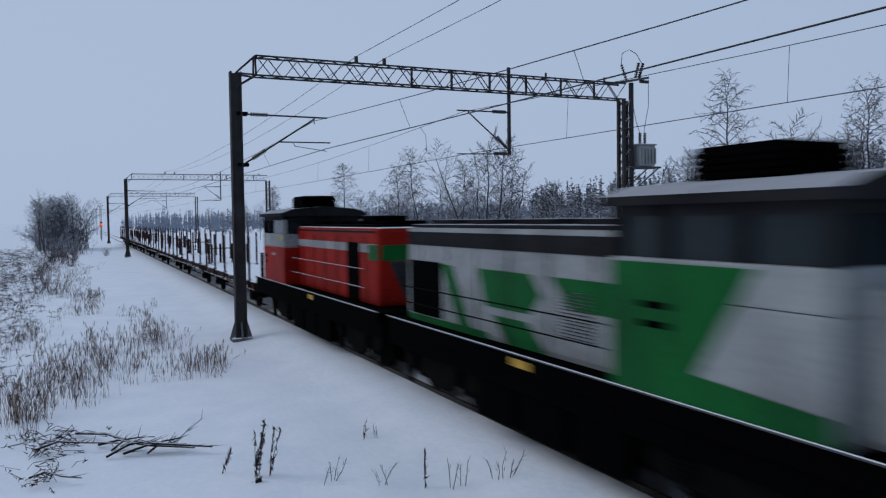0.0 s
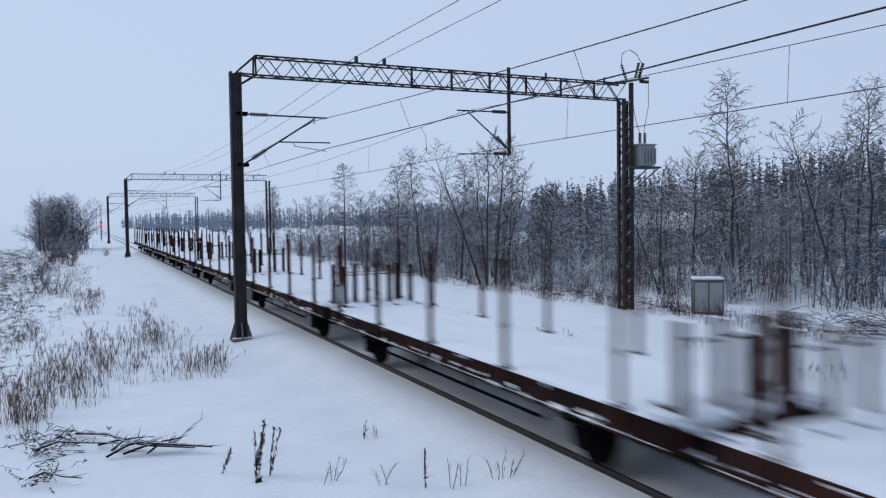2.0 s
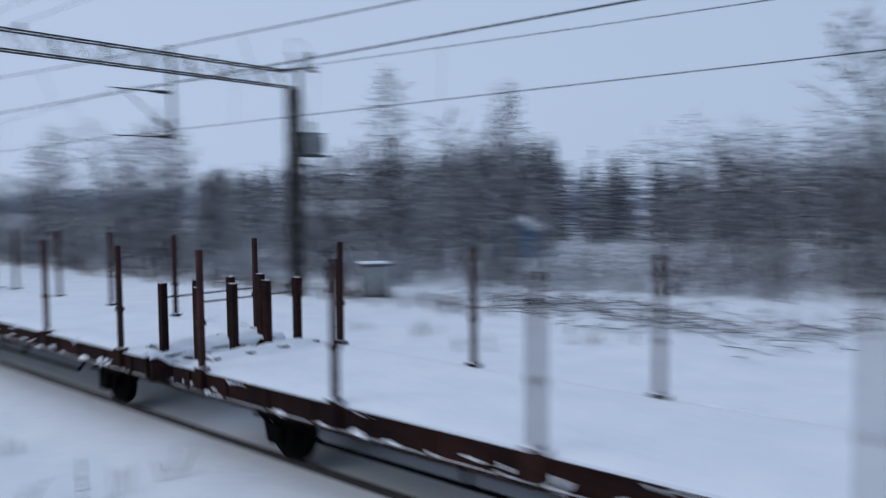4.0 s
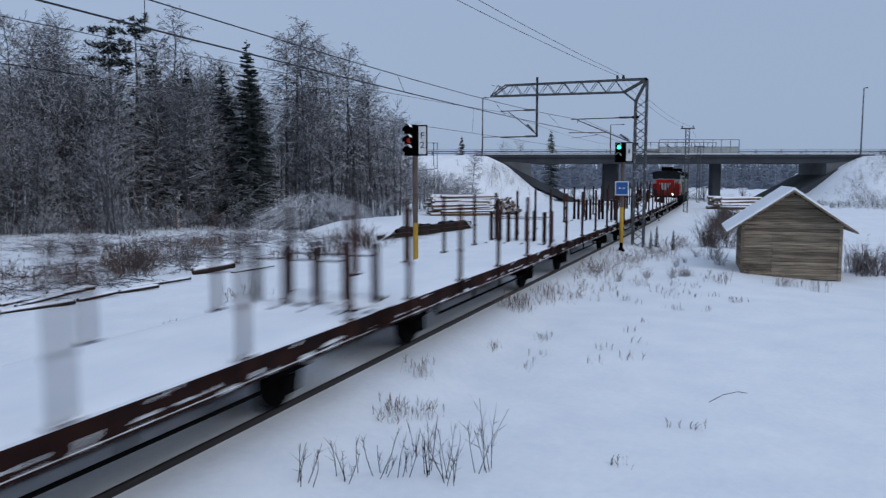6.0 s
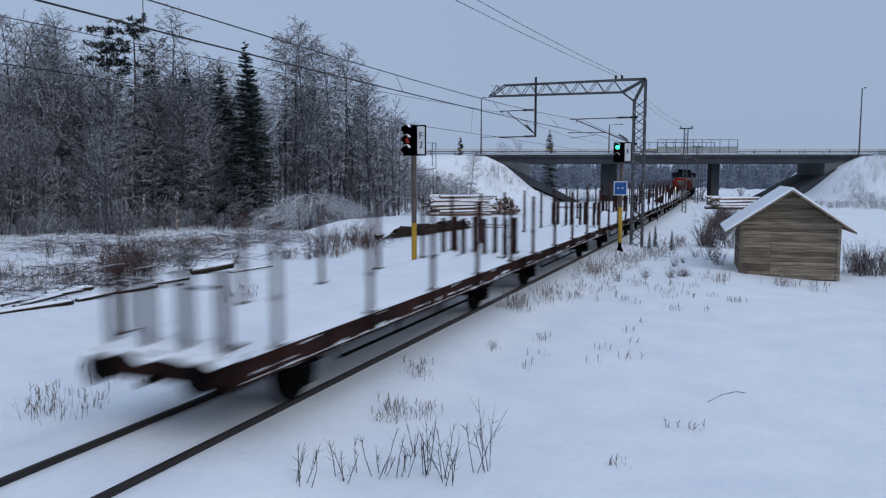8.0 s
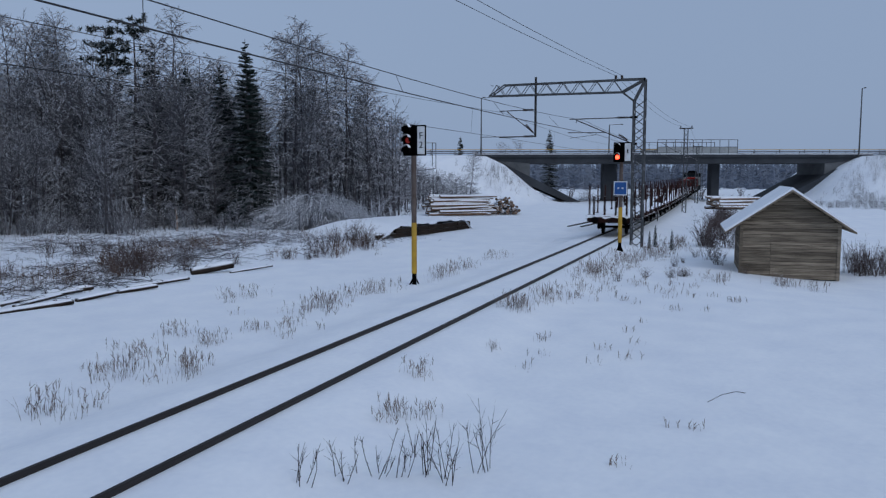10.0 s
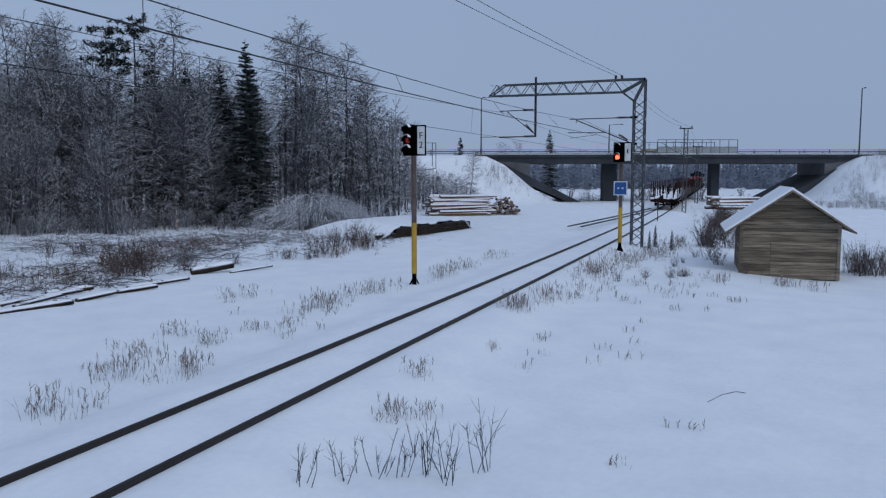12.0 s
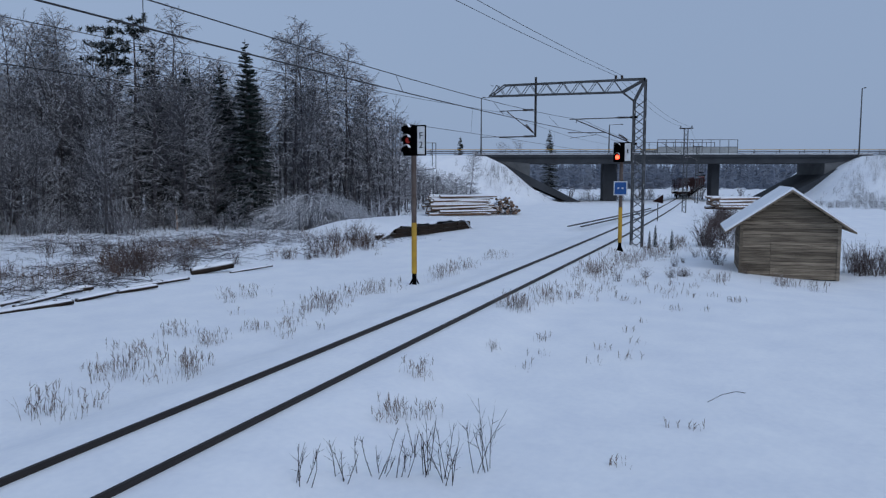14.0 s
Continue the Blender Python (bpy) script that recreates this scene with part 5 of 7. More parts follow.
def broadleaf_mesh(rnd, h, spread, low, branches, droop=0.0, twigs=8, subs=5, stems=1, thick=0.011):
    """Trunk and crown of a bare, frosted broadleaf tree: each branch carries a flat spray of twigs."""
    tv, tf, cv, cf = [], [], [], []
    up = Vector((0, 0, 1))
    for st in range(stems):
        tilt = 0.035 + 0.1 * (stems > 1)
        lean = Vector((rnd.gauss(0, tilt), rnd.gauss(0, tilt), 1))
        base = Vector((rnd.uniform(-0.5, 0.5), rnd.uniform(-0.5, 0.5), 0)) * (stems > 1)
        hh = h * rnd.uniform(0.75, 1.0) if st else h
        pts = [base + Vector((0, 0, -0.3))]
        for i in range(1, 9):
            t = i / 8
            pts.append(base + Vector((lean.x * hh * t + rnd.gauss(0, 0.01) * hh * t, lean.y * hh * t + rnd.gauss(0, 0.01) * hh * t, hh * t)))
        limb(tv, tf, pts, 0.009 * hh + 0.02, 0.012, 6)
        count = branches // stems
        az = rnd.uniform(0, 6.283)
        for b in range(count):
            tt = ((b + rnd.random()) / count) ** 0.9
            t = low + (0.985 - low) * tt
            i = min(7, int(t * 8))
            root = pts[i].lerp(pts[i + 1], t * 8 - i)
            az += 2.4 + rnd.gauss(0, 0.4)
            length = spread * (0.25 + 0.8 * math.sin(math.pi * (0.16 + 0.78 * tt)) ** 0.8) * rnd.uniform(0.55, 1.2)
            d = Vector((math.cos(az), math.sin(az), rnd.uniform(0.15, 0.6) + 1.1 * tt * tt)).normalized()
            line = [root]
            for k in range(3):
                line.append(line[-1] + d * length / 3)
                d = (d + Vector((rnd.gauss(0, 0.12), rnd.gauss(0, 0.12), rnd.gauss(0.05, 0.1) - 0.45 * droop))).normalized()
            limb(cv, cf, line, 0.003 * hh * (1.15 - t) + 0.010, 0.006, 3)
            side = d.cross(up).normalized()
            for k in range(twigs):
                s = 0.18 + 0.82 * (k + rnd.random()) / twigs
                j = min(2, int(s * 3))
                q = line[j].lerp(line[j + 1], s * 3 - j)
                dd = (d * rnd.uniform(0.35, 0.9) + side * (1 if k % 2 else -1) * rnd.uniform(0.25, 1.0) + up * (rnd.gauss(0.12, 0.35) - droop * rnd.random())).normalized()
                n = (0.35 + 0.32 * length) * rnd.uniform(0.5, 1.1) * (1.2 - 0.55 * s)
                e = q + dd * n
                spike(cv, cf, q, e, thick)
                for m in range(subs):
                    qq = q.lerp(e, rnd.uniform(0.15, 1.0))
                    d3 = away(rnd, dd, 0.42)
                    d3.z -= 1.2 * droop * rnd.random()
                    spike(cv, cf, qq, qq + d3 * n * rnd.uniform(0.3, 0.75), thick * 0.8)
    return tv, tf, cv, cf


def spruce_mesh(rnd, h, w):
    tv, tf, cv, cf = [], [], [], []
    limb(tv, tf, [Vector((0, 0, -0.3)), Vector((0, 0, h * 0.5)), Vector((0, 0, h))], 0.012 * h + 0.03, 0.015, 6)
    levels = int(h * 2.4)
    for i in range(levels):
        t = 0.08 + 0.9 * i / levels
        reach = w * (1 - t) ** 0.85 * rnd.uniform(0.8, 1.1) + 0.12
        for k in range(8):
            az = 2 * math.pi * (k + rnd.random()) / 8
            d = Vector((math.cos(az), math.sin(az), -0.28 + 0.5 * t + rnd.gauss(0, 0.06))).normalized()
            root = Vector((0, 0, h * t + rnd.gauss(0, 0.2)))
            length = reach * rnd.uniform(0.7, 1.1)
            tip = root + d * length
            spike(cv, cf, root, tip, 0.05)
            n = 3 + int(length * 3)
            side = d.cross(Vector((0, 0, 1))).normalized()
            for m in range(n):
                s = (m + 0.6) / n
                q = root.lerp(tip, s)
                for sg in (-1, 1):
                    e = q + (d * 0.6 + side * sg + Vector((0, 0, -0.35 + rnd.gauss(0, 0.2)))).normalized() * (0.18 + 0.32 * (1 - s * 0.6)) * min(1, length)
                    spike(cv, cf, q, e, 0.08)
    return tv, tf, cv, cf


def pine_mesh(rnd, h):
    tv, tf, cv, cf = [], [], [], []
    limb(tv, tf, [Vector((0, 0, -0.3)), Vector((0.1, 0, h * 0.4)), Vector((0, 0.15, h * 0.75)), Vector((0.1, 0.1, h))], 0.012 * h + 0.04, 0.02, 7)
    for i in range(40):
        t = rnd.uniform(0.5, 1.0)
        az = rnd.uniform(0, 6.283)
        length = h * 0.15 * (1.15 - (t - 0.5)) * rnd.uniform(0.5, 1.1)
        root = Vector((0.05, 0.1, h * t))
        tip = root + Vector((math.cos(az), math.sin(az), rnd.uniform(-0.1, 0.4))).normalized() * length
        limb(cv, cf, [root, root.lerp(tip, 0.5), tip], 0.04, 0.015, 3)
        for k in range(5):
            c = root.lerp(tip, rnd.uniform(0.45, 1.05)) + Vector((rnd.gauss(0, 0.18), rnd.gauss(0, 0.18), rnd.gauss(0, 0.1)))
            for m in range(16):
                d = Vector((rnd.gauss(0, 1), rnd.gauss(0, 1), rnd.gauss(0.35, 0.7))).normalized()
                spike(cv, cf, c, c + d * rnd.uniform(0.2, 0.42), 0.04)
    return tv, tf, cv, cf


def shrub_mesh(rnd, h, stems, thick=0.014, arch=0.5, twigs=6, subs=3, spread=0.9):
    tv, tf, cv, cf = [], [], [], []
    for s in range(stems):
        az = rnd.uniform(0, 6.283)
        tilt = abs(rnd.gauss(0, 0.5)) * spread
        base = Vector((rnd.gauss(0, 0.22 * h * spread), rnd.gauss(0, 0.22 * h * spread), -0.1))
        d = Vector((math.cos(az) * tilt, math.sin(az) * tilt, 1)).normalized()
        length = h * rnd.uniform(0.55, 1.1)
        p1 = base + d * length * 0.5
        p2 = p1 + (d + Vector((math.cos(az), math.sin(az), -0.6)) * arch * rnd.random()).normalized() * length * 0.5
        limb(cv, cf, [base, p1, p2], thick * 1.3, thick * 0.6, 3)
        for k in range(twigs):
            t = rnd.uniform(0.2, 1)
            q = base.lerp(p1, t * 2) if t < 0.5 else p1.lerp(p2, t * 2 - 1)
            dd = away(rnd, (p2 - base).normalized(), 0.5)
            e = q + dd * length * rnd.uniform(0.2, 0.4)
            spike(cv, cf, q, e, thick * 0.8)
            for m in range(subs):
                qq = q.lerp(e, rnd.random())
                spike(cv, cf, qq, qq + away(rnd, dd, 0.6) * length * rnd.uniform(0.08, 0.18), thick * 0.6)
    return tv, tf, cv, cf


def mound_mesh(rnd, rx, ry, h):
    """A low dome of long canes that arch over and droop outwards."""
    cv, cf = [], []
    for i in range(760):
        az, q = rnd.uniform(0, 6.283), math.sqrt(rnd.random())
        ex, ey = math.cos(az) * q * rx, math.sin(az) * q * ry
        rise = h * math.sqrt(max(0.05, 1 - q * q)) * rnd.uniform(0.72, 1.06)
        base = Vector((ex * 0.8, ey * 0.8, -0.2))
        crest = Vector((ex * 0.85, ey * 0.85, rise))
        out = Vector((ex, ey, 0)).normalized() if q > 0.05 else Vector((1, 0, 0))
        tip = crest + out * rnd.uniform(0.4, 0.9) + Vector((rnd.gauss(0, 0.4), rnd.gauss(0, 0.4), -rise * rnd.uniform(0.1, 0.9) * (0.3 + 0.7 * q)))
        limb(cv, cf, [base, base.lerp(crest, 0.6) + Vector((0, 0, rise * 0.15)), crest, tip], 0.011, 0.007, 3)
        for k in range(7):
            p = crest.lerp(tip, rnd.uniform(-0.2, 0.9))
            d = away(rnd, (tip - crest).normalized() + Vector((0, 0, 0.25)), 0.65)
            spike(cv, cf, p, p + d * rnd.uniform(0.25, 0.6), 0.008)
    return [], [], cv, cf


def tree(name, label, category, group, parts, bark, leaf):
    g = thing(name, label, category, group)
    tv, tf, cv, cf = parts
    if tv:
        raw("trunk", tv, tf, bark, g)
    raw("crown", cv, cf, leaf, g)
    return g


RND = random.Random(11)
BIRCHES = [tree("birch", "bare frosted birch with fine drooping twigs in snow", "tree", "frosted trees at the forest edge",
                broadleaf_mesh(random.Random(20 + i), 12.0, 1.9, 0.26, 54, 0.5, 8, 4, thick=0.019), BARK, TWIG) for i in range(3)]
ALDERS = [tree("alder", "bare dark alder with frosted branches in snow", "tree", "frosted trees at the forest edge",
               broadleaf_mesh(random.Random(40 + i), 10.0, 2.5, 0.17, 54, 0.1, 8, 4, 1 + i % 3, thick=0.019), BARK, TWIG) for i in range(3)]
SPRUCES = [tree("spruce", "dark green spruce with a little snow on it", "tree", "conifers at the forest edge",
                spruce_mesh(random.Random(60 + i), 14.0, 2.5), BARK, NEEDLE) for i in range(2)]
PINES = [tree("pine", "tall dark pine with tufted crown above frosted trees", "tree", "conifers at the forest edge",
              pine_mesh(random.Random(70 + i), 15.0), BARK, PINE) for i in range(2)]
SHRUBS = [tree("shrub", "snow-laden leafless shrub at the forest edge", "shrub", "snowy shrubs along the forest edge",
               shrub_mesh(random.Random(80 + i), 2.6, 22, 0.018, 0.7, 5, 2), BARK, TWIG) for i in range(3)]
MOUND = [tree("willow_bush", "broad willow bush bowed under thick snow", "shrub", "", mound_mesh(random.Random(84), 3.7, 1.6, 2.25), FROST, FROST)]
SHRUBS.append(tree("shrub", "frost-white leafless shrub at the forest edge", "shrub", "snowy shrubs along the forest edge",
                   shrub_mesh(random.Random(88), 2.6, 26, 0.022, 0.8, 6, 3), FROST, FROST))
used = set()


def plant(kinds, x, y, size, turn=None, z=None):
    """Puts one of these kinds at x, y; its first place takes the built one, all others a copy."""
    fresh = [k for k in kinds if k.name not in used]
    ob = fresh[0] if fresh else RND.choice(kinds)
    m = pose(x, y, ground_z(x, y) - 0.05 if z is None else z, RND.gauss(0, 1.5), RND.gauss(0, 1.5), RND.uniform(0, 360) if turn is None else turn)
    m = m @ Matrix.Diagonal((size * RND.uniform(0.9, 1.12), size * RND.uniform(0.9, 1.12), size, 1))
    if ob.name in used:
        return copy_thing(ob, m @ Matrix.Diagonal((1 / ob.scale[0], 1 / ob.scale[1], 1 / ob.scale[2], 1)))
    used.add(ob.name)
    ob.matrix_basis = m
    return ob


def in_view(px, forward):
    """A place from its bearing across the eastern view and its distance ahead."""
    p = FWD * forward + SIDE * ((px - 784) / 1366 * forward)
    return p.x, p.y


def in_west(px, forward):
    """The same for the western view."""
    return -0.905 * forward + 0.425 * (px - 784) / 1366 * forward, 0.425 * forward + 0.905 * (px - 784) / 1366 * forward


EDGE = [(-230, 27), (-100, 25), (-60, 24.5), (-40, 26), (-25, 31), (-10, 36), (10, 39), (25, 43), (40, 50), (50, 48.5), (60, 42), (68, 36), (73, 34)]


def edge_y(x):
    for (a, ya), (b, yb) in zip(EDGE, EDGE[1:]):
        if a <= x <= b:
            return ya + (yb - ya) * (x - a) / (b - a)
    return EDGE[-1][1] if x > 0 else EDGE[0][1]


def forest():
    # the western stretch: low alders and birches
    for i in range(44):
        x = -95 + 92 * (i + RND.random()) / 44
        y = edge_y(x) + 1.5 + abs(RND.gauss(0, 7))
        plant(ALDERS + BIRCHES[:1], x, y, RND.uniform(0.36, 0.66))
    for px, fw, kinds, s in ((610, 70, BIRCHES, 0.76), (640, 72, ALDERS, 0.62), (705, 62, BIRCHES, 0.71), (745, 58, BIRCHES, 0.77), (760, 62, ALDERS, 0.74), (815, 55, BIRCHES, 0.68), (855, 50, ALDERS, 0.93), (875, 51, ALDERS, 0.92), (895, 54, ALDERS, 0.8),
                             (970, 52, ALDERS, 0.64), (1225, 41, ALDERS, 0.74), (1300, 40, BIRCHES, 0.93), (1318, 42, ALDERS, 0.78), (1500, 38, ALDERS, 0.92), (1545, 37, BIRCHES, 0.86), (1440, 44, ALDERS, 0.8), (1165, 42, ALDERS, 0.66)):
        plant(kinds, *in_west(px, fw), s)
    for i in range(18):
        x = -210 + 115 * (i + RND.random()) / 18
        plant(ALDERS + BIRCHES, x, edge_y(x) + RND.uniform(2, 12), RND.uniform(0.5, 0.85))
    # the middle stretch, tall and mixed
    for i in range(30):
        x = -8 + 46 * (i + RND.random()) / 30
        plant(ALDERS + BIRCHES * 2, x, edge_y(x) + 2 + abs(RND.gauss(0, 7)), RND.uniform(0.9, 1.3))
    for x, y, s in ((12, 56, 1.0), (23, 56, 0.95), (33, 57, 1.0)):
        plant(SPRUCES, x, y, s)
    # the eastern stretch
    for px, fw, kinds, s in ((200, 64, PINES, 1.06), (243, 64, PINES, 1.08), (285, 66, SPRUCES, 1.02), (445, 60.5, SPRUCES, 1.05), (462, 66, SPRUCES, 0.95), (400, 66, SPRUCES, 0.95), (352, 66, SPRUCES, 0.93), (420, 72, SPRUCES, 0.9),
                             (320, 72, BIRCHES, 1.5), (345, 67, ALDERS, 1.3), (385, 68, BIRCHES, 1.15), (415, 67, ALDERS, 1.25), (520, 66, BIRCHES, 1.36), (505, 68, BIRCHES, 1.3), (545, 66, BIRCHES, 1.25), (570, 64, BIRCHES, 1.24), (590, 66, BIRCHES, 1.22), (612, 62, BIRCHES, 1.18), (632, 64, BIRCHES, 1.1),
                             (655, 64, BIRCHES, 0.98), (672, 66, ALDERS, 1.05), (690, 66, ALDERS, 0.95), (705, 68, ALDERS, 0.86), (85, 66, BIRCHES, 1.38), (30, 64, BIRCHES, 1.36), (130, 68, BIRCHES, 1.42), (60, 70, BIRCHES, 1.4), (5, 66, ALDERS, 1.6), (160, 66, ALDERS, 1.5), (110, 70, ALDERS, 1.55),
                             (275, 60, ALDERS, 1.1), (210, 60, ALDERS, 1.1), (100, 60, ALDERS, 1.1), (540, 60, ALDERS, 1.0), (160, 60, ALDERS, 1.15), (35, 58, ALDERS, 1.1), (330, 60, ALDERS, 1.05), (380, 61, ALDERS, 0.9)):
        plant(kinds, *in_view(px, fw + (4 if fw < 63 else 2)), s * 1.05)
    for i in range(16):
        px = -60 + 760 * (i + RND.random()) / 26
        fw = 62 + 12 * RND.random()
        plant(ALDERS + BIRCHES, *in_view(px, fw), RND.uniform(0.8, 1.3) * (1 if px < 600 else 0.8))
    # rows deeper in the wood, which close the gaps between the crowns
    for i in range(22):
        px = -70 + 740 * (i + RND.random()) / 22
        plant(ALDERS + BIRCHES, *in_view(px, RND.uniform(64, 84)), RND.uniform(0.95, 1.3) * (1.1 if px < 330 else 1 if px < 580 else 0.8))
    for i in range(14):
        x = 8 + 34 * (i + RND.random()) / 14
        plant(ALDERS + BIRCHES, x, edge_y(x) + RND.uniform(6, 24), RND.uniform(0.85, 1.3))
    # undergrowth along the edge
    for i in range(48):
        x = -95 + 100 * (i + RND.random()) / 48
        plant(SHRUBS, x, edge_y(x) + RND.uniform(-1.8, 2.0), RND.uniform(0.5, 1.3))
    for i in range(40):
        x = 2 + 60 * (i + RND.random()) / 40
        plant(SHRUBS, x, edge_y(x) + RND.uniform(-1.5, 2.5), RND.uniform(0.45, 1.05))
    for i in range(26):
        px = 20 + 690 * (i + RND.random()) / 26
        plant(SHRUBS, *in_view(px, RND.uniform(59, 64)), RND.uniform(0.5, 1.0))
    for i in range(8):
        plant(ALDERS, *in_view(-30 + 32 * (i + RND.random()), RND.uniform(56, 60)), RND.uniform(0.5, 0.85))
    for i in range(16):
        plant(SHRUBS[:3], *in_view(-30 + 18 * (i + RND.random()), RND.uniform(54, 59)), RND.uniform(0.4, 0.8))
    # snow-laden willow mound
    x, y = in_view(556, 62.0)
    plant(MOUND, x, y, 1.3, turn=-69)
    plant(SHRUBS, *in_view(640, 62), 0.5)
    # small trees on and behind the road bank
    for px, fw, kinds, s in ((972, 165, SPRUCES, 1.0), (905, 170, ALDERS, 1.1), (815, 150, SPRUCES, 0.85), (830, 104, BIRCHES, 0.62), (735, 100, ALDERS, 0.6), (700, 96, ALDERS, 0.7), (715, 92, ALDERS, 0.55), (728, 98, BIRCHES, 0.5), (748, 100, ALDERS, 0.42), (770, 106, ALDERS, 0.4), (785, 104, ALDERS, 0.34), (718, 104, ALDERS, 0.6), (760, 104, ALDERS, 0.5), (800, 108, ALDERS, 0.45),
                             (1160, 46, SPRUCES, 0.10), (1190, 44, SPRUCES, 0.09), (1150, 45, SPRUCES, 0.08)):
        x, y = in_view(px, fw)
        plant(kinds, x, y, s, z=-0.4 if 150 < fw else None)
    plant(SPRUCES, -41.6, 29.0, 0.10)
    # thicket far along the western line
    for i in range(13):
        plant(ALDERS, -142 + RND.gauss(0, 3.0), -2.9 + RND.gauss(0, 1.1), RND.uniform(0.7, 0.9))
    for i in range(14):
        plant(SHRUBS, -140 + RND.gauss(0, 2.0), -2.9 + RND.gauss(0, 1.5), RND.uniform(1.5, 2.5))
    for i in range(14):
        plant(SHRUBS, -125 + RND.gauss(0, 9), -2.4 + RND.gauss(0, 1.4), RND.uniform(0.6, 1.0))


forest()

BROWN_TWIG = material("reddish_brush", (0.085, 0.052, 0.045), 0.9, dark=(0.03, 0.02, 0.019), scale=2, fine=20, snow=0.25, snow_edge=0.5, vary=0.25, bump=0)
BRUSH = [tree("shrub", "leafless reddish-brown brush standing in snow", "shrub", "brown brush near the tracks",
              shrub_mesh(random.Random(90 + i), 1.6, 22, 0.009, 0.2, 6, 3, 0.7), BROWN_TWIG, BROWN_TWIG) for i in range(3)]


def brush():
    for i in range(52):
        x = 47 + 36 * RND.random()
        plant(BRUSH, x, track_y(x) - 5.6 - abs(RND.gauss(0, 1.3)) - max(0, x - 62) * 0.03, RND.uniform(0.45, 1.0))
    for i in range(14):
        x = 12 + 36 * RND.random()
        plant(BRUSH, x, 22.6 + RND.random() ** 1.3 * (edge_y(x) - 25), RND.uniform(0.3, 0.65))
    for i in range(12):
        plant(BRUSH, *in_view(RND.uniform(-20, 330), RND.uniform(30, 42)), RND.uniform(0.4, 0.8))
    for px, fw, k in ((215, 33, 0.9), (235, 34, 1.1), (250, 33, 1.0), (245, 35, 0.9), (200, 33, 0.7), (560, 41, 0.8), (575, 42, 0.7), (600, 46, 0.9), (625, 47, 1.0), (640, 47, 0.9), (650, 45, 0.9), (545, 40, 0.5), (505, 40, 0.5)):
        plant(BRUSH, *in_view(px, fw), k)
    snag(*in_view(312, 60), 1.7)
    for i in range(10):
        plant(BRUSH, *in_view(RND.uniform(1090, 1330), RND.uniform(31, 42)), RND.uniform(0.2, 0.4))
    for x, y, s in ((41.6, -5.2, 1.05), (42.4, -5.6, 1.05), (41.0, -5.7, 0.95), (41.9, -4.9, 0.9), (41.3, -6.1, 0.9), (42.0, -6.4, 0.85), (40.6, -5.1, 0.7), (40.0, 1.2, 0.6), (42.0, 1.6, 0.7)):
        plant(BRUSH, x, y, s)
    for px in (1010, 1040, 1075, 1090, 1130, 1150, 985, 1240, 1310):
        plant(BRUSH, *in_view(px, RND.uniform(122, 150)), RND.uniform(1.3, 2.0))
    for i in range(14):
        plant(BRUSH, -120 + 70 * RND.random(), -1.0 + RND.gauss(0, 1.6), RND.uniform(0.6, 1.2))
    for x, y, s in ((-28, 24.4, 0.7), (-27, 24.0, 0.6), (-30, 23.4, 0.7), (-31, 23.0, 0.6), (-24.6, 24.6, 0.5), (-33, 23.3, 0.6), (-36, 23.0, 0.6), (-40, 22.8, 0.6), (-45, 23, 0.7), (-52, 23, 0.7), (-26.4, 24.0, 0.5)):
        plant(BRUSH, x, y, s)


brush()


def stem_tree(v, f, tv, tf, rnd, x, y, z, h, twigs, r):
    """A young tree: a bent stem, arching side branches and a spray of shoots on each."""
    a = Vector((x, y, z - 0.2))
    b = a + Vector((rnd.gauss(0, 0.13) * h, rnd.gauss(0, 0.13) * h, h))
    m = a.lerp(b, 0.5) + Vector((rnd.gauss(0, 0.05) * h, rnd.gauss(0, 0.05) * h, 0))
    limb(tv, tf, [a, m, b], 0.006 + 0.003 * h, 0.005, 3)
    for k in range(twigs):
        t = rnd.uniform(0.12, 1.0) ** 0.8
        q = a.lerp(m, 2 * t) if t < 0.5 else m.lerp(b, 2 * t - 1)
        az = rnd.uniform(0, 6.283)
        n = rnd.uniform(0.5, 1.2) * (0.35 + 0.17 * h) * (1.25 - 0.7 * t)
        d = Vector((math.cos(az), math.sin(az), rnd.uniform(-0.05, 0.75))).normalized()
        p = q + d * n * 0.6
        e = p + (d + Vector((rnd.gauss(0, 0.2), rnd.gauss(0, 0.2), -0.45))).normalized() * n * 0.5
        spike(v, f, q, p + d * n * 0.1, r)
        spike(v, f, p, e, r * 0.85)
        for j in range(3):
            g = q.lerp(p, rnd.uniform(0.35, 1.0))
            spike(v, f, g, g + away(rnd, d, 0.45) * n * rnd.uniform(0.3, 0.6), r * 0.75)


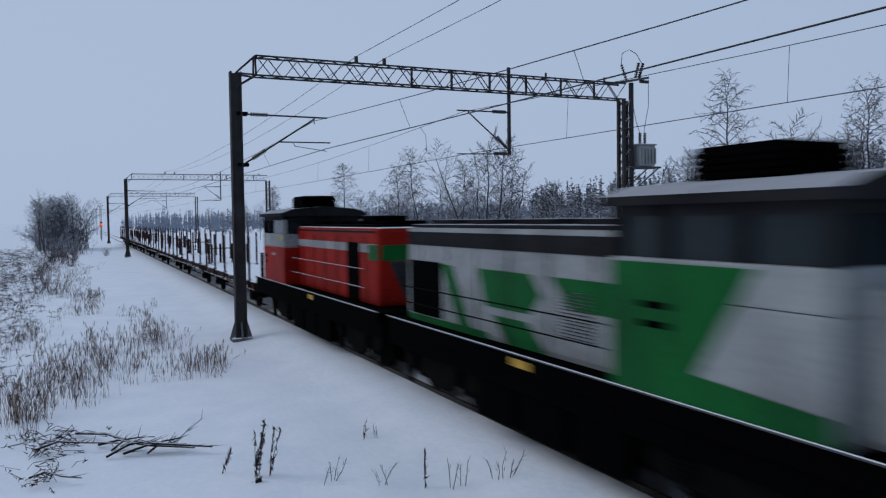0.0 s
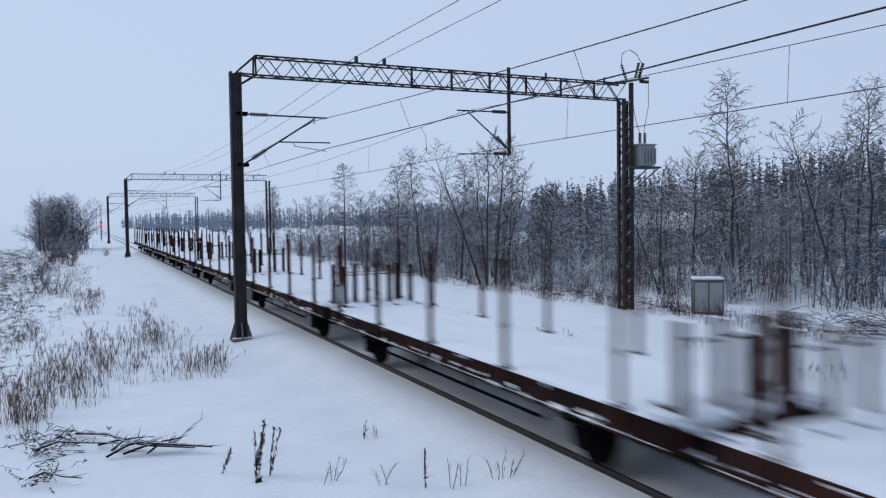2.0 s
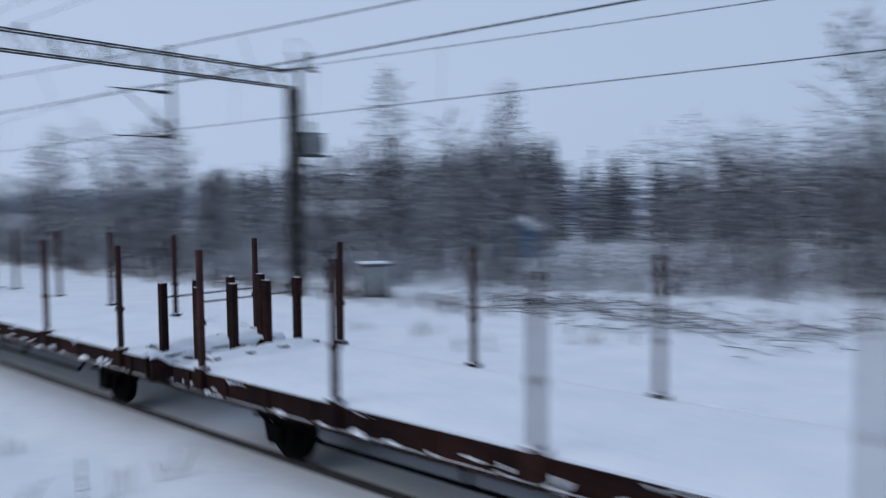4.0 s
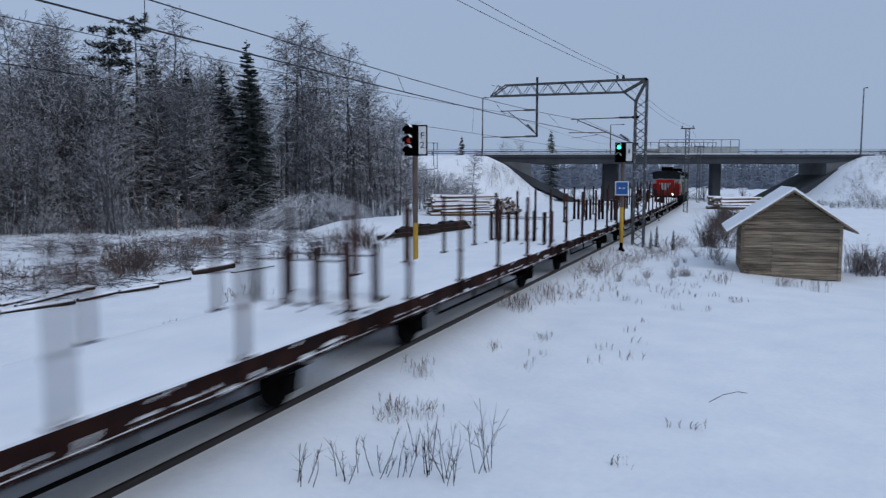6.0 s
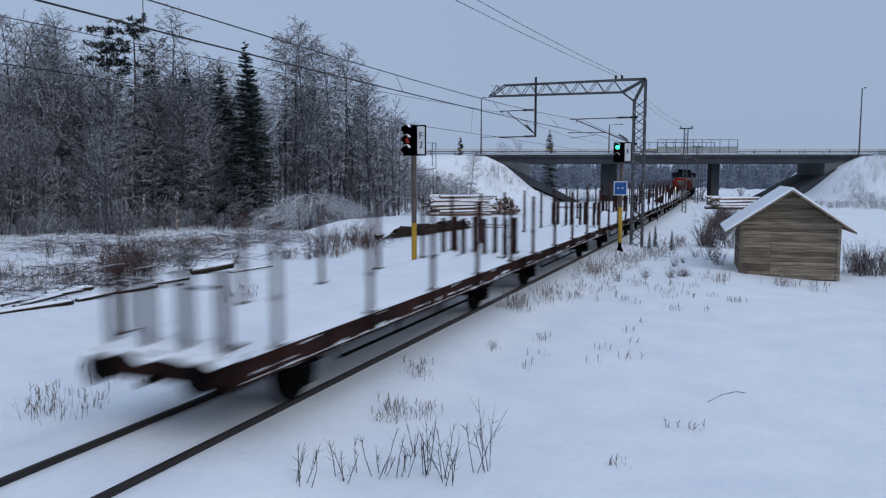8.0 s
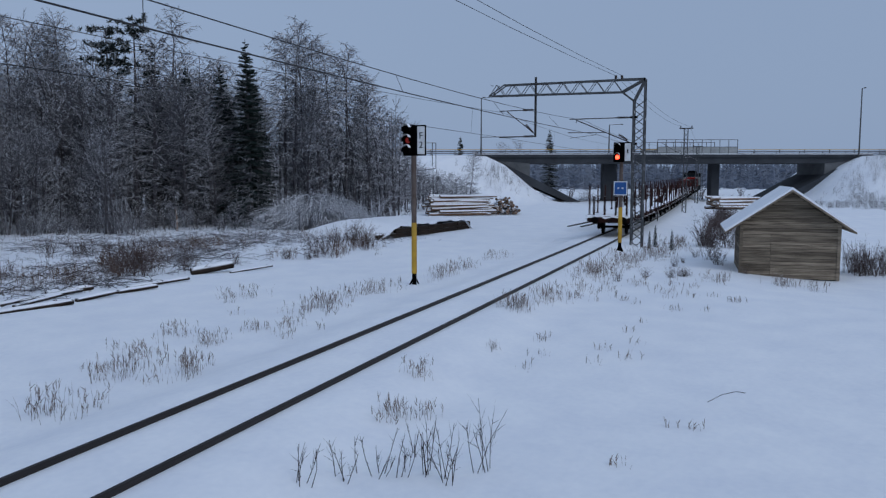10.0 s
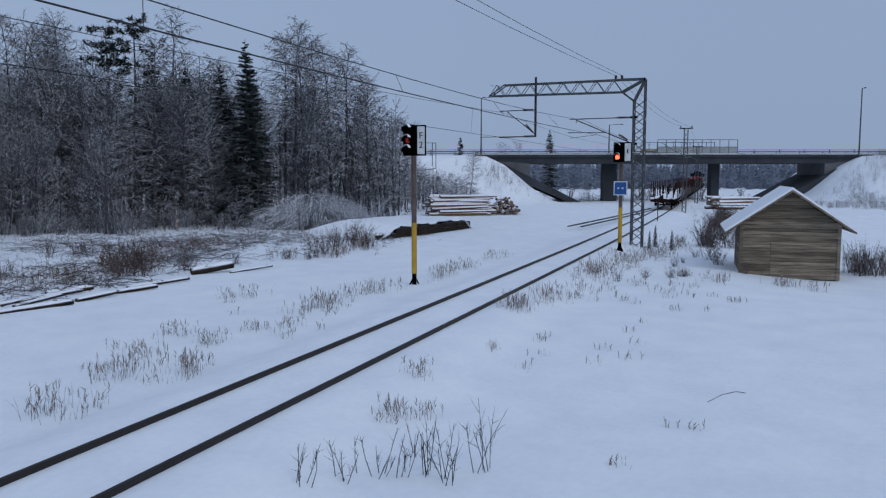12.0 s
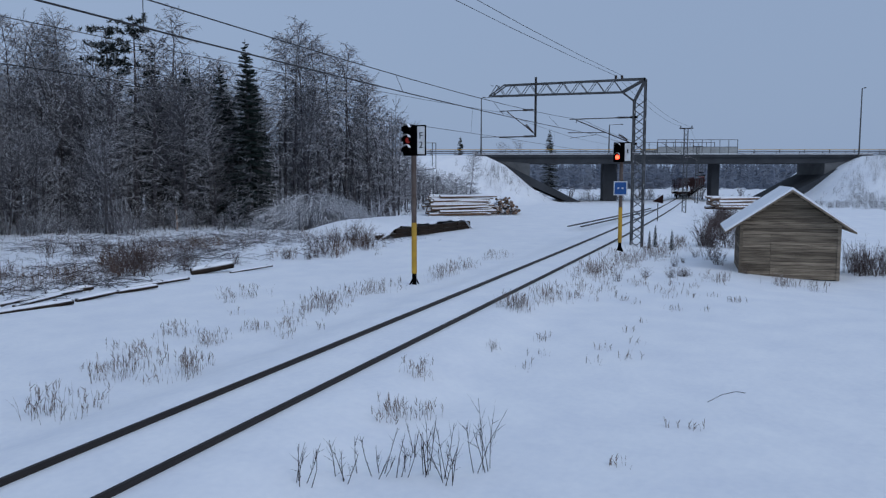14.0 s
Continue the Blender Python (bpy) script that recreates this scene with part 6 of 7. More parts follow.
def deep_tree(v, f, tv, tf, rnd, x, y, z, h, w, boughs, r):
    """A tree deep in the wood: a stem and an oval crown of coarse frosted boughs."""
    a = Vector((x, y, z - 0.2))
    b = a + Vector((rnd.gauss(0, 0.03) * h, rnd.gauss(0, 0.03) * h, h))
    limb(tv, tf, [a, a.lerp(b, 0.5), b], 0.02 + 0.007 * h, 0.01, 4)
    for k in range(boughs):
        t = rnd.uniform(0.18, 1.0)
        az = rnd.uniform(0, 6.283)
        out = w * (0.15 + 0.85 * math.sin(math.pi * (0.12 + 0.83 * t)) ** 0.8) * math.sqrt(rnd.random())
        q = a.lerp(b, t) + Vector((math.cos(az) * out, math.sin(az) * out, rnd.gauss(0, 0.3)))
        d = Vector((math.cos(az) + rnd.gauss(0, 0.6), math.sin(az) + rnd.gauss(0, 0.6), rnd.gauss(0.45, 0.5))).normalized()
        spike(v, f, q, q + d * rnd.uniform(0.5, 1.1) * (0.5 + 0.06 * h), r)


def thicket():
    """The crowded young growth that fills the wood behind its edge."""
    rnd = random.Random(9)
    v, f, tv, tf = [], [], [], []
    for i in range(520):
        x = rnd.uniform(-115, -6)
        y = edge_y(x) + 1.0 + abs(rnd.gauss(0, 10))
        stem_tree(v, f, tv, tf, rnd, x, y, ground_z(x, y), rnd.uniform(2.0, 5.2), 15, 0.012)
    for i in range(110):
        x = rnd.uniform(-8, 42)
        y = edge_y(x) + 1.5 + abs(rnd.gauss(0, 9))
        if abs(x - 1.2) < 6 and y < 45:
            continue
        stem_tree(v, f, tv, tf, rnd, x, y, ground_z(x, y), rnd.uniform(3, 8.0), 18, 0.012)
    for i in range(170):
        x, y = in_view(rnd.uniform(-90, 705), rnd.uniform(60, 79))
        stem_tree(v, f, tv, tf, rnd, x, y, ground_z(x, y) if y < 60 else -0.3, rnd.uniform(3, 8.0), 18, 0.012)
    for i in range(270):
        px = rnd.uniform(-110, 700)
        x, y = in_view(px, rnd.uniform(70, 92))
        deep_tree(v, f, tv, tf, rnd, x, y, -0.4, rnd.uniform(9.0, 14.5) * (1.12 if px < 330 else 1 if px < 580 else 0.72), 2.2, 190, 0.028)
    for i in range(230):
        x = rnd.uniform(-22, 46)
        y = edge_y(x) + rnd.uniform(5, 24)
        if abs(x - 1.2) < 5 and y < 49:
            continue
        deep_tree(v, f, tv, tf, rnd, x, y, ground_z(x, y), rnd.uniform(5.5, 9.5) if x < 6 else rnd.uniform(9, 14.5), 2.3, 170, 0.028)
    for i in range(60):
        px = rnd.uniform(680, 830)
        x, y = in_view(px, rnd.uniform(92, 108))
        deep_tree(v, f, tv, tf, rnd, x, y, ground_z(x, y), rnd.uniform(3.5, 6.5) * (1.2 - 0.6 * (px - 680) / 150), 1.6, 110, 0.024)
    for i in range(16):
        x, y = -142 + rnd.gauss(0, 3), -2.9 + rnd.gauss(0, 1.4)
        deep_tree(v, f, tv, tf, rnd, x, y, ground_z(x, y), rnd.uniform(5, 8.6), 1.7, 200, 0.035)
    ob = raw("thicket", v, f, TWIG)
    tagged(ob, "crowded young frosted trees filling the wood", "forest", kind="stuff")
    raw("stem", tv, tf, BARK, ob, "slim dark stems")

    # low frosted undergrowth in front of it
    v, f, tv, tf = [], [], [], []
    for i in range(1250):
        x = rnd.uniform(-110, 70)
        y = edge_y(x) - 1.6 + abs(rnd.gauss(0, 3.6))
        stem_tree(v, f, tv, tf, rnd, x, y, ground_z(x, y), rnd.uniform(0.7, 2.8), 9, 0.010)
    for i in range(200):
        x, y = in_view(rnd.uniform(-60, 700), rnd.uniform(61, 66))
        stem_tree(v, f, tv, tf, rnd, x, y, ground_z(x, y), rnd.uniform(1.5, 4.5), 11, 0.009)
    for i in range(300):
        px = rnd.uniform(500, 1620)
        fw = rnd.uniform(46, 66) + max(0, 950 - px) * 0.06
        x, y = in_west(px, fw)
        if y > edge_y(x) + 4 and not (px > 1480 and fw < 56):
            deep_tree(v, f, tv, tf, rnd, x, y, ground_z(x, y), rnd.uniform(3.6, 6.6) + (0.8 if px < 930 else 0), 1.6, 130, 0.02)
    for i in range(1000):
        x = rnd.uniform(-85, -8)
        y = edge_y(x) + rnd.uniform(-0.5, 11)
        stem_tree(v, f, tv, tf, rnd, x, y, ground_z(x, y), rnd.uniform(1.0, 4.2), 12, 0.010)
    ob = raw("undergrowth", v, f, FROSTY)
    tagged(ob, "low frost-white undergrowth along the forest edge", "shrubs", kind="stuff")
    raw("stem", tv, tf, BARK, ob, "slim dark stems")


thicket()


def far_forest():
    """Woods on the skyline, each tree a stem with drooping boughs."""
    rnd = random.Random(5)
    v, f = [], []

    def fir(x, y, z, h, w):
        spike(v, f, Vector((x, y, z)), Vector((x, y, z + h)), 0.35)
        for k in range(17):
            t = rnd.uniform(0.05, 0.95)
            az = rnd.uniform(0, 6.283)
            n = w * (1.05 - t) * rnd.uniform(0.7, 1.2)
            q = Vector((x, y, z + h * t))
            spike(v, f, q, q + Vector((math.cos(az) * n, math.sin(az) * n, rnd.uniform(-0.3, 0.25) * n)), 0.36)

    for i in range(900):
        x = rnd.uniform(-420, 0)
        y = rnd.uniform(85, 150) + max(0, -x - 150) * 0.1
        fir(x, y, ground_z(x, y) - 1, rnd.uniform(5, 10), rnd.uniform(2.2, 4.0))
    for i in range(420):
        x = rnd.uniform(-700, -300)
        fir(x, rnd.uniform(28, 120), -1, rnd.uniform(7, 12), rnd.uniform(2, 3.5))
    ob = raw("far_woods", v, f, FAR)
    tagged(ob, "woods along the skyline, coloured pale for distance haze", "forest", kind="stuff")
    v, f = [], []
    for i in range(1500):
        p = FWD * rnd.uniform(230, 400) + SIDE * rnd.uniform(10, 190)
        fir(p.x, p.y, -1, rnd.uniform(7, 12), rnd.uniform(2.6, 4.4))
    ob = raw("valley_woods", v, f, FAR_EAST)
    tagged(ob, "woods beyond the road bridge, coloured grey for haze", "forest", kind="stuff")
    # wooded hill behind the western scrub
    v, f, tv, tf = [], [], [], []
    for i in range(520):
        px = rnd.uniform(940, 1650)
        x, y = in_west(px, rnd.uniform(76, 108))
        h = rnd.uniform(6.6, 8.8) + 4.6 * (px - 940) / 700
        z = ground_z(x, y) - 0.5
        spike(v, f, Vector((x, y, z)), Vector((x, y, z + h)), 0.12)
        for k in range(60):
            t = rnd.uniform(0.05, 0.97)
            az = rnd.uniform(0, 6.283)
            n = 1.9 * (1.08 - t) * rnd.uniform(0.6, 1.2)
            q = Vector((x, y, z + h * t))
            spike(v, f, q, q + Vector((math.cos(az) * n, math.sin(az) * n, rnd.uniform(-0.25, 0.3) * n)), 0.11)
    for i in range(420):
        turn, far = radians(rnd.uniform(-34, 40)), rnd.uniform(74, 104)
        x, y = -math.sin(turn) * far, math.cos(turn) * far
        h = rnd.uniform(7.0, 10.5)
        z = ground_z(x, y) - 0.5
        spike(v, f, Vector((x, y, z)), Vector((x, y, z + h)), 0.12)
        for k in range(60):
            t = rnd.uniform(0.05, 0.97)
            az = rnd.uniform(0, 6.283)
            n = 1.9 * (1.08 - t) * rnd.uniform(0.6, 1.2)
            q = Vector((x, y, z + h * t))
            spike(v, f, q, q + Vector((math.cos(az) * n, math.sin(az) * n, rnd.uniform(-0.25, 0.3) * n)), 0.11)
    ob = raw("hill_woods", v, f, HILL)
    tagged(ob, "dark conifer woods on the low hill", "forest", kind="stuff")


far_forest()

# ---------------------------------------------------------------- grass, weeds, sticks


def stalk(v, f, p, h, lean, rnd, r=0.0058):
    az = rnd.uniform(0, 6.283)
    mid = p + Vector((math.cos(az) * lean * 0.4, math.sin(az) * lean * 0.4, h * 0.55))
    tip = p + Vector((math.cos(az) * lean, math.sin(az) * lean, h))
    spike(v, f, p - Vector((0, 0, 0.05)), mid + (mid - p) * 0.15, r)
    spike(v, f, mid, tip, r * 0.8)
    return tip


def grass(name, label, spots, mat, seed):
    """spots: x, y, radius across x, radius across y, stalks, height."""
    rnd = random.Random(seed)
    v, f = [], []
    for x, y, rx, ry, n, h in spots:
        clumps = [(rnd.gauss(0, 0.55) * rx, rnd.gauss(0, 0.55) * ry) for _ in range(max(1, n // 7))]
        for i in range(n):
            cx, cy = rnd.choice(clumps)
            px, py = x + cx + rnd.gauss(0, 0.13), y + cy + rnd.gauss(0, 0.13)
            hh = h * rnd.uniform(0.35, 1.1)
            tip = stalk(v, f, Vector((px, py, ground_z(px, py))), hh, hh * abs(rnd.gauss(0.1, 0.38)), rnd, 0.0065 if mat is STRAW else 0.005)
            if rnd.random() < 0.5:
                for k in range(3):
                    spike(v, f, tip - Vector((0, 0, 0.05 * k + 0.03)), tip + Vector((rnd.gauss(0, 0.04), rnd.gauss(0, 0.04), 0.07 - 0.05 * k)), 0.010)
    ob = raw(name, v, f, mat)
    tagged(ob, label, "grass", kind="stuff")


grass("dry_grass", "dry straw-brown grass sticking out of snow", [
    (-26.0, 0.4, 3.4, 1.8, 480, 0.72), (-22.0, -0.6, 2.5, 1.1, 320, 0.75), (-19.5, -1.2, 1.6, 0.7, 180, 0.7), (-29.5, 2.2, 2.5, 1.0, 240, 0.65), (-23.2, 3.0, 1.0, 0.9, 150, 0.6),
    (-24.5, 3.6, 1.0, 0.6, 70, 0.55), (-41, 0, 2.0, 0.9, 90, 0.6), (-36, 2.4, 5, 1.2, 100, 0.5), (-55, -1, 9, 1.5, 240, 0.6), (-75, -1.5, 12, 2.0, 260, 0.7), (-100, -2, 15, 2.5, 260, 0.8), (-33, -1.8, 5, 1.0, 200, 0.45), (-45, -3.5, 6, 1.6, 260, 0.4), (-62, -5, 10, 2.4, 380, 0.5), (-85, -6, 14, 4, 420, 0.6), (-48, 0.4, 5, 0.8, 220, 0.5), (-30, -3.2, 4, 1.0, 160, 0.35)], STRAW, 1)
grass("track_grass", "grey-brown grass tufts along the snowy track", [
    (10.2, 12.1, 0.35, 0.35, 40, 0.5), (12.9, 12.7, 0.7, 0.4, 80, 0.55), (13.6, 11.4, 0.45, 0.35, 55, 0.5), (16.4, 12.9, 0.5, 0.3, 50, 0.4), (23.0, 16.8, 0.9, 0.5, 60, 0.45), (21.9, 13.1, 2.0, 0.7, 170, 0.42), (25.4, 12.8, 1.8, 0.5, 110, 0.42),
    (30.7, 12.1, 1.6, 0.5, 110, 0.55), (33.5, 12.0, 1.2, 0.4, 50, 0.5), (38.5, 12.2, 1.3, 0.4, 50, 0.45), (18.5, 11.5, 1.5, 0.5, 40, 0.35), (11.0, 11.3, 0.9, 0.4, 25, 0.4), (16.5, 14.4, 1.2, 0.5, 40, 0.4),
    (12.0, 5.7, 0.35, 0.25, 42, 0.32), (12.6, 5.2, 0.3, 0.2, 24, 0.32), (14.6, 6.2, 0.4, 0.25, 36, 0.3), (22.9, 6.5, 1.0, 0.35, 150, 0.42), (26, 5.8, 2.4, 0.7, 170, 0.42), (33, 5.9, 2.8, 0.6, 330, 0.45), (38, 5.4, 2.5, 0.8, 260, 0.5), (42, 4.6, 2.2, 0.9, 240, 0.55), (47, 4.0, 3.0, 0.9, 240, 0.6), (31, 3.4, 3.0, 1.0, 60, 0.35),
    (18.5, 4.6, 2.4, 1.0, 40, 0.2), (29, 4.0, 3, 1.2, 40, 0.3), (34.2, -1.6, 0.9, 1.4, 120, 0.42), (33.0, 1.2, 1.5, 0.7, 60, 0.35), (24, 2.6, 6, 1.8, 70, 0.18), (29, 0.6, 4, 1.6, 60, 0.2), (20, 12.4, 9, 1.2, 160, 0.3), (15, 13.6, 6, 1.6, 100, 0.28), (11.4, 1.6, 0.4, 0.2, 8, 0.2), (14, 0.6, 0.6, 0.5, 10, 0.15)], FROSTED_STRAW, 2)
grass("edge_grass", "withered grass and weeds below the forest edge", [
    (-25.5, 23.4, 2.2, 0.7, 260, 0.7), (-22, 24.5, 2.0, 1.0, 200, 0.5), (-19, 23.0, 2.0, 1.0, 150, 0.45), (-30, 22.6, 2.2, 0.6, 180, 0.7), (-34, 22.3, 2.5, 0.5, 160, 0.6), (-40, 22.3, 3, 0.6, 160, 0.6), (-48, 22.2, 4, 0.6, 180, 0.6), (-60, 22, 6, 0.7, 200, 0.7), (-75, 22, 8, 0.8, 160, 0.7),
    (-19.5, 18.0, 1.0, 0.5, 30, 0.4), (-16.2, 18.8, 1.2, 0.6, 40, 0.4), (-14, 17.5, 0.6, 0.4, 30, 0.5), (-11.5, 20.5, 1.2, 0.8, 60, 0.4), (-24, 15.5, 1.2, 0.6, 30, 0.3), (-29, 14.8, 1.4, 0.5, 30, 0.35),
    (-8, 27, 5, 2.5, 220, 0.5), (2, 29, 6, 3, 260, 0.5), (12, 26, 5, 2, 300, 0.6), (18, 24.5, 4, 1.6, 280, 0.6), (24, 25.5, 4, 1.6, 280, 0.6), (30, 28, 4, 2, 400, 0.75), (37, 30, 4, 2, 400, 0.75), (*in_view(80, 46), 4, 4, 120, 0.9), (*in_view(220, 45), 4, 4, 120, 0.9), (*in_view(350, 46), 4, 4, 120, 0.9), (*in_view(200, 36), 3, 3, 110, 0.8), (*in_view(590, 43), 1.4, 1.4, 130, 0.7), (*in_view(650, 46), 1.2, 1.2, 150, 0.8), (*in_view(500, 41), 1.4, 1.2, 90, 0.5), (*in_view(60, 31), 2, 2, 120, 0.7), (*in_view(170, 33), 2, 2, 120, 0.7), (36.5, 20.5, 1.2, 0.6, 90, 0.8), (44, 27, 3, 2, 180, 0.8), (48.5, 24.5, 1.2, 0.6, 80, 0.9)], STRAW, 3)
grass("bank_grass", "tufts of dark dry grass on the road bank", [
    (*in_view(870, 118), 3.5, 3.0, 700, 0.9), (*in_view(905, 120), 3.0, 3.0, 420, 0.8), (*in_view(845, 122), 3, 2.0, 160, 0.9), (*in_view(1540, 108), 4.5, 2.5, 520, 1.0), (*in_view(1500, 116), 3, 2, 240, 0.9),
    (*in_view(1560, 98), 3, 2.5, 260, 0.9), (*in_view(1520, 112), 5, 3, 260, 0.8), (*in_view(1450, 112), 4, 2, 120, 0.7), (*in_view(1420, 110), 5, 3, 260, 0.7), (*in_view(1480, 104), 5, 3, 420, 0.8), (*in_view(1550, 116), 5, 3, 520, 1.0), (*in_view(1560, 122), 5, 3, 420, 1.0), (*in_view(1530, 105), 7, 4, 520, 0.8), (*in_view(1000, 124), 5, 3, 420, 0.9), (*in_view(1060, 130), 6, 4, 520, 1.0), (*in_view(1120, 136), 6, 5, 420, 1.0), (*in_view(1240, 128), 5, 4, 360, 0.9), (*in_view(1300, 140), 8, 8, 300, 0.8)], WEED, 4)


def slash(name, label, areas, seed, mat):
    """Felled branches lying crosswise, each area x, y, rx, ry, count, length."""
    rnd = random.Random(seed)
    v, f = [], []
    for x, y, rx, ry, n, length in areas:
        for i in range(n):
            px, py = x + rnd.gauss(0, 0.6) * rx, y + rnd.gauss(0, 0.6) * ry
            a = Vector((px, py, ground_z(px, py) + rnd.uniform(0.0, 0.12)))
            az = rnd.uniform(0, 6.283)
            d = Vector((math.cos(az), math.sin(az), rnd.uniform(-0.05, 0.3)))
            b = a + d * length * rnd.uniform(0.4, 1.2)
            m = a.lerp(b, 0.5) + Vector((rnd.gauss(0, 0.1), rnd.gauss(0, 0.1), 0.06))
            limb(v, f, [a, m, b], 0.015 * min(1.4, length), 0.006, 4)
            for k in range(3):
                q = a.lerp(b, rnd.uniform(0.3, 0.9))
                spike(v, f, q, q + away(rnd, d, 0.5) * length * 0.35, 0.011)
    ob = raw(name, v, f, mat)
    tagged(ob, label, "branches", kind="stuff")


slash("felled_branches", "felled snowy branches strewn over the cleared ground", [
    (20, 25.5, 7, 2.2, 110, 1.5), (31, 27, 7, 2.5, 110, 1.6), (40, 32, 6, 3, 130, 1.7), (14, 23.5, 4, 1.5, 80, 1.2), (23, 23.6, 2.5, 0.8, 60, 1.0), (*in_view(120, 35), 5, 3, 60, 1.4), (*in_view(290, 38), 4, 3, 50, 1.4), (*in_view(400, 47), 5, 4, 60, 1.5), (*in_view(120, 48), 6, 5, 80, 1.6), (-17, 27, 5, 2.5, 170, 1.8), (-10, 25, 5, 2.5, 100, 1.6), (-36, 24.5, 10, 1.5, 120, 1.4), (-58, 24, 10, 1.5, 100, 1.6), (0, 30, 8, 3, 120, 1.6)], 7, BARK)
slash("frosted_branches", "frost-white thin branches littering the clearing", [
    (*in_view(60, 47), 5, 5, 130, 0.9), (*in_view(200, 46), 5, 5, 130, 0.9), (*in_view(330, 47), 5, 5, 130, 0.9), (*in_view(450, 50), 4, 4, 90, 0.8), (*in_view(120, 37), 4, 5, 90, 0.8), (*in_view(290, 40), 4, 5, 90, 0.8), (*in_view(560, 50), 4, 2, 90, 0.8), (*in_view(500, 54), 5, 3, 160, 1.2), (*in_view(380, 55), 5, 4, 160, 1.3), (*in_view(640, 52), 3, 3, 90, 0.8)], 12, FROST)
slash("brush_litter", "dark litter of twigs on the snowy clearing", [
    (-45, -4.5, 12, 2.2, 300, 0.6), (-70, -6, 20, 3, 340, 0.9), (-33, -3.6, 5, 1.6, 120, 0.5), (-110, -8, 30, 5, 420, 1.4), (-24, -2.8, 3, 1, 90, 0.5), (-16.8, -0.7, 1.3, 0.7, 46, 0.45), (-14.6, -0.7, 0.6, 0.4, 18, 0.35)], 8, WEED)


def stick_pile():
    g = thing("stick_pile", "snow-dusted heap of dead branches lying in the snow", "branches")
    rnd = random.Random(3)
    runs = (((-17.4, -0.2), (-15.6, 0.9), (-14.9, 1.9), 0.022), ((-16.3, 0.2), (-15.4, 0.9), (-15.2, 1.7), 0.02), ((-15.9, 0.6), (-15.2, 1.1), (-14.7, 2.1), 0.026), ((-15.4, 0.6), (-15.1, 1.4), (-14.8, 1.8), 0.02),
            ((-15.2, 1.0), (-15.5, 1.6), (-16.0, 2.1), 0.016), ((-15.7, 0.4), (-15.8, 0.9), (-16.1, 1.2), 0.016), ((-14.7, -0.9), (-14.2, -0.4), (-14.0, -0.1), 0.016), ((-16.4, -0.9), (-16.0, -0.1), (-15.9, 0.6), 0.016), ((-15.3, 0.3), (-15.4, 1.1), (-15.1, 1.5), 0.018))
    for i, (a, m, b, r) in enumerate(runs):
        v, f = [], []
        pts = [Vector((*p, ground_z(*p) + 0.05 + h)) for p, h in ((a, 0.0), (m, 0.10 + 0.04 * (i % 3)), (b, 0.05 + (0.3 if i == 4 else 0.03)))]
        line = [pts[0], pts[0].lerp(pts[1], 0.5) + Vector((0, 0, 0.09)), pts[1], pts[2]]
        limb(v, f, line, r * 1.5, r * 0.7, 6)
        for k in range(7):
            j = rnd.randrange(3)
            q = line[j].lerp(line[j + 1], rnd.random())
            d = away(rnd, (line[j + 1] - line[j]).normalized(), 0.5)
            d.z = abs(d.z) * 0.6
            spike(v, f, q, q + d * rnd.uniform(0.2, 0.55), r * 0.6)
        raw("branch", v, f, STICK, g)


stick_pile()


def dead_weed(x, y, h, stems, seed):
    g = thing("dead_weed", "dark dead weed with hanging withered leaves", "weed", "dead weeds in the snow")
    rnd = random.Random(seed)
    v, f = [], []
    lv, lf = [], []
    for s in range(stems):
        p = Vector((x + rnd.gauss(0, 0.06), y + rnd.gauss(0, 0.09), ground_z(x, y) - 0.05))
        t = p + Vector((rnd.gauss(0, 0.05), rnd.uniform(-0.02, 0.22), h * rnd.uniform(0.75, 1.05)))
        limb(v, f, [p, p.lerp(t, 0.5) + Vector((0.01, -0.02, 0)), t], 0.009, 0.004, 4)
        for k in range(26):
            q = p.lerp(t, rnd.uniform(0.12, 1.0))
            d = Vector((rnd.gauss(0, 0.5), rnd.gauss(0, 0.5), -0.8 if k % 2 else 0.6)).normalized()
            spike(lv, lf, q, q + d * rnd.uniform(0.05, 0.11), 0.014)
    raw("stalk", v, f, WEED, g)
    raw("foliage", lv, lf, WEED, g)


dead_weed(-13.05, 2.65, 1.0, 6, 1)
dead_weed(-13.6, 2.12, 0.5, 1, 2)
dead_weed(-12.7, 2.35, 0.12, 2, 3)
dead_weed(-11.2, 4.85, 0.75, 1, 4)


def sapling(x, y, h, stems, seed):
    g = thing("sapling", "thin bare sapling twigs sticking out of snow", "sapling", "bare saplings in the snow")
    rnd = random.Random(seed)
    v, f = [], []
    for s in range(stems):
        p = Vector((x + rnd.gauss(0, 0.10), y + rnd.gauss(0, 0.10), ground_z(x, y) - 0.05))
        t = p + Vector((rnd.gauss(0, 0.22), rnd.gauss(0, 0.22), 1)).normalized() * h * rnd.uniform(0.6, 1.05)
        limb(v, f, [p, p.lerp(t, 0.5) + Vector((rnd.gauss(0, 0.02), rnd.gauss(0, 0.02), 0)), t], 0.007, 0.003, 4)
        for k in range(6):
            q = p.lerp(t, rnd.uniform(0.3, 0.95))
            spike(v, f, q, q + away(rnd, (t - p).normalized(), 0.45) * h * rnd.uniform(0.12, 0.32), 0.0045)
    raw("crown", v, f, WEED, g)


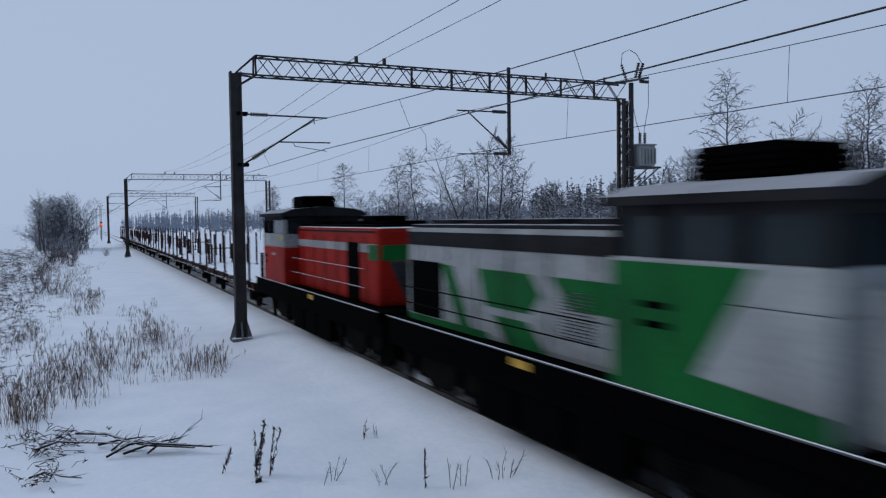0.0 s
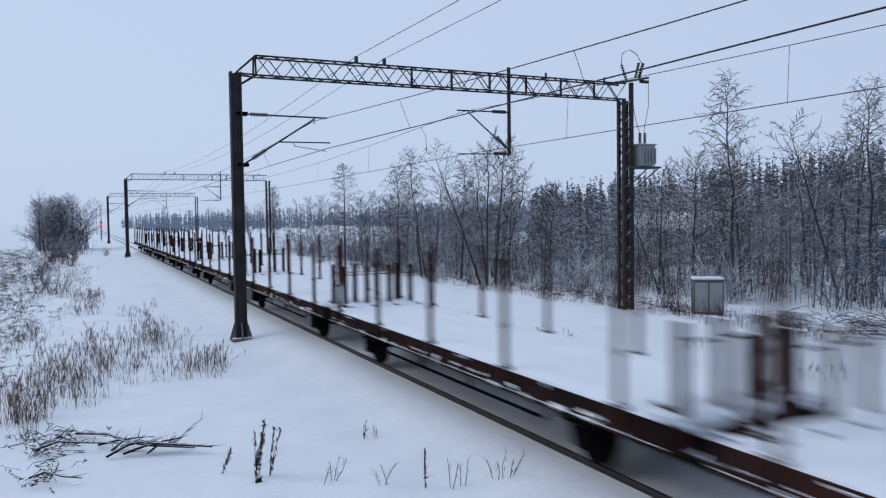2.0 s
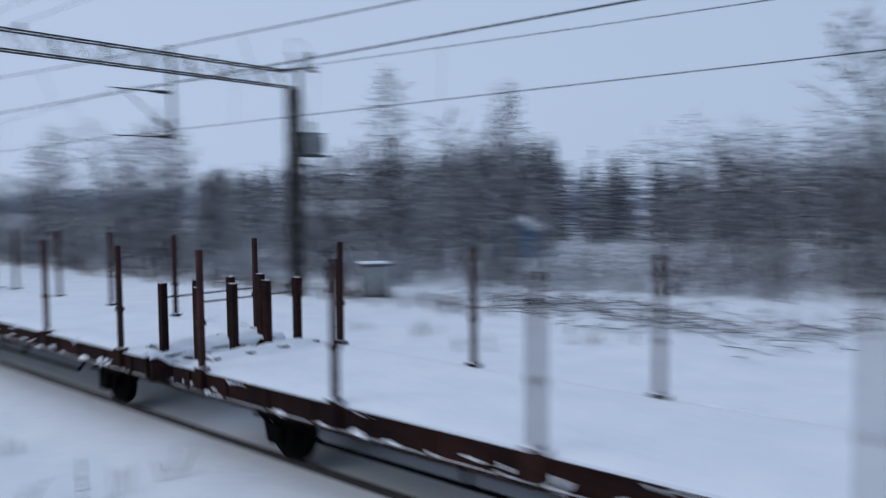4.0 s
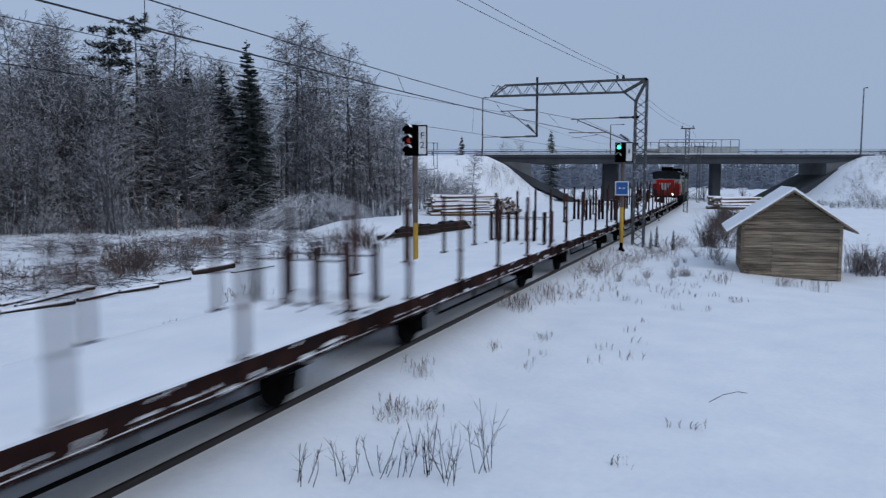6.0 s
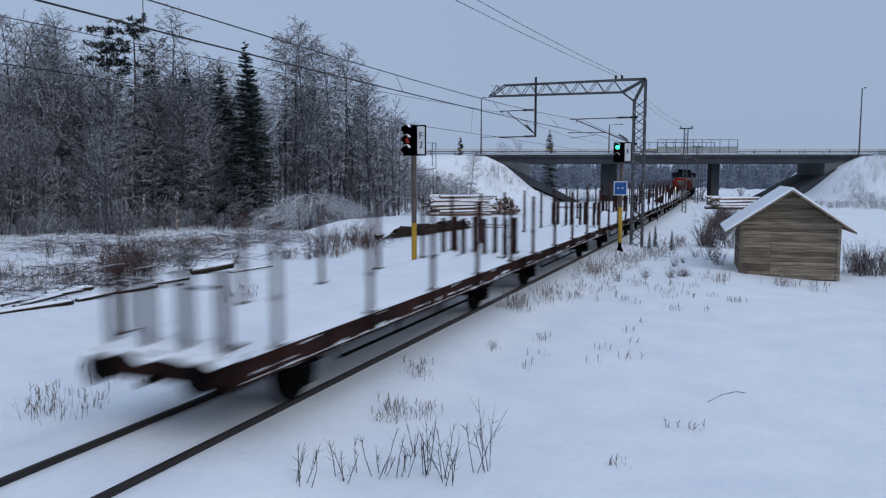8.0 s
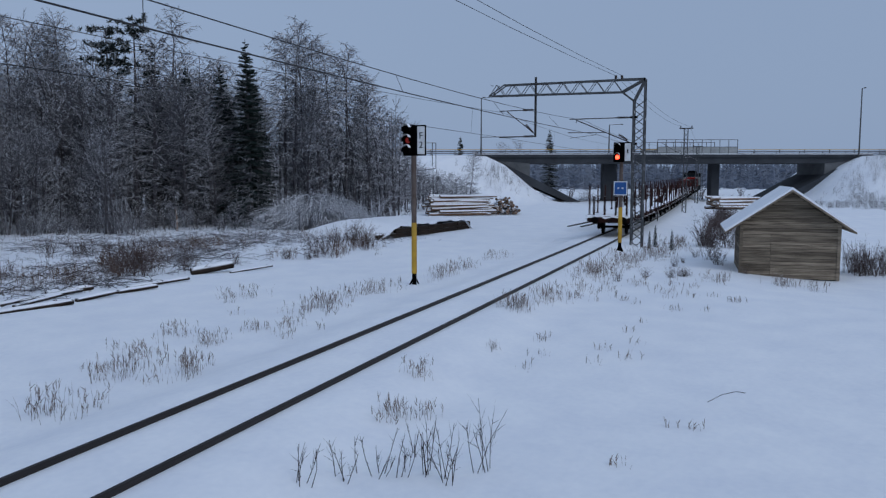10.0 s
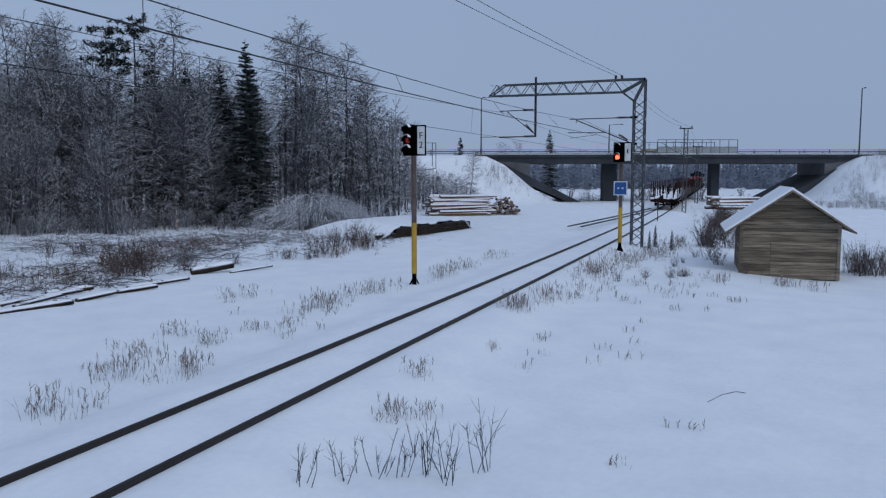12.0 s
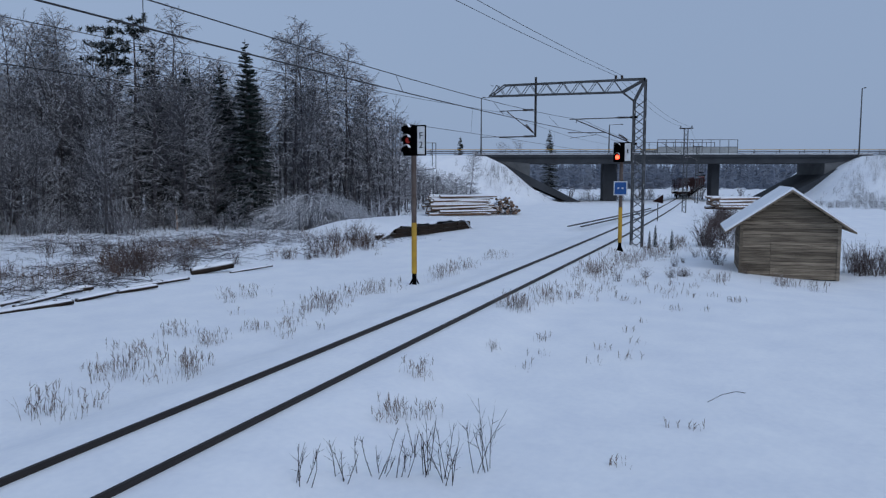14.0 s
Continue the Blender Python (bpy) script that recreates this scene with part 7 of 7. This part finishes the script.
for k, (x, y, h, n) in enumerate(((8.9, 5.6, 0.55, 4), (9.4, 5.2, 0.6, 3), (10.0, 3.9, 0.75, 6), (10.2, 4.3, 0.7, 5), (10.6, 3.6, 0.85, 5), (9.9, 4.9, 0.5, 4), (10.1, 4.6, 0.6, 4), (10.9, 4.8, 0.45, 3), (-10.9, 5.3, 0.45, 3), (-12.3, 3.6, 0.4, 3), (-14.4, 5.0, 0.3, 4), (-11.6, 4.3, 0.4, 2), (-10.6, 6.0, 0.4, 4))):
    sapling(x, y, h * 1.3, n + 1, 30 + k)

tube("bent_straw", [(15.2, 0.55, -0.36), (15.25, 0.3, -0.2), (15.3, 0.05, -0.13), (15.3, -0.12, -0.14)], 0.006, WEED)
tagged(bpy.data.objects["bent_straw"], "single bent straw sticking out of snow", "grass")


# far buildings in the forest: a blue hut and a low dark barn


def hut(x, y, turn, w, d, h, mat, label, snowy=True):
    g = thing("small_hut", label, "hut", at=pose(x, y, ground_z(x, y), 0, 0, turn))
    bm = bmesh.new()
    prism(bm, [(-w / 2, -0.3), (w / 2, -0.3), (w / 2, h), (0, h + w * 0.22), (-w / 2, h)], -d / 2, d / 2)
    part("wall", bm, mat, g)
    for s in (-1, 1):
        bm = bmesh.new()
        prism(bm, [(0, h + w * 0.22 + 0.03), (s * (w / 2 + 0.3), h - 0.12), (s * (w / 2 + 0.3), h + 0.06), (0, h + w * 0.22 + 0.22)], -d / 2 - 0.3, d / 2 + 0.3)
        part("roof_slope", bm, SNOW if snowy else BLACK, g, "snow-covered roof slope" if snowy else "dark roof slope")
    bm = bmesh.new()
    box(bm, (-0.45, -d / 2 - 0.03, 0), (0.45, -d / 2 + 0.02, min(2.0, h - 0.1)))
    part("door", bm, GEAR, g)


hut(*in_west(1562, 54), 20, 3.6, 4.0, 2.2, HUT_BLUE, "small blue hut with a snowy roof among trees")
hut(*in_west(1200, 70), 118, 5.0, 7.5, 3.3, WEATHERED, "weathered house with a snowy roof hidden among trees")
hut(0.6, 45.0, 86, 3.0, 6.0, 1.5, WEATHERED, "low weathered barn with a dark roof among trees", False)


def motions():
    for ob, ahead, turned in train:
        rows = []
        for i in range(29):
            t = i * 0.5
            x = TAIL + SPEED * (t - 8.0) + ahead
            rows.append((t, pose(x, track_y(x), 0, 0, 0, track_turn(x) + turned)))
        walk(ob, rows)
        # every wheelset rolls on the rails
        for wheel in [c for c in ob.children if c.name.startswith("wheelset")]:
            x, y, r = wheel.location
            step = math.degrees(SPEED / FPS / r) * (-1 if turned else 1)
            walk(wheel, [(i / FPS, pose(x, y, r, 0, step * i, 0)) for i in range(int(SECONDS * FPS) + 1)])
    # the line-side signal falls from green to red behind the train
    low, high = pose(*ADDED_COVER_LOW), pose(*ADDED_COVER_HIGH)
    walk(ADDED_COVER, [(0.0, low), (9.0, low), (9.2, high), (14.0, high)])


motions()
